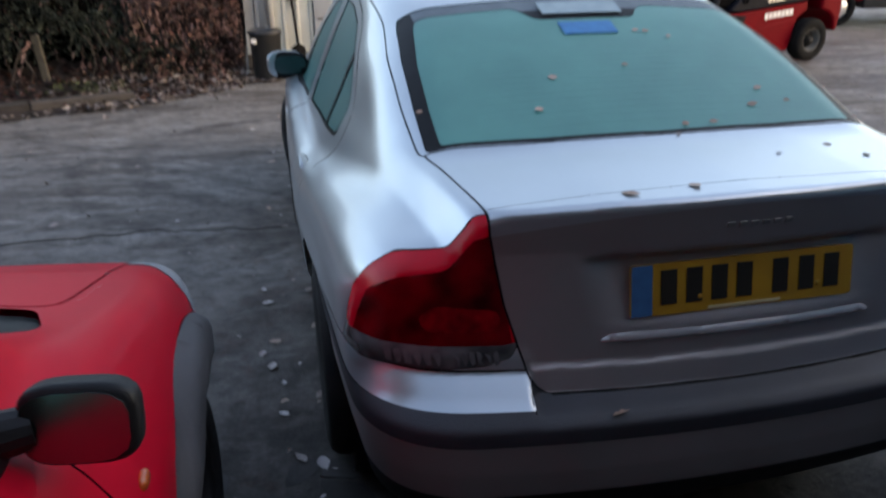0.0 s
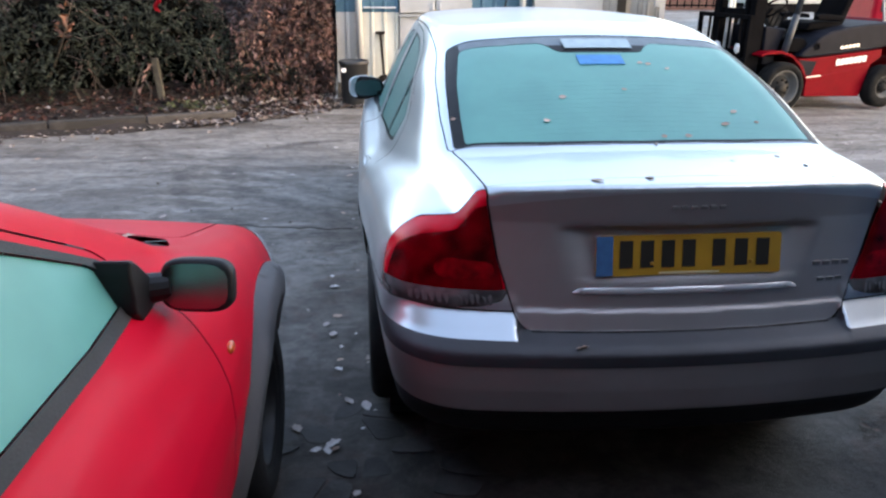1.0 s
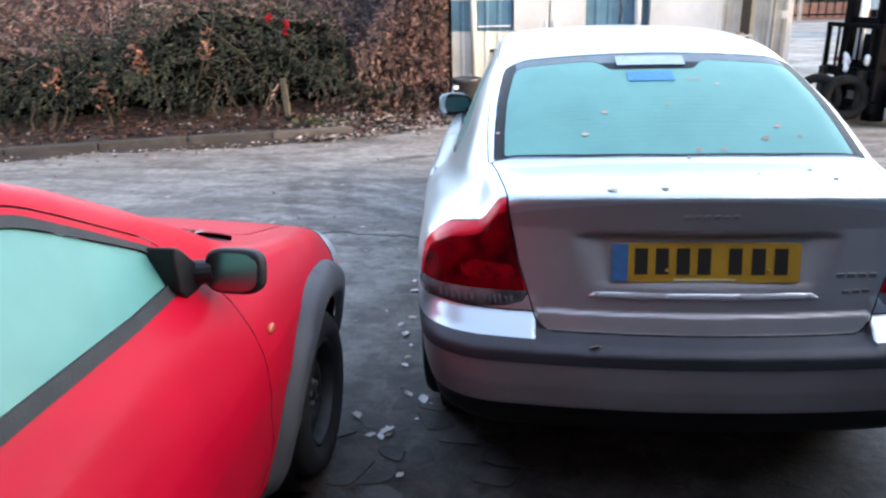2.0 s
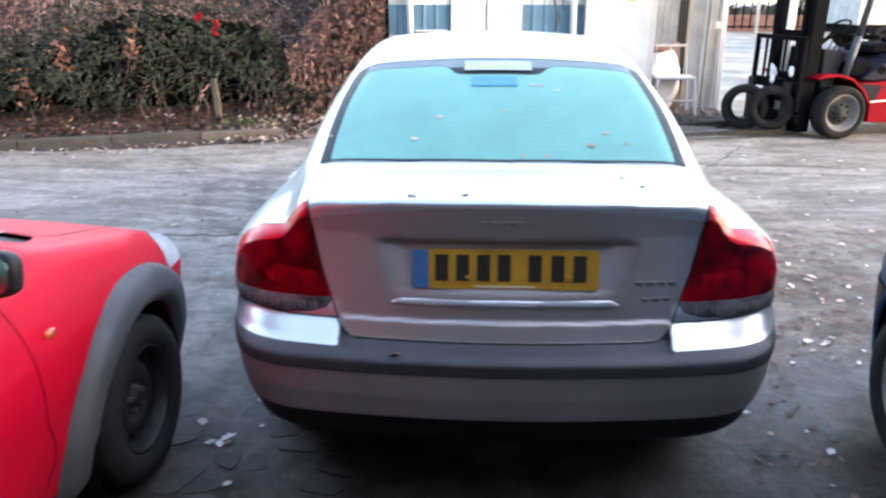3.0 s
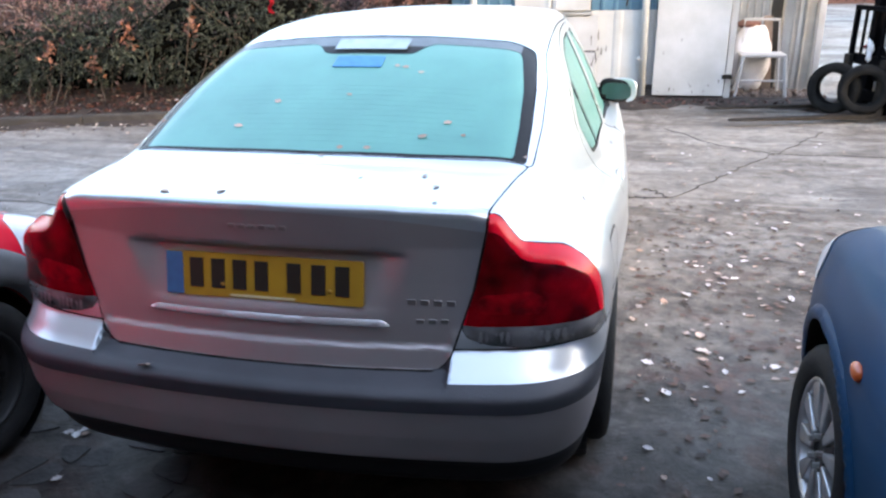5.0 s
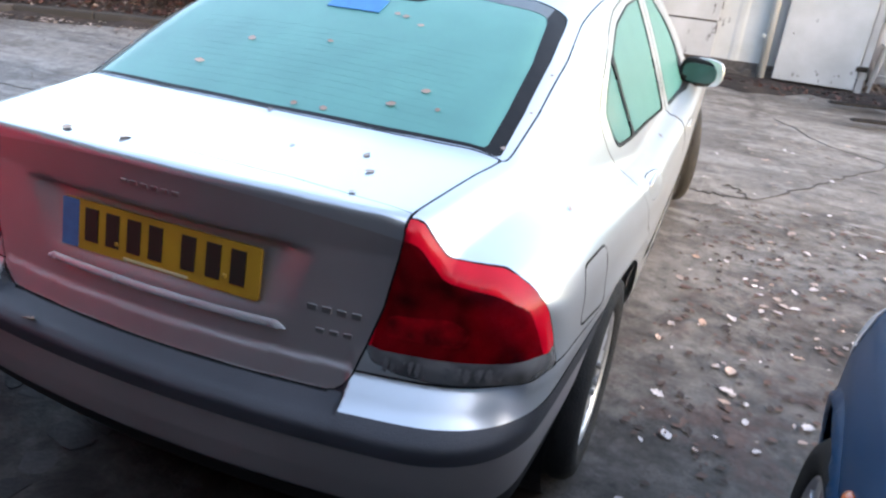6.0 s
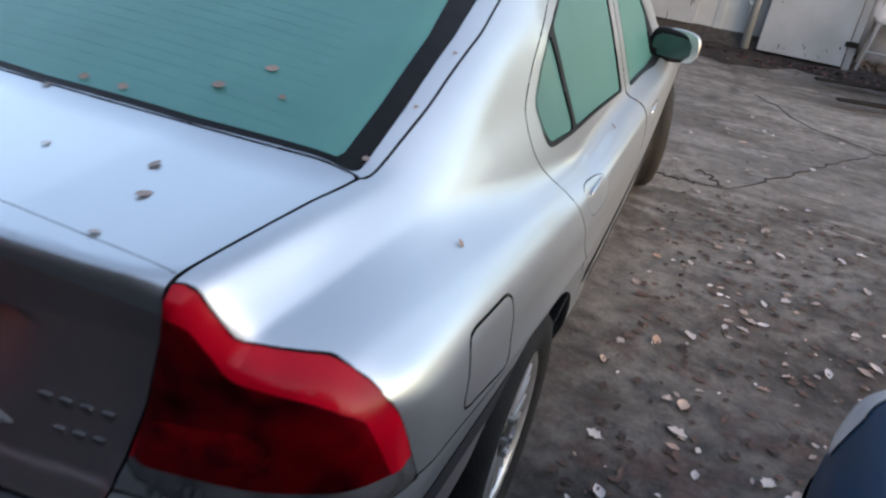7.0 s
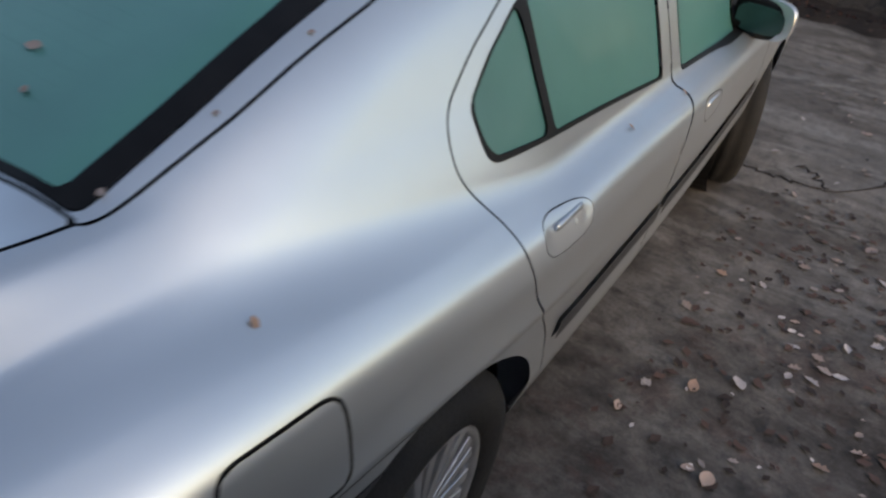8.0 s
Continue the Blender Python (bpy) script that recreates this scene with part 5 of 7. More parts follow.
R_TRIM = filleted([(0.08, 0.945), (0.02, 1.05), (-0.33, 1.235), (-0.55, 1.285), (-0.95, 1.295), (-0.94, 0.968)], 0.03)
R_GLASS = filleted([(0.02, 0.975), (-0.02, 1.055), (-0.34, 1.215), (-0.55, 1.265), (-0.92, 1.275), (-0.91, 1.000)], 0.04)
R_BACK = filleted([(-1.0, 0.945), (-1.0, 1.295), (-1.5, 1.285), (-1.85, 1.23), (-1.98, 1.0), (-1.9, 0.95)], 0.04)
R_SCREEN = filleted(both([(0.0, -0.40), (0.46, -0.42), (0.53, 0.08), (0.47, 0.36), (0.3, 0.45), (0.0, 0.48)]), 0.05)
R_COWL = filleted(both([(0.0, 0.50), (0.3, 0.47), (0.60, 0.42), (0.615, 0.47), (0.57, 0.585), (0.3, 0.66), (0.0, 0.68)]), 0.03)
R_BONNET = filleted(both([(0.0, 0.69), (0.3, 0.67), (0.565, 0.60), (0.605, 0.62), (0.635, 0.90), (0.60, 1.20), (0.4, 1.40), (0.0, 1.45)]), 0.05)
glass, gap, body = panel(body, lambda m: top_of(m, R_SCREEN, 0.9), 0.002)
gaps.append(gap)
skin("windscreen", glass, FROST, red_car, "frosted windscreen glass", -0.003)
cowl, body = split(body, top_of(body, R_COWL, 0.7))
skin("scuttle", cowl, BLACK, red_car, "black scuttle with dead leaves", -0.015)
bonnet, gap, body = panel(body, lambda m: top_of(m, R_BONNET, 0.5), 0.003)
gaps.append(gap)
skin("bonnet", bonnet, RED, red_car, "red bonnet with pale shut line")
for sx in (1, -1):
    bm = bmesh.new()
    pts = [(0.625, 0.64), (0.640, 0.76), (0.645, 0.90), (0.632, 1.06)]
    for (xa, ya), (xb, yb) in zip(pts, pts[1:]):
        za, zb = (float(red_top(y)) - 0.07 * x * x for x, y in ((xa, ya), (xb, yb)))
        rod(bm, (sx * xa, ya, za - 0.004), (sx * xb, yb, zb - 0.004), 0.004, seg=8)
    part("bonnet_edge", bm, MATS["pale_metal"], red_car, "pale line along the edge of the bonnet")
for sx in (1, -1):
    sheet, gap, body = panel(body, lambda m: side_of(m, R_DOOR, sx), 0.0022)
    gaps.append(gap)
    trim, sheet = split(sheet, side_of(sheet, R_TRIM, sx))
    pane, trim = split(trim, side_of(trim, R_GLASS, sx))
    door = skin("door", sheet, RED, red_car, "red car door")
    skin("window_trim", trim, MATS["grey_trim"], door, "dark rubber window trim", 0.003)
    skin("window_pane", pane, FROST, door, "frosted teal door glass", -0.004)
    back, body = split(body, side_of(body, R_BACK, sx))
    skin("rear_side_window", back, FROST, red_car, "frosted rear side glass", -0.003)
    head, body = split(body, np.maximum(outline(body[0][:, [0, 2]] * (sx, 1), rounded([(0.36, 0.60), (0.80, 0.62), (0.80, 0.78), (0.36, 0.74)], 2)), 1.0 - body[0][:, 1]))
    skin("headlamp", head, MATS["frosted_lens"], red_car, "clear headlamp lens", 0.002)
    bm = bmesh.new()
    bmesh.ops.create_uvsphere(bm, u_segments=16, v_segments=8, radius=1, matrix=Matrix.Translation((sx * 0.789, 0.245, 0.745)) @ Matrix.Diagonal((0.010, 0.024, 0.015, 1)))
    part("side_repeater", bm, MATS["amber"], red_car, "amber side repeater lens", True)
    # mirror
    mm = pose(sx * 0.775, 0.085, 0.972, -11, 0, -sx * 6)
    bm = bmesh.new()
    bmesh.ops.create_uvsphere(bm, u_segments=28, v_segments=16, radius=1.0)
    for v in bm.verts:
        c = v.co
        for k in range(3):
            c[k] = math.copysign(abs(c[k]) ** 0.55, c[k])
        c.x, c.y, c.z = c.x * 0.074, c.y * (0.045 if c.y > 0 else 0.018), c.z * 0.055
    bmesh.ops.transform(bm, matrix=mm, verts=bm.verts)
    mir = part("door_mirror", bm, MATS["black_plastic"], red_car, "black plastic door mirror", True)
    bm = bmesh.new()
    prism(bm, rounded([(-0.066, -0.046), (0.066, -0.046), (0.066, 0.046), (-0.066, 0.046)], 2), 1, -0.0205, -0.016, 0, mm)
    part("mirror_glass", bm, MATS["mirror_glass"], mir, "dull mirror glass")
    bm = bmesh.new()
    rod(bm, (sx * 0.63, 0.07, 0.965), (sx * 0.72, 0.09, 0.97), 0.035, 0.028, 14)
    prism(bm, rounded([(-0.02, 0.93), (0.12, 0.93), (0.09, 0.985), (0.0, 1.06), (-0.03, 1.07)], 1), 0, sx * 0.60, sx * 0.688, 0.006)
    part("mirror_foot", bm, MATS["black_plastic"], mir, "black triangular mirror foot")
for flare, cy, cz, sx in flares:
    d = lambda m: np.minimum(0.47 - np.hypot(m[0][:, 1] - cy, m[0][:, 2] - cz), np.hypot(m[0][:, 1] - cy, m[0][:, 2] - cz) - 0.322)
    pillow("wheel_arch", flare, MATS["grey_arch"], red_car, lambda m: -d(m), "faded grey plastic wheel arch", 0.034, 0.04)
for cy, cz in RAX:
    for sx in (1, -1):
        wheel(red_car, sx * 0.705, cy, cz, 0.285, 0.185, 0.18, sx, 12, MATS["black_steel"], "steel", "black steel wheel with worn tyre")
        liner(red_car, sx * 0.76, cy, cz, 0.333, sx)
skin("shut_line", join(*gaps), BLACK, red_car, "dark gaps between the panels", -0.004)
sill, body = split(body, np.maximum(body[0][:, 2] - 0.265, np.abs(body[0][:, 1] + 0.5) - 0.95))
skin("sill_trim", sill, MATS["grey_arch"], red_car, "grey plastic sill trim", 0.004)
skin("body", body, RED, red_car)

# ---- dark blue small car ----
blue_top = curve([-2.4, -0.3, 0.2, 0.55, 0.85, 1.1, 1.28, 1.40, 1.5, 1.6], [0.95, 1.0, 1.01, 1.0, 0.965, 0.92, 0.84, 0.73, 0.60, 0.45], 0.06)
blue_wide = curve([0.15, 0.25, 0.4, 0.6, 0.72, 0.82, 0.92, 0.99, 1.2], [0.72, 0.78, 0.805, 0.82, 0.815, 0.785, 0.72, 0.63, 0.40], 0.04)
blue_roof = curve([-2.4, -2.0, -1.4, -0.7, -0.2, 0.2], [1.1, 1.28, 1.38, 1.40, 1.36, 1.2], 0.1)


def small_car(p):
    x, y, z = np.abs(p[:, 0]), p[:, 1], p[:, 2]
    w = blue_wide(z) - 0.13 * np.clip((y - 0.7) / 0.85, 0, 1) ** 2
    low = smax(x - w, y - (1.60 - 0.30 * x * x), 0.26)
    low = smax(low, -2.1 + 0.15 * x * x - y, 0.3)
    low = smax(low, z - (blue_top(y) - 0.10 * x * x), 0.07)
    low = smax(low, 0.19 - z, 0.06)
    g = 0.69 - 0.38 * (z - 0.95) - 0.15 * np.maximum(z - 0.95, 0) ** 2
    dw = 0.50 - y
    up = smax((z - (0.97 + 0.60 * dw - 0.10 * dw * dw - 0.12 * x * x)) * 0.86, z - (blue_roof(y) - 0.10 * x * x), 0.08)
    up = smax(up, (z - (0.9 + 1.1 * (y + 2.15))) * 0.67, 0.1)
    up = smax(smax(up, x - g, 0.07), 0.7 - z, 0.02)
    return smin(low, up, 0.04)


blue_car = thing("blue_car", "dark blue small rounded car with black arch trim", "car", pose(2.20, 0.0, 0))
body = shell(small_car, (-0.95, -2.25, 0.10), (0.95, 1.7, 1.46), 0.02)
BAX = ((0.86, 0.295), (-1.55, 0.295))
for cy, cz in BAX:
    for sx in (1, -1):
        _, body = split(body, np.maximum(side_of(body, circle(cy, cz, 0.362), sx), 0.48 - np.abs(body[0][:, 0])))
        trim, body = split(body, np.maximum(side_of(body, circle(cy, cz, 0.405), sx), 0.48 - np.abs(body[0][:, 0])))
        pillow("wheel_arch", trim, BLUE, blue_car, lambda m: np.maximum(np.hypot(m[0][:, 1] - cy, m[0][:, 2] - cz) - 0.405, 0.355 - np.hypot(m[0][:, 1] - cy, m[0][:, 2] - cz)), "rolled blue wheel arch lip", 0.014, 0.02)
B_BUMP = body[0][:, 2] - np.interp(body[0][:, 1], [0.9, 1.2, 1.3, 1.6], [0.56, 0.56, 0.55, 0.55])
bumper, body = split(body, np.maximum(B_BUMP, 1.10 - body[0][:, 1]))
skin("bumper", bumper, MATS["black_plastic"], blue_car, "black plastic front bumper", 0.006)
B_SCREEN = filleted(both([(0.0, -0.33), (0.45, -0.35), (0.62, 0.10), (0.62, 0.38), (0.3, 0.50), (0.0, 0.53)]), 0.05)
glass, body = split(body, top_of(body, B_SCREEN, 0.9))
skin("windscreen", glass, FROST, blue_car, "frosted windscreen glass", -0.003)
B_BONNET = filleted(both([(0.0, 0.56), (0.3, 0.54), (0.60, 0.44), (0.62, 0.70), (0.585, 1.0), (0.50, 1.22), (0.3, 1.36), (0.0, 1.42)]), 0.06)
bonnet, gap, body = panel(body, lambda m: top_of(m, B_BONNET, 0.6), 0.002)
skin("bonnet", bonnet, BLUE, blue_car, "dark blue bonnet under frost")
skin("shut_line", gap, BLACK, blue_car, "dark gap round the bonnet", -0.004)
for sx in (1, -1):
    head, body = split(body, np.maximum(outline(body[0][:, [0, 2]] * (sx, 1), rounded([(0.44, 0.64), (0.70, 0.63), (0.80, 0.70), (0.76, 0.80), (0.62, 0.86), (0.46, 0.76)], 2)), 1.13 - body[0][:, 1]))
    skin("headlamp", head, MATS["frosted_lens"], blue_car, "clear rounded headlamp lens", 0.003)
    win, body = split(body, side_of(body, rounded([(0.10, 0.97), (-0.2, 1.17), (-0.5, 1.28), (-1.0, 1.29), (-1.3, 1.22), (-1.5, 1.0), (-0.6, 0.96)], 1), sx))
    skin("window_pane", win, FROST, blue_car, "frosted side glass", -0.003)
    bm = bmesh.new()
    bmesh.ops.create_uvsphere(bm, u_segments=20, v_segments=10, radius=1, matrix=Matrix.Translation((sx * 0.818, 0.58, 0.695)) @ Matrix.Diagonal((0.014, 0.032, 0.022, 1)))
    part("side_repeater", bm, MATS["amber"], blue_car, "orange oval side repeater", True)
for cy, cz in BAX:
    for sx in (1, -1):
        wheel(blue_car, sx * 0.715, cy, cz, 0.295, 0.18, 0.195, sx, 10, MATS["alloy"], "blade", "silver bladed wheel trim")
        liner(blue_car, sx * 0.74, cy, cz, 0.363, sx)
skin("body", body, BLUE, blue_car)

# ---- white clad building ----
FY = 8.70
wall = thing("wall_north", "white clad building wall with faded blue band", "wall", kind="structure")


def ribbed(bm, x0, x1, z0, z1, y, pitch=0.155, high=0.018, seg=None):
    """Ribbed metal sheet facing -y with thickness."""
    n = max(1, round((x1 - x0) / pitch))
    p = (x1 - x0) / n
    xs, ys = [], []
    for k in range(n):
        a = x0 + k * p
        for f, h in ((0.0, 0), (0.70, 0), (0.78, -high), (0.92, -high), (1.0, 0)):
            if xs and abs(xs[-1] - (a + f * p)) < 1e-6:
                continue
            xs.append(a + f * p), ys.append(y + h)
    lo, hi = [bm.verts.new((a, b, z0)) for a, b in zip(xs, ys)], [bm.verts.new((a, b, z1)) for a, b in zip(xs, ys)]
    lob, hib = [bm.verts.new((a, y + 0.03, z0)) for a in xs], [bm.verts.new((a, y + 0.03, z1)) for a in xs]
    for k in range(len(xs) - 1):
        bm.faces.new((lo[k], lo[k + 1], hi[k + 1], hi[k]))
        bm.faces.new((lob[k + 1], lob[k], hib[k], hib[k + 1]))
        bm.faces.new((hi[k], hi[k + 1], hib[k + 1], hib[k]))
        bm.faces.new((lo[k + 1], lo[k], lob[k], lob[k + 1]))
    bm.faces.new((lo[0], hi[0], hib[0], lob[0]))
    bm.faces.new((hi[-1], lo[-1], lob[-1], hib[-1]))
    return bm


for x0, x1, z0, z1, mt, lb in [(-1.34, -1.02, 0.17, 1.07, "clad_white", ""), (-1.02, -0.535, 0.17, 1.07, "clad_cream", "yellowed white cladding"),
                               (-1.34, -0.535, 1.07, 1.455, "clad_blue", "faded blue cladding band"), (-1.34, -1.02, 1.455, 2.75, "clad_white", ""), (-1.02, -0.535, 1.455, 2.75, "clad_cream", "yellowed white cladding"),
                               (0.41, 1.20, 0.18, 1.07, "clad_white", ""), (0.41, 1.20, 1.07, 1.455, "clad_blue", "faded blue cladding band"), (0.41, 1.20, 1.455, 2.75, "clad_white", ""),
                               (1.20, 2.06, 0.10, 2.75, "clad_white", "")]:
    part("cladding", ribbed(bmesh.new(), x0, x1, z0 + 0.002, z1 - 0.002, FY, 0.155 if z0 > 1.0 or x0 < 0 else 0.39, 0.018 if z0 > 1.0 or x0 < 0 else 0.010), MATS[mt], wall, lb)
bm = bmesh.new()
box(bm, 0.36, FY + 1.55, 1.40, 3.40, 3.0, 2.7)
part("building_core", bm, MATS["clad_white"], wall)
bm = bmesh.new()
box(bm, 0.36, FY + 1.4, 2.80, 3.7, 3.5, 0.10, 0.01)
part("roof_edge", bm, MATS["pale_metal"], wall, "grey flat roof edge")
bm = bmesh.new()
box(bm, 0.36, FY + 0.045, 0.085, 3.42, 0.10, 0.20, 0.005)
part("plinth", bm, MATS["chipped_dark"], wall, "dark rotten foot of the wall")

# double cupboard front on the wall
cab = thing("wall_cupboard", "flat white double-door cupboard front on the wall", "cupboard")
for x0, x1 in ((-0.525, -0.075), (-0.055, 0.40)):
    bm = bmesh.new()
    box(bm, (x0 + x1) / 2, FY - 0.035, 1.90, x1 - x0, 0.045, 1.66, 0.006)
    door = part("door", bm, MATS["dirty_white"], cab, "flat white panel door")
    bm = bmesh.new()
    xh = x1 - 0.03 if x0 < -0.2 else x0 + 0.05
    box(bm, xh, FY - 0.066, 1.15, 0.018, 0.02, 0.09, 0.004)
    part("handle", bm, MATS["pale_metal"], door, "small metal catch")
bm = bmesh.new()
box(bm, -0.06, FY - 0.045, 1.035, 0.97, 0.075, 0.03, 0.004)
part("sill", bm, MATS["grey_board"], cab, "grey metal sill")
bm = bmesh.new()
box(bm, -0.01, FY - 0.02, 0.80, 1.03, 0.035, 0.42, 0.004)
part("lower_panel", bm, MATS["dirty_white"], cab, "flat white lower panel")
bm = bmesh.new()
box(bm, -0.01, FY - 0.026, 0.375, 1.03, 0.035, 0.39, 0.004)
part("lower_panel", bm, MATS["dirty_white"], cab, "chipped white panel above the ground")
bm = bmesh.new()
box(bm, 0.0, FY - 0.028, 0.580, 0.98, 0.03, 0.016)
part("gap", bm, MATS["chipped_dark"], cab, "dark gap between the panels")
rc = random.Random(12)
for k in range(22):
    px, pz = (rc.uniform(-0.45, 0.5), rc.uniform(0.2, 0.55)) if k % 2 else (rc.uniform(0.42, 0.62), rc.uniform(0.25, 0.8))
    bm = bmesh.new()
    w2, h2 = rc.uniform(0.004, 0.010), rc.uniform(0.02, 0.07)
    yy = FY - 0.0455 if px < 0.505 else FY - 0.0125
    prism(bm, [(px - w2, pz - h2 * 0.6), (px + w2 * 0.5, pz - h2), (px + w2, pz + h2 * 0.3), (px - w2 * 0.2, pz + h2)], 1, yy, yy + 0.003)
    part("chip", bm, MATS["chipped_dark"], cab, "dark flake of lost paint")

# rail and small shelf on the left panel
rail = thing("wall_rail", "thin white metal rail on the blue cladding", "rail")
bm = bmesh.new()
rod(bm, (-0.99, FY - 0.05, 1.13), (-0.57, FY - 0.05, 1.13), 0.012, seg=8)
part("bar", bm, MATS["pale_metal"], rail)
for xx in (-0.96, -0.60):
    bm = bmesh.new()
    rod(bm, (xx, FY + 0.01, 1.13), (xx, FY - 0.05, 1.13), 0.008, seg=8)
    part("bracket", bm, MATS["pale_metal"], rail)

# downpipes
for xx in (-1.08, 1.03):
    pipe = thing("downpipe", "white plastic downpipe on the building wall", "pipe", group="downpipes")
    bm = bmesh.new()
    rod(bm, (xx + 0.05, FY - 0.075, 0.05), (xx, FY - 0.075, 2.75), 0.042, seg=18)
    part("pipe", bm, MATS["clad_white"], pipe, smooth=True)
    for zz in (0.5, 1.5, 2.4):
        bm = bmesh.new()
        box(bm, xx + 0.03 * (1 - zz / 2.7), FY - 0.055, zz, 0.11, 0.09, 0.04, 0.008)
        part("pipe_clip", bm, MATS["clad_white"], pipe)

# hanging cable
hose = thing("wall_cable", "loose black cable hanging on the wall", "cable")
pts = [Vector(p) for p in ((0.66, FY - 0.04, 2.3), (0.70, FY - 0.05, 1.85), (0.82, FY - 0.06, 1.68), (0.80, FY - 0.05, 1.52), (0.86, FY - 0.05, 1.30), (0.83, FY - 0.04, 1.12))]
bm = bmesh.new()
for a, b in zip(pts, pts[1:]):
    rod(bm, a, b, 0.012, seg=8)
part("strand", bm, MATS["cable"], hose)
bm = bmesh.new()
for a, b in zip(pts[1:4], pts[2:5]):
    rod(bm, a + Vector((0.09, -0.01, 0.1)), b + Vector((0.07, -0.01, 0.08)), 0.008, seg=8)
part("strand", bm, MATS["cable"], hose)

# white door leaning out
door = thing("door_1", "chipped white door with a green notice", "door", kind="structure")
bm = bmesh.new()
box(bm, 1.615, FY - 0.10, 1.10, 0.83, 0.06, 2.06, 0.008)
leaf = part("door_leaf", bm, MATS["dirty_white"], door)
for k in range(14):
    bm = bmesh.new()
    x0, z0 = random.uniform(1.22, 2.0), random.choice((random.uniform(0.09, 0.22), random.uniform(0.1, 1.0)))
    box(bm, x0, FY - 0.1305, z0, random.uniform(0.004, 0.016), 0.002, random.uniform(0.01, 0.04), 0)
    part("chip", bm, MATS["chipped_dark"], leaf)
bm = bmesh.new()
box(bm, 1.65, FY - 0.135, 1.565, 0.40, 0.01, 0.17, 0.002)
notice = part("notice", bm, MATS["white_bar"], leaf, "white notice with green patch")
bm = bmesh.new()
prism(bm, [(1.71, 1.50), (1.84, 1.50), (1.83, 1.60), (1.74, 1.585)], 1, FY - 0.144, FY - 0.1405)
part("green_patch", bm, MATS["sign_green"], notice, "green printed patch")
for k in range(3):
    bm = bmesh.new()
    box(bm, 1.57, FY - 0.142, 1.60 - 0.035 * k, 0.16, 0.003, 0.010)
    part("text_bar", bm, MATS["grey_board"], notice)
bm = bmesh.new()
box(bm, 2.0, FY - 0.15, 1.62, 0.05, 0.05, 0.07, 0.01)
part("latch", bm, MATS["pale_metal"], leaf, "metal latch")
bm = bmesh.new()
box(bm, 2.06, FY - 0.12, 0.30, 0.12, 0.05, 0.05, 0.005)
part("hinge", bm, MATS["rusty_steel"], leaf, "rusty bracket")
bm = bmesh.new()
prism(bm, [(2.05, FY - 0.05), (2.12, FY - 0.05), (2.12, FY + 1.0), (2.05, FY + 1.0)], 2, 0.0, 2.75)
part("jamb", bm, MATS["dirty_white"], door, "white door jamb")

# recess with boards and posts
bay = thing("wall_bay", "grey corrugated boards in an open bay", "wall", kind="structure")
part("board", ribbed(bmesh.new(), 2.12, 2.66, 0.0, 2.7, 9.75, 0.09, 0.02), MATS["grey_board"], bay, "grey corrugated board")
# solid black strip; the darkness of the opening is its colour
bm = bmesh.new()
box(bm, 2.74, 9.85, 1.35, 0.14, 0.1, 2.7, 0)
part("dark_gap", bm, MATS["cable"], bay, "black strip standing for the shaded opening behind the boards")
part("board", ribbed(bmesh.new(), 2.80, 3.20, 0.0, 2.7, 9.55, 0.13, 0.015), MATS["grey_board"], bay, "grey corrugated board")
bm = bmesh.new()
box(bm, 2.98, 9.50, 1.35, 0.03, 0.03, 2.7, 0.004)
part("batten", bm, MATS["clad_white"], bay)
bm = bmesh.new()
prism(bm, [(3.17, 0.02), (3.24, 0.02), (3.21, 2.7), (3.12, 2.7)], 1, 9.35, 9.46, 0.005)
part("post", bm, MATS["dirty_white"], bay, "chipped white post")
bm = bmesh.new()
box(bm, 2.7, 11.2, 1.35, 1.1, 2.6, 2.7)
part("bay_core", bm, MATS["grey_board"], bay)
bm = bmesh.new()
box(bm, 3.10, 9.33, 1.18, 0.10, 0.06, 0.10, 0.015)
part("knob", bm, MATS["dirty_white"], bay)

# chair, sack and rubble in the bay
chair = thing("white_chair", "old white metal chair standing in the bay", "chair")
CX, CY = 2.50, 9.05
bm = bmesh.new()
box(bm, CX, CY, 0.515, 0.52, 0.40, 0.035, 0.012)
part("seat", bm, MATS["dirty_white"], chair)
for dx, dy in ((-0.24, -0.18), (0.24, -0.18), (-0.22, 0.18), (0.22, 0.18)):
    bm = bmesh.new()
    rod(bm, (CX + dx * 1.22, CY + dy * 1.1, 0.0), (CX + dx, CY + dy, 0.51), 0.018, 0.02, 8)
    part("leg", bm, MATS["dirty_white"], chair)
for dx in (-0.22, 0.22):
    bm = bmesh.new()
    rod(bm, (CX + dx, CY + 0.19, 0.51), (CX + dx * 0.92, CY + 0.27, 0.92), 0.010, seg=8)
    part("back_post", bm, MATS["dirty_white"], chair)
bm = bmesh.new()
box(bm, CX, CY + 0.265, 0.915, 0.42, 0.02, 0.03, 0.006)
part("back_rail", bm, MATS["dirty_white"], chair)
bm = bmesh.new()
rod(bm, (CX - 0.28, CY - 0.19, 0.22), (CX + 0.28, CY - 0.19, 0.22), 0.012, seg=8)
part("stretcher", bm, MATS["dirty_white"], chair)
sack = thing("sack", "bulging white woven sack behind the chair", "sack")
bm = bmesh.new()
bmesh.ops.create_icosphere(bm, subdivisions=4, radius=1)
for v in bm.verts:
    c = v.co.copy()
    k = noise.noise(c * 2.1) * 0.12 + noise.noise(c * 6) * 0.04
    v.co = Vector((math.copysign(abs(c.x) ** 0.7, c.x) * 0.24, math.copysign(abs(c.y) ** 0.7, c.y) * 0.2, c.z * 0.42)) * (1 + k)
bmesh.ops.translate(bm, verts=bm.verts, vec=(2.42, 9.42, 0.44))
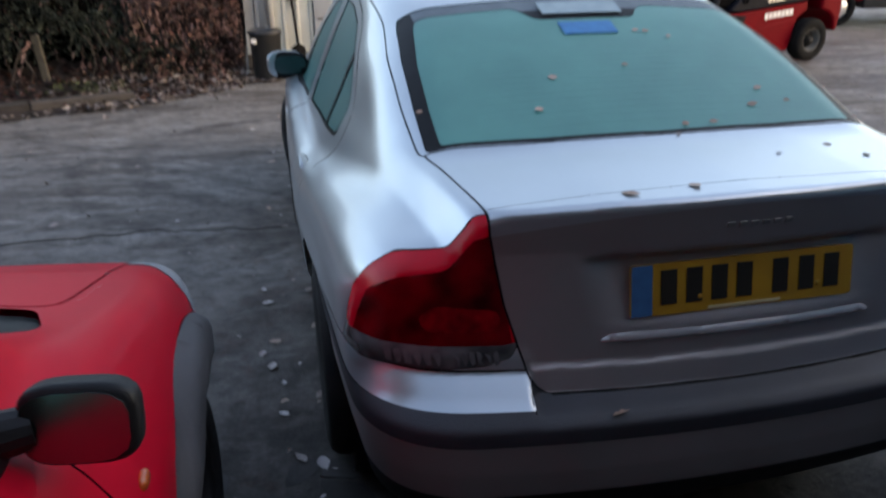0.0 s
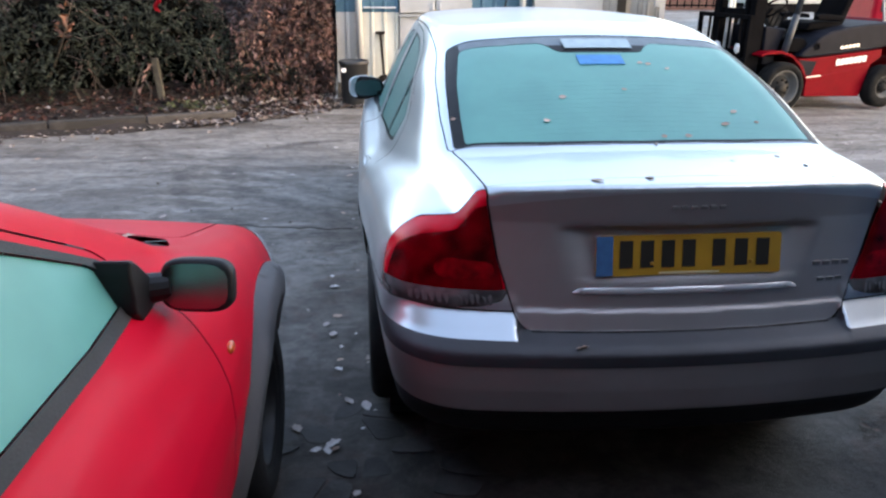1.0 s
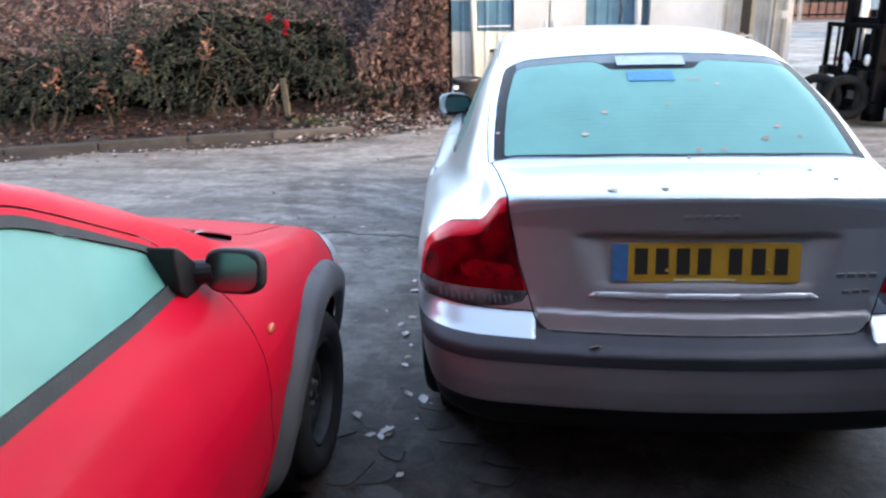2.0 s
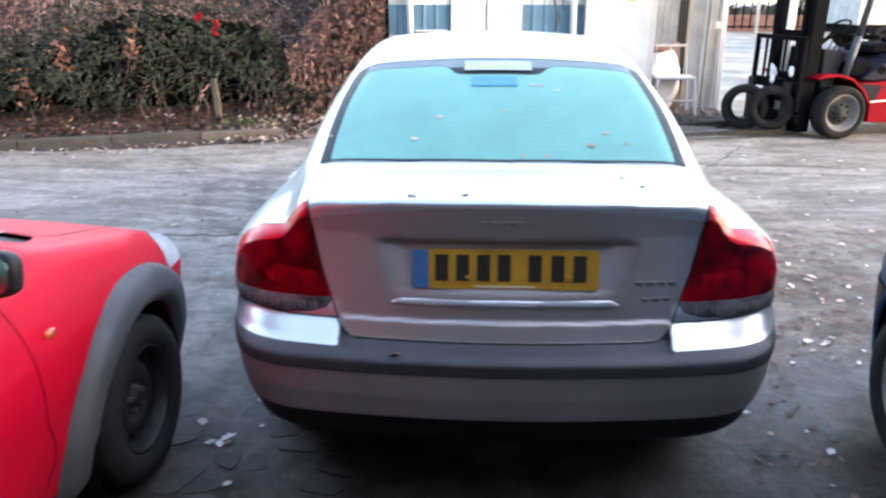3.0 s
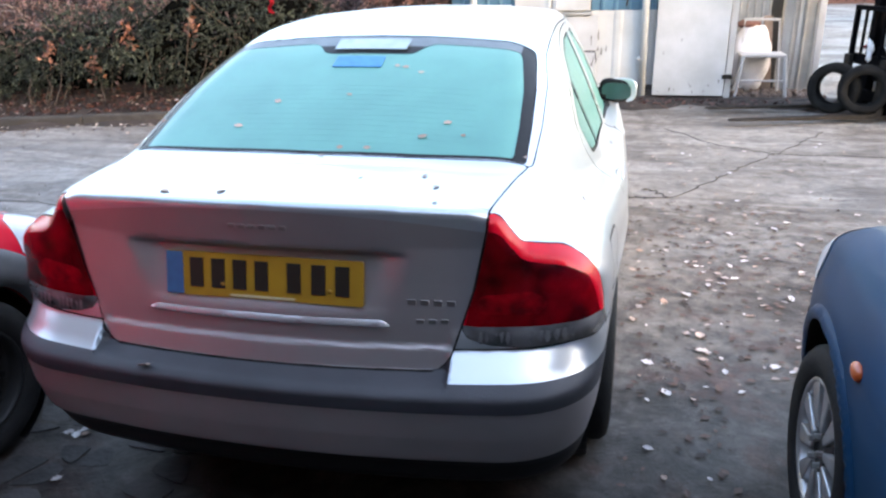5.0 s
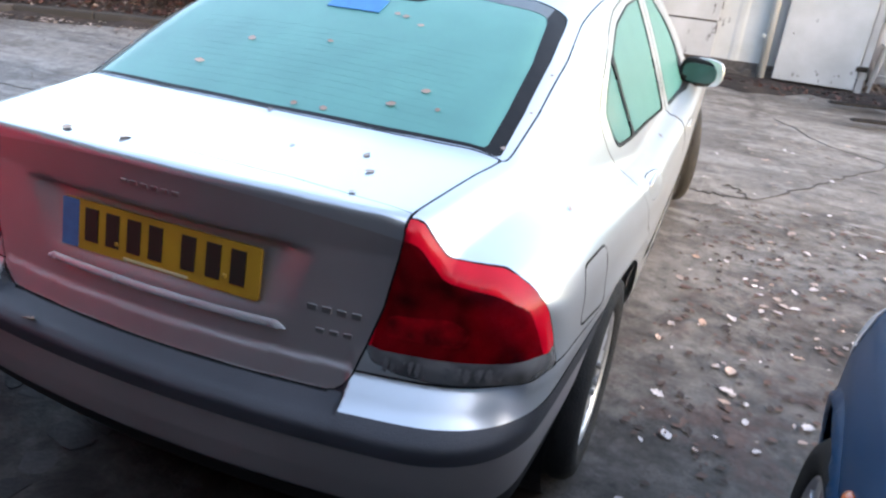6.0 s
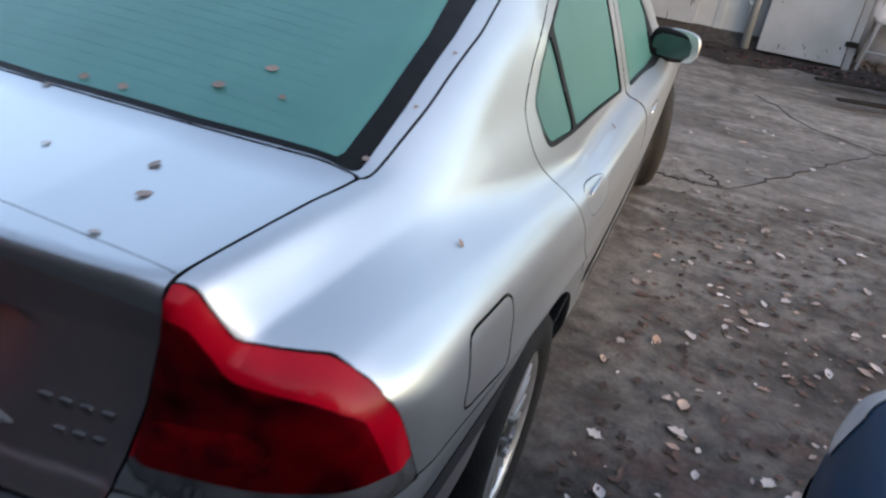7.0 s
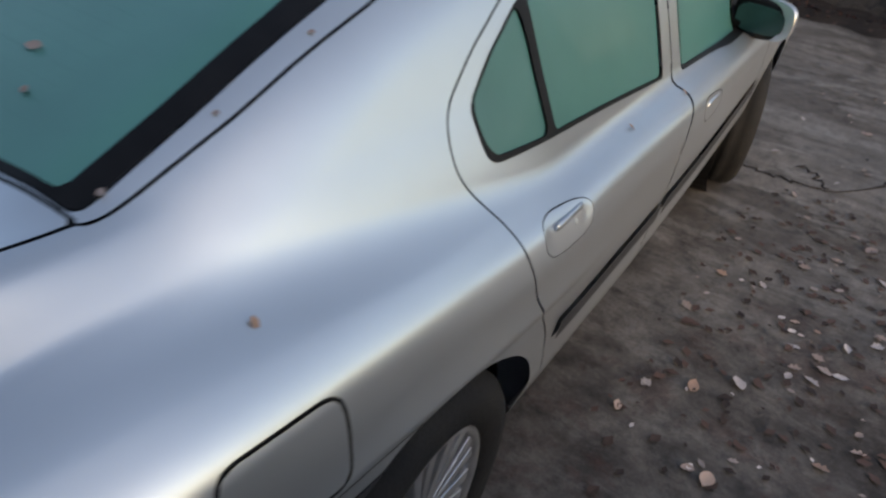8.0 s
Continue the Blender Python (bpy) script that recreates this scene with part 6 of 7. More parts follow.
part("bag", bm, MATS["rag_white"], sack, smooth=True)
bm = bmesh.new()
bmesh.ops.create_icosphere(bm, subdivisions=3, radius=1)
for v in bm.verts:
    v.co = Vector((v.co.x * 0.14, v.co.y * 0.12, v.co.z * 0.06)) * (1 + 0.3 * noise.noise(v.co * 4))
bmesh.ops.translate(bm, verts=bm.verts, vec=(2.36, 9.40, 0.86))
part("contents", bm, MATS["rust_brick"], sack, "brown rubbish on top", True)
plank = thing("leaning_board", "brown board leaning in the bay", "board")
bm = bmesh.new()
prism(bm, [(2.58, 0.03), (2.72, 0.03), (2.64, 0.95), (2.54, 0.95)], 1, 9.44, 9.48, 0.004)
part("board", bm, mat("board_brown", (0.26, 0.19, 0.15), 0.7, 0.0, (0.17, 0.12, 0.095), 6, 0.3, 50), plank)
n = 260
rx, ry = 2.15 + 1.1 * rng.random(n), 8.85 + 0.6 * rng.random(n)
bm = bmesh.new()
for a, b in zip(rx, ry):
    r = rng.uniform(0.012, 0.05)
    q = bmesh.ops.create_icosphere(bm, subdivisions=1, radius=r, matrix=pose(a, b, r * 0.5, *(rng.uniform(0, 90, 3))) @ Matrix.Diagonal((1.4, 1, 0.7, 1)))
tagged(part("rubble", bm, MATS["rubble"]), "brown rubble and scraps by the chair", "rubble", kind="stuff")
n = 500
rx, ry = rng.uniform(-0.9, 3.3, n), FY - 0.14 - np.abs(rng.normal(0, 0.25, n))
leaf_cloud("wall_foot_leaves", np.stack([rx, ry, 0.030 + 0 * rx], 1), 0.04, 0.04, LEAF_BROWN, None, 0.8, 31, 0.6, "brown leaves and dirt along the wall foot", "leaves")

# brown dirt washed up along the wall foot
dx, dv = np.meshgrid(np.linspace(-0.95, 3.4, 90), np.linspace(0, 1, 14), indexing="ij")
reach = 0.62 + 0.16 * np.sin(2.3 * dx) + 0.09 * np.sin(6.1 * dx + 1) + 0.05 * np.sin(15 * dx)
dy = FY + 0.0 - reach * dv
dz = 0.035 * (1 - dv) ** 0.6 + 0.012 * np.sin(17 * dx + 9 * dv) * np.sin(13 * dv) * (1 - dv) + 0.012 - 0.03 * dv ** 6
me = bpy.data.meshes.new("dirt")
ii = np.arange(dx.size).reshape(dx.shape)
me.from_pydata(np.stack([dx, dy, dz], -1).reshape(-1, 3).tolist(), [], np.stack([ii[:-1, 1:], ii[1:, 1:], ii[1:, :-1], ii[:-1, :-1]], -1).reshape(-1, 4).tolist())
tagged(link_mesh("dirt", me, SOIL), "dark brown dirt heaped along the wall foot", "dirt", kind="stuff")
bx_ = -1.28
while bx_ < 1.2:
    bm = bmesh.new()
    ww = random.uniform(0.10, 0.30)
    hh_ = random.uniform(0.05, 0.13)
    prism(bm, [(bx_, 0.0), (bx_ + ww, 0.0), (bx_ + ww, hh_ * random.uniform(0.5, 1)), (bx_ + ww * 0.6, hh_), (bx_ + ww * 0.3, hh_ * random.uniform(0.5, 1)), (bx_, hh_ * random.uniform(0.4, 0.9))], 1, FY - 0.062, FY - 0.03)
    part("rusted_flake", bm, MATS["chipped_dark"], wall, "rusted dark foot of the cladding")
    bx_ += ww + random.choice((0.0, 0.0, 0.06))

# bin and shovel
dustbin = thing("dustbin", "black plastic dustbin beside the building", "bin")
bm = bmesh.new()
prof = [(0.145, 0.0), (0.15, 0.01), (0.172, 0.50), (0.186, 0.505), (0.188, 0.545), (0.176, 0.55), (0.165, 0.48), (0.14, 0.03), (0.001, 0.03)]
lathe(bm, prof, 32, Matrix.Translation((-1.11, 7.98, 0)) @ Matrix.Rotation(-math.pi / 2, 4, "Y"))
part("tub", bm, MATS["bin_black"], dustbin, smooth=True)
bm = bmesh.new()
box(bm, -1.23, 7.80, 0.45, 0.06, 0.012, 0.05, 0.004)
part("label", bm, MATS["white_bar"], dustbin, "torn pale label")
shovel = thing("shovel", "worn shovel leaning on the wall", "shovel")
bm = bmesh.new()
rod(bm, (-0.74, FY - 0.12, 0.28), (-0.78, FY - 0.03, 0.80), 0.016, seg=10)
part("shaft", bm, MATS["rusty_steel"], shovel)
bm = bmesh.new()
rod(bm, (-0.84, FY - 0.03, 0.82), (-0.72, FY - 0.03, 0.82), 0.018, seg=10)
part("grip", bm, MATS["rusty_steel"], shovel)
bm = bmesh.new()
prism(bm, [(-0.83, 0.02), (-0.65, 0.02), (-0.66, 0.27), (-0.72, 0.31), (-0.78, 0.30), (-0.83, 0.26)], 1, FY - 0.16, FY - 0.15, 0.002)
part("blade", bm, MATS["rusty_steel"], shovel)

# ---- forklift ----
FM = pose(3.865, 7.885, 0, 0, 0, 193)
fork = thing("forklift", "red and dark grey forklift truck with hanging tyres", "forklift", FM)


def fpart(name, poly, y0, y1, material, label="", bevel=0.012, parent=fork):
    return part(name, prism(bmesh.new(), poly, 1, y0, y1, bevel), MATS[material], parent, label)


fpart("chassis", [(-0.41, 0.17), (-1.28, 0.14), (-1.34, 0.40), (-1.37, 0.535), (-0.62, 0.418), (-0.40, 0.402)], -0.52, 0.52, "fork_red", "red painted chassis side")
fpart("side_panel", [(-0.37, 0.405), (-0.62, 0.412), (-1.37, 0.528), (-1.52, 0.62), (-1.52, 0.715), (-1.31, 0.692), (-0.41, 0.622), (-0.25, 0.622)], -0.512, 0.512, "fork_red", "recessed red side panel", 0.004)
fpart("dark_panel", [(-0.26, 0.612), (-0.53, 0.588), (-0.47, 0.428), (-0.39, 0.418)], -0.517, 0.517, "fork_grey", "dark grey side step", 0.003)
fpart("trim_strip", [(-0.41, 0.398), (-0.62, 0.412), (-0.62, 0.424), (-0.41, 0.410)], -0.524, 0.524, "pale_metal", "thin pale trim strip", 0)
fpart("front_guard", [(0.32, 0.665), (0.24, 0.690), (0.04, 0.695), (-0.12, 0.650), (-0.27, 0.525), (-0.37, 0.38), (-0.395, 0.38), (-0.30, 0.545), (-0.13, 0.678), (0.04, 0.725), (0.25, 0.718), (0.33, 0.685)], -0.55, 0.55, "fork_red", "thin red front mudguard", 0.005)
fpart("engine_cover", [(-0.26, 0.650), (-0.34, 0.72), (-0.44, 0.79), (-0.54, 0.87), (-0.66, 0.925), (-0.95, 0.985), (-1.28, 1.015), (-1.72, 1.03), (-1.74, 0.76), (-1.50, 0.726), (-1.31, 0.700), (-0.41, 0.630)], -0.50, 0.50, "fork_grey", "dark grey engine cover", 0.025)
for sy in (-0.5, 0.5):
    part("filler_cap", lathe(bmesh.new(), [(0.045, -0.01), (0.045, 0.008), (0.034, 0.012), (0.03, 0.002), (0.002, 0.0)], 20, Matrix.Translation((-0.505, sy, 0.765)) @ Matrix.Rotation(math.copysign(math.pi / 2, sy), 4, "Z")), MATS["fork_dark"], fork, "black filler cap", True)
fpart("counterweight", [(-1.74, 0.62), (-1.76, 1.02), (-1.84, 1.06), (-2.00, 1.02), (-2.08, 0.88), (-2.12, 0.60), (-2.08, 0.34), (-2.02, 0.34), (-1.98, 0.50), (-1.88, 0.58)], -0.54, 0.54, "fork_red", "red rear counterweight", 0.035)
fpart("floor", [(0.18, 0.40), (0.18, 0.56), (-0.50, 0.56), (-0.50, 0.40)], -0.46, 0.46, "fork_dark", "dark cab floor")
fpart("dash", [(0.18, 0.56), (0.20, 0.90), (0.20, 1.0), (-0.08, 0.965), (-0.12, 0.93), (-0.05, 0.86), (0.02, 0.56)], -0.40, 0.40, "fork_grey", "dark blue-grey dash panel", 0.02)
fpart("step_box", [(-0.16, 0.70), (-0.18, 0.83), (-0.22, 0.86), (-0.36, 0.855), (-0.42, 0.80), (-0.40, 0.69)], -0.43, 0.43, "fork_dark", "black floor box", 0.012)
fpart("seat_base", [(-0.52, 0.93), (-0.56, 1.02), (-0.70, 1.04), (-1.06, 1.03), (-1.12, 0.95)], -0.26, 0.26, "fork_dark", "black operator seat", 0.03)
fpart("seat_back", [(-1.02, 0.99), (-1.12, 0.97), (-1.28, 1.40), (-1.18, 1.43)], -0.22, 0.22, "fork_dark", "worn black seat back", 0.03)
for sy in (-0.29, 0.29):
    fpart("arm_rest", [(-0.62, 1.06), (-0.60, 1.11), (-0.72, 1.13), (-1.02, 1.10), (-1.04, 1.05)], sy - 0.035, sy + 0.035, "fork_dark", "black arm rest", 0.015)
bm = bmesh.new()
rod(bm, (0.05, 0.02, 0.95), (-0.18, 0.02, 1.18), 0.022, seg=10)
part("steering_column", bm, MATS["fork_dark"], fork)
bm = bmesh.new()
lathe(bm, [(0.165, -0.014), (0.18, 0.0), (0.165, 0.014), (0.15, 0.0), (0.165, -0.014)], 32, Matrix.Translation((-0.19, 0.02, 1.19)) @ Matrix.Rotation(radians(130), 4, "Y"))
part("steering_wheel", bm, MATS["fork_dark"], fork, "black steering wheel", True)
for k in range(3):
    bm = bmesh.new()
    rod(bm, (0.06 - 0.03 * k, 0.26 + 0.05 * k, 0.95), (-0.02 - 0.03 * k, 0.27 + 0.05 * k, 1.16), 0.009, seg=8)
    part("lever", bm, MATS["fork_dark"], fork)
for sy in (-0.47, 0.47):
    # front post in lighter blue-grey than the rear one: its lit look is coloured in
    bm = bmesh.new()
    rod(bm, (-0.05, sy, 0.66), (-0.17, sy * 0.96, 1.13), 0.040, seg=12)
    rod(bm, (-0.17, sy * 0.96, 1.13), (-0.36, sy * 0.94, 2.12), 0.036, seg=12)
    part("guard_post", bm, MATS["fork_blue"], fork, "dark overhead guard post", True)
    bm = bmesh.new()
    rod(bm, (-1.70, sy, 1.02), (-1.46, sy * 0.95, 2.10), 0.04, seg=12)
    part("guard_post", bm, MATS["fork_dark"], fork, "dark overhead guard post", True)
    bm = bmesh.new()
    rod(bm, (-1.56, sy * 0.9, 1.04), (-1.40, sy * 0.86, 1.62), 0.016, seg=8)
    part("gas_pipe", bm, MATS["pale_metal"], fork, "pale metal pipe")
    fpart("guard_side", [(-0.30, 2.08), (-0.30, 2.15), (-1.50, 2.14), (-1.50, 2.07)], sy * 0.94 - 0.04, sy * 0.94 + 0.04, "fork_dark", "", 0.01)
for k in range(7):
    fpart("roof_bar", [(-0.36 - 0.18 * k, 2.09), (-0.36 - 0.18 * k, 2.13), (-0.41 - 0.18 * k, 2.13), (-0.41 - 0.18 * k, 2.09)], -0.42, 0.42, "fork_dark", "", 0.004)
for sy in (-0.33, 0.33):
    fpart("mast_rail", [(0.23, 0.05), (0.39, 0.05), (0.35, 2.25), (0.19, 2.25)], sy - 0.05, sy + 0.05, "fork_dark", "black mast rail", 0.008)
    fpart("inner_rail", [(0.29, 0.05), (0.41, 0.05), (0.39, 2.15), (0.27, 2.15)], sy * 0.72 - 0.03, sy * 0.72 + 0.03, "fork_dark", "black inner mast rail", 0.006)
for sy in (-0.15, -0.08, 0.14):
    bm = bmesh.new()
    rod(bm, (0.33, sy, 0.2), (0.31, sy, 2.0), 0.022, seg=12)
    part("lift_chain", bm, MATS["pale_metal"], fork, "pale lift ram and chain", True)
for zz in (0.35, 0.62, 1.1, 1.7):
    fpart("cross_member", [(0.23, zz), (0.35, zz), (0.35, zz + 0.09), (0.23, zz + 0.09)], -0.36, 0.36, "fork_dark", "", 0.005)
for zz in (0.16, 0.52):
    fpart("carriage_bar", [(0.42, zz), (0.48, zz), (0.48, zz + 0.11), (0.42, zz + 0.11)], -0.50, 0.46, "fork_dark", "", 0.006)
for sy in (-0.50, 0.43):
    fpart("backrest_post", [(0.45, 0.30), (0.50, 0.30), (0.50, 1.12), (0.45, 1.12)], sy, sy + 0.045, "fork_dark", "black load backrest", 0.005)
fpart("backrest_top", [(0.45, 1.08), (0.50, 1.08), (0.50, 1.13), (0.45, 1.13)], -0.50, 0.475, "fork_dark", "black load backrest", 0.005)
for sy in (-0.30, -0.12, 0.08, 0.28):
    fpart("backrest_bar", [(0.46, 0.60), (0.49, 0.60), (0.49, 1.09), (0.46, 1.09)], sy, sy + 0.02, "fork_dark", "", 0.003)
for sy in (-0.42, 0.30):
    fpart("fork_arm", [(0.50, 0.62), (0.55, 0.62), (0.56, 0.10), (0.62, 0.085), (2.02, 0.055), (2.05, 0.04), (0.58, 0.035), (0.50, 0.06)], sy - 0.055, sy + 0.055, "rusty_steel", "dark worn steel fork arm", 0.006)
for sy, s in ((0.53, 1), (-0.53, -1)):
    for ax_, r, rw, rim in ((0.0, 0.300, 0.22, 0.205), (-1.58, 0.262, 0.19, 0.135)):
        m4 = Matrix.Translation((ax_, sy, r)) @ Matrix.Rotation(s * math.pi / 2, 4, "Z")
        w = part("wheel", lathe(bmesh.new(), [(rim * 0.97, -rw * 0.3), (rim * 0.95, 0.0), (0.002, 0.0)], 40, m4), MATS["fork_rim"], fork, "dusty forklift wheel", True)
        part("tyre", lathe(bmesh.new(), tyre_profile(r, rw, rim), 48, m4), MATS["worn_tyre"], w, "dusty solid tyre", True)
        part("rim", lathe(bmesh.new(), [(rim, rw * 0.36), (rim * 1.04, rw * 0.42), (rim * 0.95, rw * 0.38), (rim * 0.86, rw * 0.12), (rim * 0.70, rw * 0.07)], 40, m4), MATS["fork_rim"], w, "pale dusty rim", True)
        part("disc", lathe(bmesh.new(), [(rim * 0.70, rw * 0.07), (rim * 0.60, rw * 0.10), (rim * 0.55, rw * 0.2), (rim * 0.30, rw * 0.22), (rim * 0.28, rw * 0.34), (0.002, rw * 0.36)], 40, m4), MATS["disc_grey"], w, "dark dirty wheel disc", True)
        for k in range(8):
            a = k * math.pi / 4
            bm = bmesh.new()
            bmesh.ops.create_cone(bm, cap_ends=True, segments=6, radius1=0.014, radius2=0.012, depth=0.02,
                                  matrix=m4 @ Matrix.Translation((rw * 0.22, rim * 0.45 * math.cos(a), rim * 0.45 * math.sin(a))) @ Matrix.Rotation(math.pi / 2, 4, "Y"))
            part("wheel_nut", bm, MATS["fork_dark"], w)
# plain bars for the lettering
for y0 in (0.5225, -0.5255):
    for k in range(7):
        x, z = -0.83 - 0.067 * k, 0.532 + 0.006 * k
        fpart("name_bar", [(x, z), (x - 0.054, z + 0.005), (x - 0.054, z + 0.077), (x, z + 0.072)], y0 - 0.008 * math.copysign(1, y0), y0 - 0.008 * math.copysign(1, y0) + 0.003, "white_bar", "", 0)
    for k in range(5):
        x, z = -0.87 - 0.06 * k, 0.725 + 0.006 * k
        fpart("model_bar", [(x, z), (x - 0.045, z + 0.004), (x - 0.045, z + 0.040), (x, z + 0.036)], 0.4985 if y0 > 0 else -0.5015, 0.5015 if y0 > 0 else -0.4985, "pale_metal", "", 0)

# tyres and rags hung on the mast
for lx, ly, lz, r, tw, rx_, rz_ in ((0.86, 0.02, 0.315, 0.265, 0.15, 10, 42), (0.66, 0.24, 0.33, 0.25, 0.20, 5, 64)):
    m4 = FM @ pose(lx, ly, lz, rx_, 0, rz_)
    t = thing("loose_tyre", "worn black tyre hung on the forklift mast", "tyre", group="hung tyres")
    rim = r * 0.62
    part("casing", lathe(bmesh.new(), tyre_profile(r, tw, rim) + [(rim + 0.004, tw * 0.30), (r - 0.03, tw * 0.40), (r - 0.02, 0.0), (r - 0.03, -tw * 0.40), (rim + 0.004, -tw * 0.30), (rim, -tw * 0.36)], 44, m4), MATS["worn_tyre"], t, smooth=True)
for lx, ly, lz, s in ((0.57, 0.06, 0.72, 0.060), (0.57, 0.40, 0.75, 0.042), (0.60, 0.10, 0.64, 0.042), (0.57, 0.02, 0.77, 0.034)):
    bm = bmesh.new()
    bmesh.ops.create_icosphere(bm, subdivisions=3, radius=1)
    for v in bm.verts:
        k = 1 + 1.1 * noise.noise(v.co * 2.8 + Vector((lx * 9, ly * 7, 0)))
        v.co = Vector((v.co.x * 0.35, v.co.y * 0.8, v.co.z)) * s * k
    bmesh.ops.transform(bm, matrix=FM @ Matrix.Translation((lx, ly, lz)), verts=bm.verts)
    tagged(part("white_rag", bm, MATS["rag_white"], None, "", True), "knotted white rag tied to the mast", "rag", "tied rags")

# ---- red van beyond the forklift ----
van = thing("red_van", "red van with dark windows parked in the yard", "van", pose(7.35, 10.9, 0, 0, 0, -12))


def vpart(name, poly, y0, y1, material, label="", bevel=0.03):
    return part(name, prism(bmesh.new(), poly, 1, y0, y1, bevel), MATS[material], van, label)


vpart("body", [(0.0, 0.55), (0.02, 1.55), (0.15, 1.78), (0.6, 1.86), (2.6, 1.86), (3.2, 1.35), (3.9, 1.15), (4.15, 0.95), (4.2, 0.45), (3.7, 0.42), (0.1, 0.42)], 0.0, 1.75, "van_red", "red van body", 0.06)
vpart("lower_trim", [(-0.04, 0.30), (-0.04, 0.68), (0.55, 0.68), (0.62, 0.30)], -0.015, 1.76, "black_plastic", "black plastic corner bumper")
vpart("lower_trim", [(1.35, 0.30), (1.35, 0.46), (3.2, 0.46), (3.2, 0.30)], -0.015, 1.76, "black_plastic", "black sill trim")
for poly in ([(0.12, 1.02), (0.14, 1.42), (0.22, 1.50), (0.46, 1.50), (0.42, 1.02)], [(0.60, 1.0), (0.64, 1.46), (0.72, 1.52), (1.0, 1.52), (1.0, 1.0)], [(1.45, 0.98), (1.45, 1.52), (2.1, 1.52), (2.1, 0.98)], [(2.2, 0.98), (2.2, 1.52), (2.6, 1.50), (3.0, 1.15), (3.0, 0.98)]):
    vpart("window_pane", poly, -0.008, 0.02, "dark_glass", "dark tinted side glass", 0.006)
for cx in (0.95, 3.45):
    for sy, s in ((0.10, 1), (1.65, -1)):
        m4 = Matrix.Translation((cx, sy, 0.31)) @ Matrix.Rotation(-s * math.pi / 2, 4, "Z")
        w = part("wheel", lathe(bmesh.new(), [(0.19, 0.05), (0.17, 0.07), (0.06, 0.08), (0.002, 0.085)], 32, m4), MATS["alloy"], van, "pale van wheel", True)
        part("tyre", lathe(bmesh.new(), tyre_profile(0.31, 0.19, 0.19), 40, m4), MATS["worn_tyre"], w, "", True)

# ---- far side of the yard ----
fence = thing("railing_fence", "dark metal railing fence across the far yard", "fence")
FPY = 33.0
for k in range(44):
    bm = bmesh.new()
    xx = 8.0 + 0.34 * k
    box(bm, xx, FPY, 0.95, 0.05, 0.05, 1.6)
    part("bar", bm, MATS["fork_dark"], fence)
for zz in (0.25, 1.65):
    bm = bmesh.new()
    box(bm, 15.3, FPY, zz, 15.2, 0.06, 0.07)
    part("rail", bm, MATS["fork_dark"], fence)
for k in range(5):
    bm = bmesh.new()
    box(bm, 8.0 + 3.65 * k, FPY - 0.08, 1.0, 0.14, 0.14, 2.0)
    part("post", bm, MATS["concrete"], fence, "pale concrete post")
dwarf = thing("low_wall", "long brown brick wall behind the far fence", "wall", kind="structure")
bm = bmesh.new()
box(bm, 12, 34.2, 0.35, 34, 0.3, 0.7)
part("brickwork", bm, MATS["rust_brick"], dwarf)
truck = thing("white_truck", "white box truck parked far across the yard", "truck", pose(10.6, 21.5, 0, 0, 0, 8))
for nm, poly, mt in (("cargo_box", [(0.0, 0.75), (0.0, 2.9), (3.4, 2.9), (3.4, 0.75)], "grey_board"), ("cab", [(3.45, 0.6), (3.45, 2.2), (4.3, 2.2), (4.9, 1.4), (5.0, 0.6)], "clad_white"), ("chassis", [(0.1, 0.5), (0.1, 0.74), (4.6, 0.74), (4.6, 0.5)], "fork_dark")):
    part(nm, prism(bmesh.new(), poly, 1, 0.0, 2.0, 0.02), MATS[mt], truck)
for cx in (0.9, 4.1):
    for sy, s in ((0.1, 1), (1.9, -1)):
        m4 = Matrix.Translation((cx, sy, 0.38)) @ Matrix.Rotation(-s * math.pi / 2, 4, "Z")
        part("wheel", lathe(bmesh.new(), tyre_profile(0.38, 0.22, 0.2) + [(0.05, 0.06), (0.002, 0.06)], 28, m4), MATS["worn_tyre"], truck, "", True)

# woods round the yard, mostly unseen: added for reflections, cut low for horizon light
n = 52000
an = rng.uniform(0, 2 * math.pi, n)
rad = 40 + 3.5 * rng.random(n) + 1.5 * np.sin(9 * an)
hh = rng.random(n) ** 0.8 * np.where(np.cos(an - 0.45) > 0.35, 0.18, 1.0) * (5.5 + 1.8 * np.sin(13 * an) + 1.1 * np.sin(29 * an + 1))
leaf_cloud("far_woods", np.stack([rad * np.cos(an), 2 + rad * np.sin(an), hh], 1), 0.45, 0.6, mat("far_leaf", (0.085, 0.068, 0.045), 0.8, 0.0, (0.025, 0.024, 0.018), 0.6, per_island=True), None, 0.0, 41, 0.7, "dark woods added round the yard, mostly out of view", "woods")
bm = bmesh.new()
seg = 90
lo = [bm.verts.new((44.5 * math.cos(2 * math.pi * k / seg), 2 + 44.5 * math.sin(2 * math.pi * k / seg), -0.1)) for k in range(seg)]
hi = [bm.verts.new((45.5 * math.cos(2 * math.pi * k / seg), 2 + 45.5 * math.sin(2 * math.pi * k / seg), (4.6 + 1.2 * math.sin(k * 1.3) + 0.8 * math.sin(k * 2.9)) * (0.18 if math.cos(2 * math.pi * k / seg - 0.45) > 0.35 else 1))) for k in range(seg)]
for k in range(seg):
    bm.faces.new((lo[k], lo[(k + 1) % seg], hi[(k + 1) % seg], hi[k]))
tagged(part("backdrop_woods", bm, mat("wood_shade", (0.045, 0.038, 0.028), 0.95, 0.0, (0.02, 0.018, 0.014), 0.4)), "dark backdrop ring added behind the woods", "woods", kind="structure")
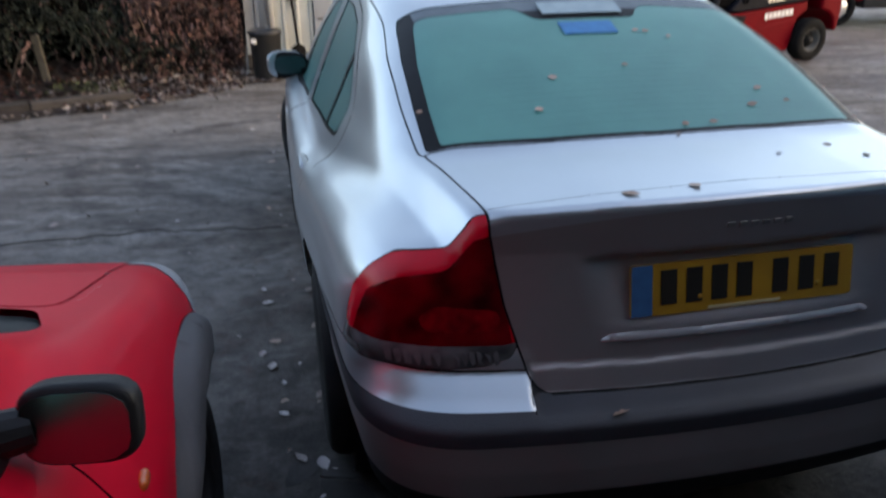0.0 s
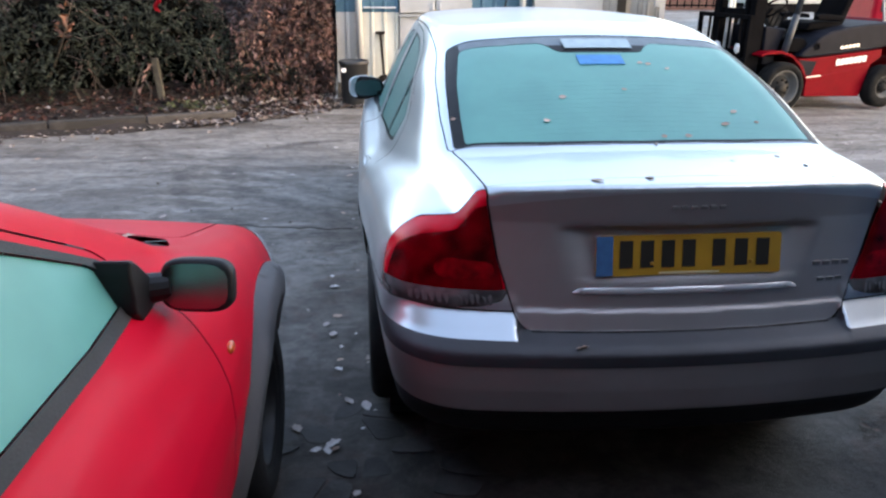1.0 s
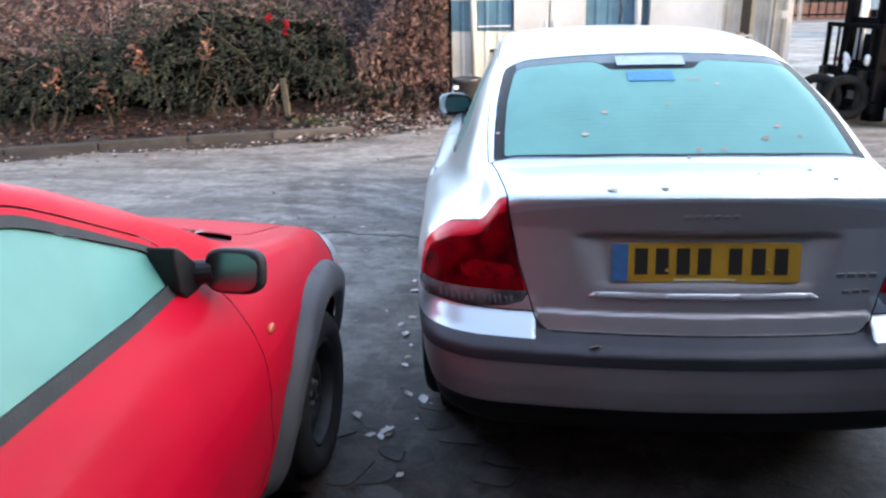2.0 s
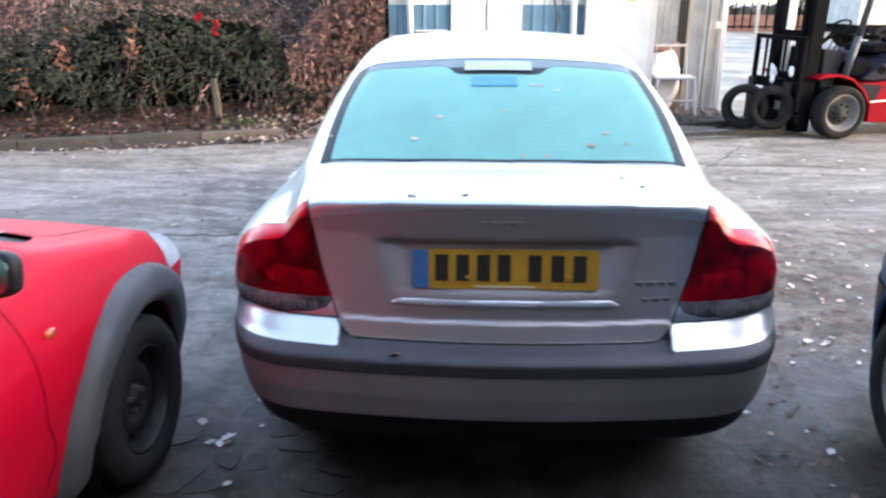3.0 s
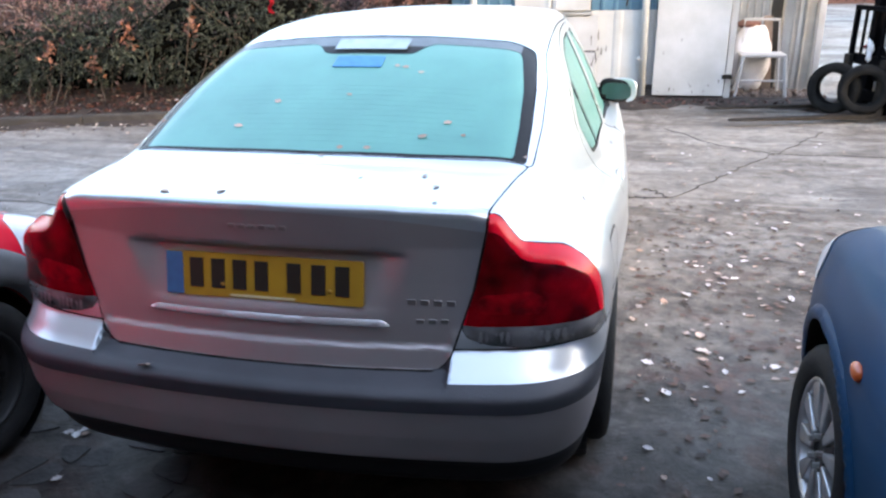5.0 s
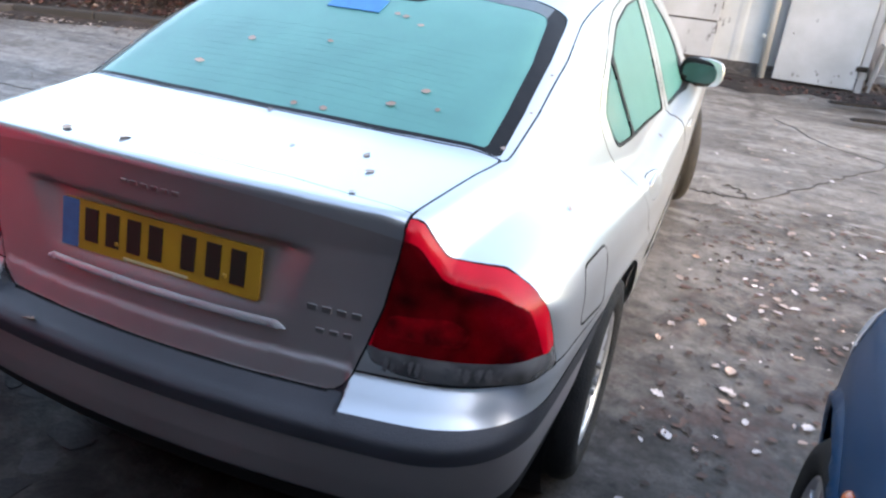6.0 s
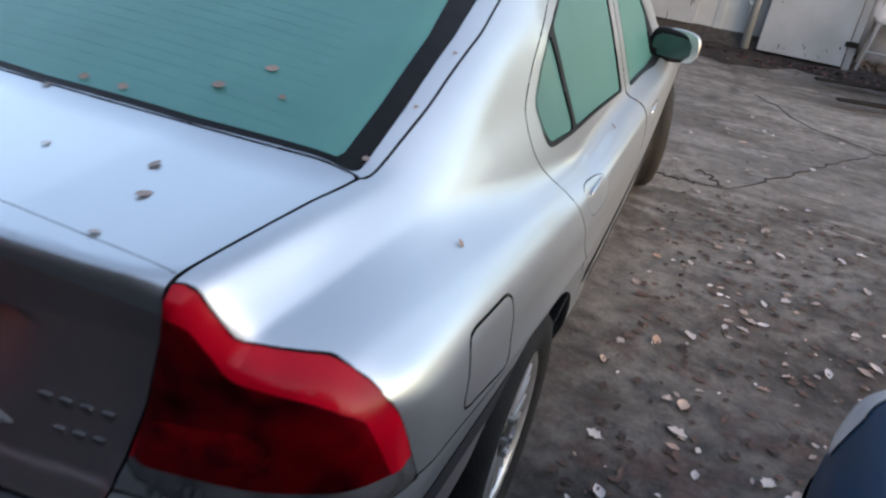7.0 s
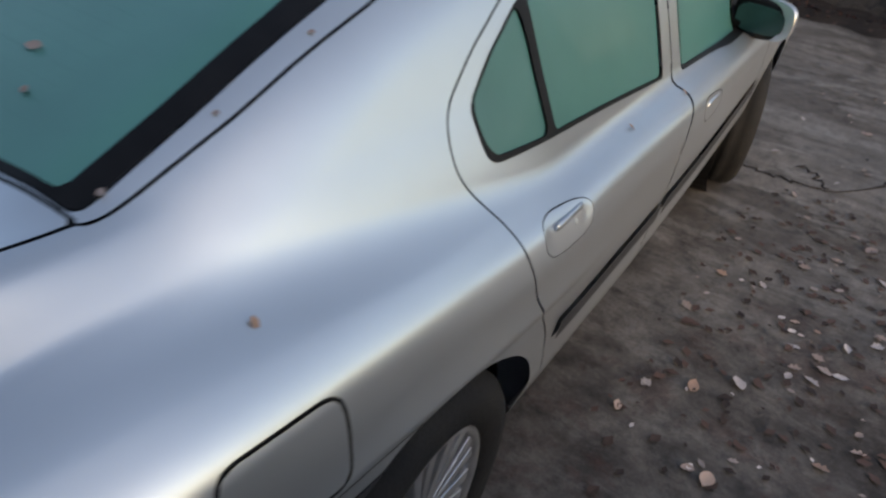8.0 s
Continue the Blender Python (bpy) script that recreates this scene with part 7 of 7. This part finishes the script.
# unseen plain walls, added to keep sky light off the rears of the cars
bm = bmesh.new()
box(bm, 0, -3.6, 2.5, 9.6, 0.4, 5.0)
tagged(part("wall_south", bm, mat("light_block", (0.032, 0.027, 0.025), 0.85, 0.0, (0.02, 0.017, 0.016), 1.5, 0.3, 30)), "plain dark wall added out of view behind the cars", "wall", kind="structure")
# two more unseen light-blocking walls at the sides
for side, wx, y1 in (("east", 4.6, 0.5), ("west", -4.6, 0.0)):
    bm = bmesh.new()
    box(bm, wx, (y1 - 3.4) / 2, 2.5, 0.4, y1 + 3.4, 5.0)
    tagged(part("wall_" + side, bm, MATS["light_block"]), "plain dark wall added out of view beside the parked cars", "wall", kind="structure")

# ---- fallen leaves, one by one ----
def leaf_mesh(seed, long=1.0, lobes=0):
    """A curled leaf one unit long with midrib fold and stalk."""
    r = random.Random(seed)
    bm = bmesh.new()
    n = 7
    mid, lf, rt = [], [], []
    for k in range(n):
        u = k / (n - 1)
        w = 0.30 * math.sin(math.pi * min(1, u * 0.94 + 0.05)) ** 0.8 * (1 + (0.28 * math.cos(u * 19) if lobes else 0.05 * r.uniform(-1, 1)))
        z = 0.16 * (u - 0.5) ** 2 * r.uniform(0.6, 1.6)
        mid.append(bm.verts.new((u - 0.5, 0, z)))
        lf.append(bm.verts.new((u - 0.5 + 0.02 * r.uniform(-1, 1), w, z + w * r.uniform(0.15, 0.55))))
        rt.append(bm.verts.new((u - 0.5 + 0.02 * r.uniform(-1, 1), -w, z + w * r.uniform(0.1, 0.5))))
    for k in range(n - 1):
        bm.faces.new((mid[k], mid[k + 1], lf[k + 1], lf[k]))
        bm.faces.new((mid[k + 1], mid[k], rt[k], rt[k + 1]))
    s0 = [bm.verts.new((0.48, 0.012, mid[-1].co.z)), bm.verts.new((0.48, -0.012, mid[-1].co.z)), bm.verts.new((0.72, 0.03, mid[-1].co.z + 0.05))]
    bm.faces.new(s0)
    me = bpy.data.meshes.new("fallen_leaf")
    bm.to_mesh(me)
    bm.free()
    me.polygons.foreach_set("use_smooth", [True] * len(me.polygons))
    return me


LEAVES = []
for k in range(8):
    for mt in (LEAF_FROST, LEAF_TAN):
        me = leaf_mesh(k, lobes=k % 2)
        me.materials.append(mt)
        LEAVES.append(me)


def fallen_leaf(x, y, z, size, tan, tilt=(0, 0), label="curled pale fallen leaf lying on the yard", group="leaves on the yard", turn=None, curl=1.0):
    me = LEAVES[2 * random.randrange(8) + (1 if tan else 0)]
    ob = new("fallen_leaf", me)
    ob.matrix_world = pose(x, y, z, tilt[0] + random.uniform(-8, 8), tilt[1] + random.uniform(-8, 8), random.uniform(0, 360) if turn is None else turn) @ Matrix.Diagonal((size, size * random.uniform(0.8, 1.2), size * curl, 1))
    return tagged(ob, label, "leaf", group)


# on the boot lid, rear window, wings and bumper of the silver car
def deck_z(x, y):
    x, y, _ = CAR.inverted() @ Vector((x, y, 0))
    p = np.array([[x, y, z] for z in np.linspace(0.6, 1.45, 800)])
    f = saloon(p)
    k = np.where((f[:-1] < 0) & (f[1:] >= 0))[0]
    return float(p[k[-1], 2]) if len(k) else 1.0


for k, (x, y, s) in enumerate(((-0.261, 0.52, 0.038), (-0.114, 0.535, 0.036), (0.349, 0.743, 0.032), (0.398, 0.669, 0.033), (0.19, 0.70, 0.022), (0.42, 0.56, 0.022), (0.02, 0.858, 0.024))):
    fallen_leaf(x, y, deck_z(x, y) + 0.003, s * (1.0 if k < 2 else 0.8), k < 2, (0, 0), "small pale leaf lying flat on the silver boot lid", "leaves on the car", None, 0.18)
for x, y, s in ((0.003, 1.157, 0.022), (-0.296, 0.989, 0.030), (-0.219, 1.115, 0.028), (0.343, 1.043, 0.028), (0.286, 0.971, 0.031), (0.14, 1.33, 0.026), (0.11, 1.335, 0.022), (0.20, 1.30, 0.024), (0.40, 0.99, 0.018), (0.14, 0.905, 0.026), (0.06, 0.90, 0.022), (0.585, 0.95, 0.018), (0.594, 1.10, 0.017), (0.588, 1.27, 0.016), (-0.59, 1.05, 0.020)):
    fallen_leaf(x, y, deck_z(x, y) + 0.002, s * 0.9, True, (23, 0), "small brown leaf stuck on the frosted rear window", "leaves on the car", random.uniform(-20, 20), 0.2)
fallen_leaf(0.743, 1.012, deck_z(0.743, 1.012) + 0.003, 0.019, True, (0, 45), "brown leaf lying on the silver rear wing", "leaves on the car", 0)
fallen_leaf(-0.302, 0.383, 0.634, 0.038, True, (-25, 0), "orange leaf stuck on the bumper strip", "leaves on the car", 10)
for x, y in ((0.80, 2.10), (0.812, 2.46)):
    fallen_leaf(x, y, deck_z(x, y) + 0.003, 0.02, True, (0, 40), "small brown leaf on the door shoulder", "leaves on the car", 20)

# on the yard beside the cars
spots = [(1.507, 1.802), (1.43, 2.848), (1.216, 2.183), (-1.153, 1.035), (-1.276, 3.039)]
r4 = random.Random(4)
while len(spots) < 250:
    x = r4.choice((r4.gauss(1.45, 0.30), r4.gauss(2.0, 0.8), r4.uniform(0.9, 4.0)))
    y = r4.choice((r4.gauss(2.4, 0.9), r4.uniform(0.6, 6.5)))
    if (0.86 < x < 4.5) and 0.5 < y < 7 and not (1.30 < x < 3.1 and y < 1.65):
        spots.append((x, y))
for k in range(45):
    spots.append((r4.uniform(-1.1, -0.75), r4.uniform(0.6, 5.5)) if k % 2 else (r4.uniform(-4, -0.95), r4.uniform(1.8, 6.3)))
for k in range(34):
    spots.append((r4.uniform(-1.10, -0.84), r4.uniform(-0.4, 2.6)))
for x, y in spots:
    s = r4.choice((0.025, 0.04, 0.05, 0.06, 0.07)) * r4.uniform(0.55, 0.95)
    fallen_leaf(x, y, float(ground_at(np.float64(x), np.float64(y))) + 0.006, s, r4.random() < 0.22)
n = 900
lx, ly = rng.uniform(-6, 6, n), rng.uniform(0.5, 8.2, n)
ok = (np.abs(lx) > 0.95) & ~((lx > 1.2) & (ly < 1.7)) & ~((lx < -1.05) & (ly < 1.7)) & (ly < np.where(lx < -1.4, kerb_y(np.minimum(lx, -1.4)) - 0.1, 8.4))
leaf_cloud("leaf_scraps", np.stack([lx, ly, ground_at(lx, ly) + 0.008], 1)[ok], 0.012, 0.022, LEAF_PALE, None, 0.8, 51, 0.6, "tiny pale leaf scraps on the yard", "leaves")
n = 1000
lx, ly = rng.normal(1.45, 0.55, n), rng.uniform(0.3, 4.2, n)
ok = (lx > 0.9) & ~((lx > 1.28) & (ly < 1.65))
leaf_cloud("rotten_leaves", np.stack([lx, ly, ground_at(lx, ly) + 0.007], 1)[ok], 0.015, 0.040, mat("rotten_leaf", (0.120, 0.068, 0.053), 0.7, 0.0, (0.034, 0.020, 0.016), 6, per_island=True), None, 0.97, 52, 0.6, "dark rotten leaves trodden into the mud", "leaves", bend=0.12)
# dead leaves lying in the scuttle of the red car
for k in range(7):
    fallen_leaf(-1.47 - 0.05 * k + r4.uniform(-0.02, 0.02), 0.55 + 0.012 * k, 0.905 + r4.uniform(0, 0.008), 0.04, True, (0, 0), "dead brown leaf in the red car's scuttle", "leaves on the car")
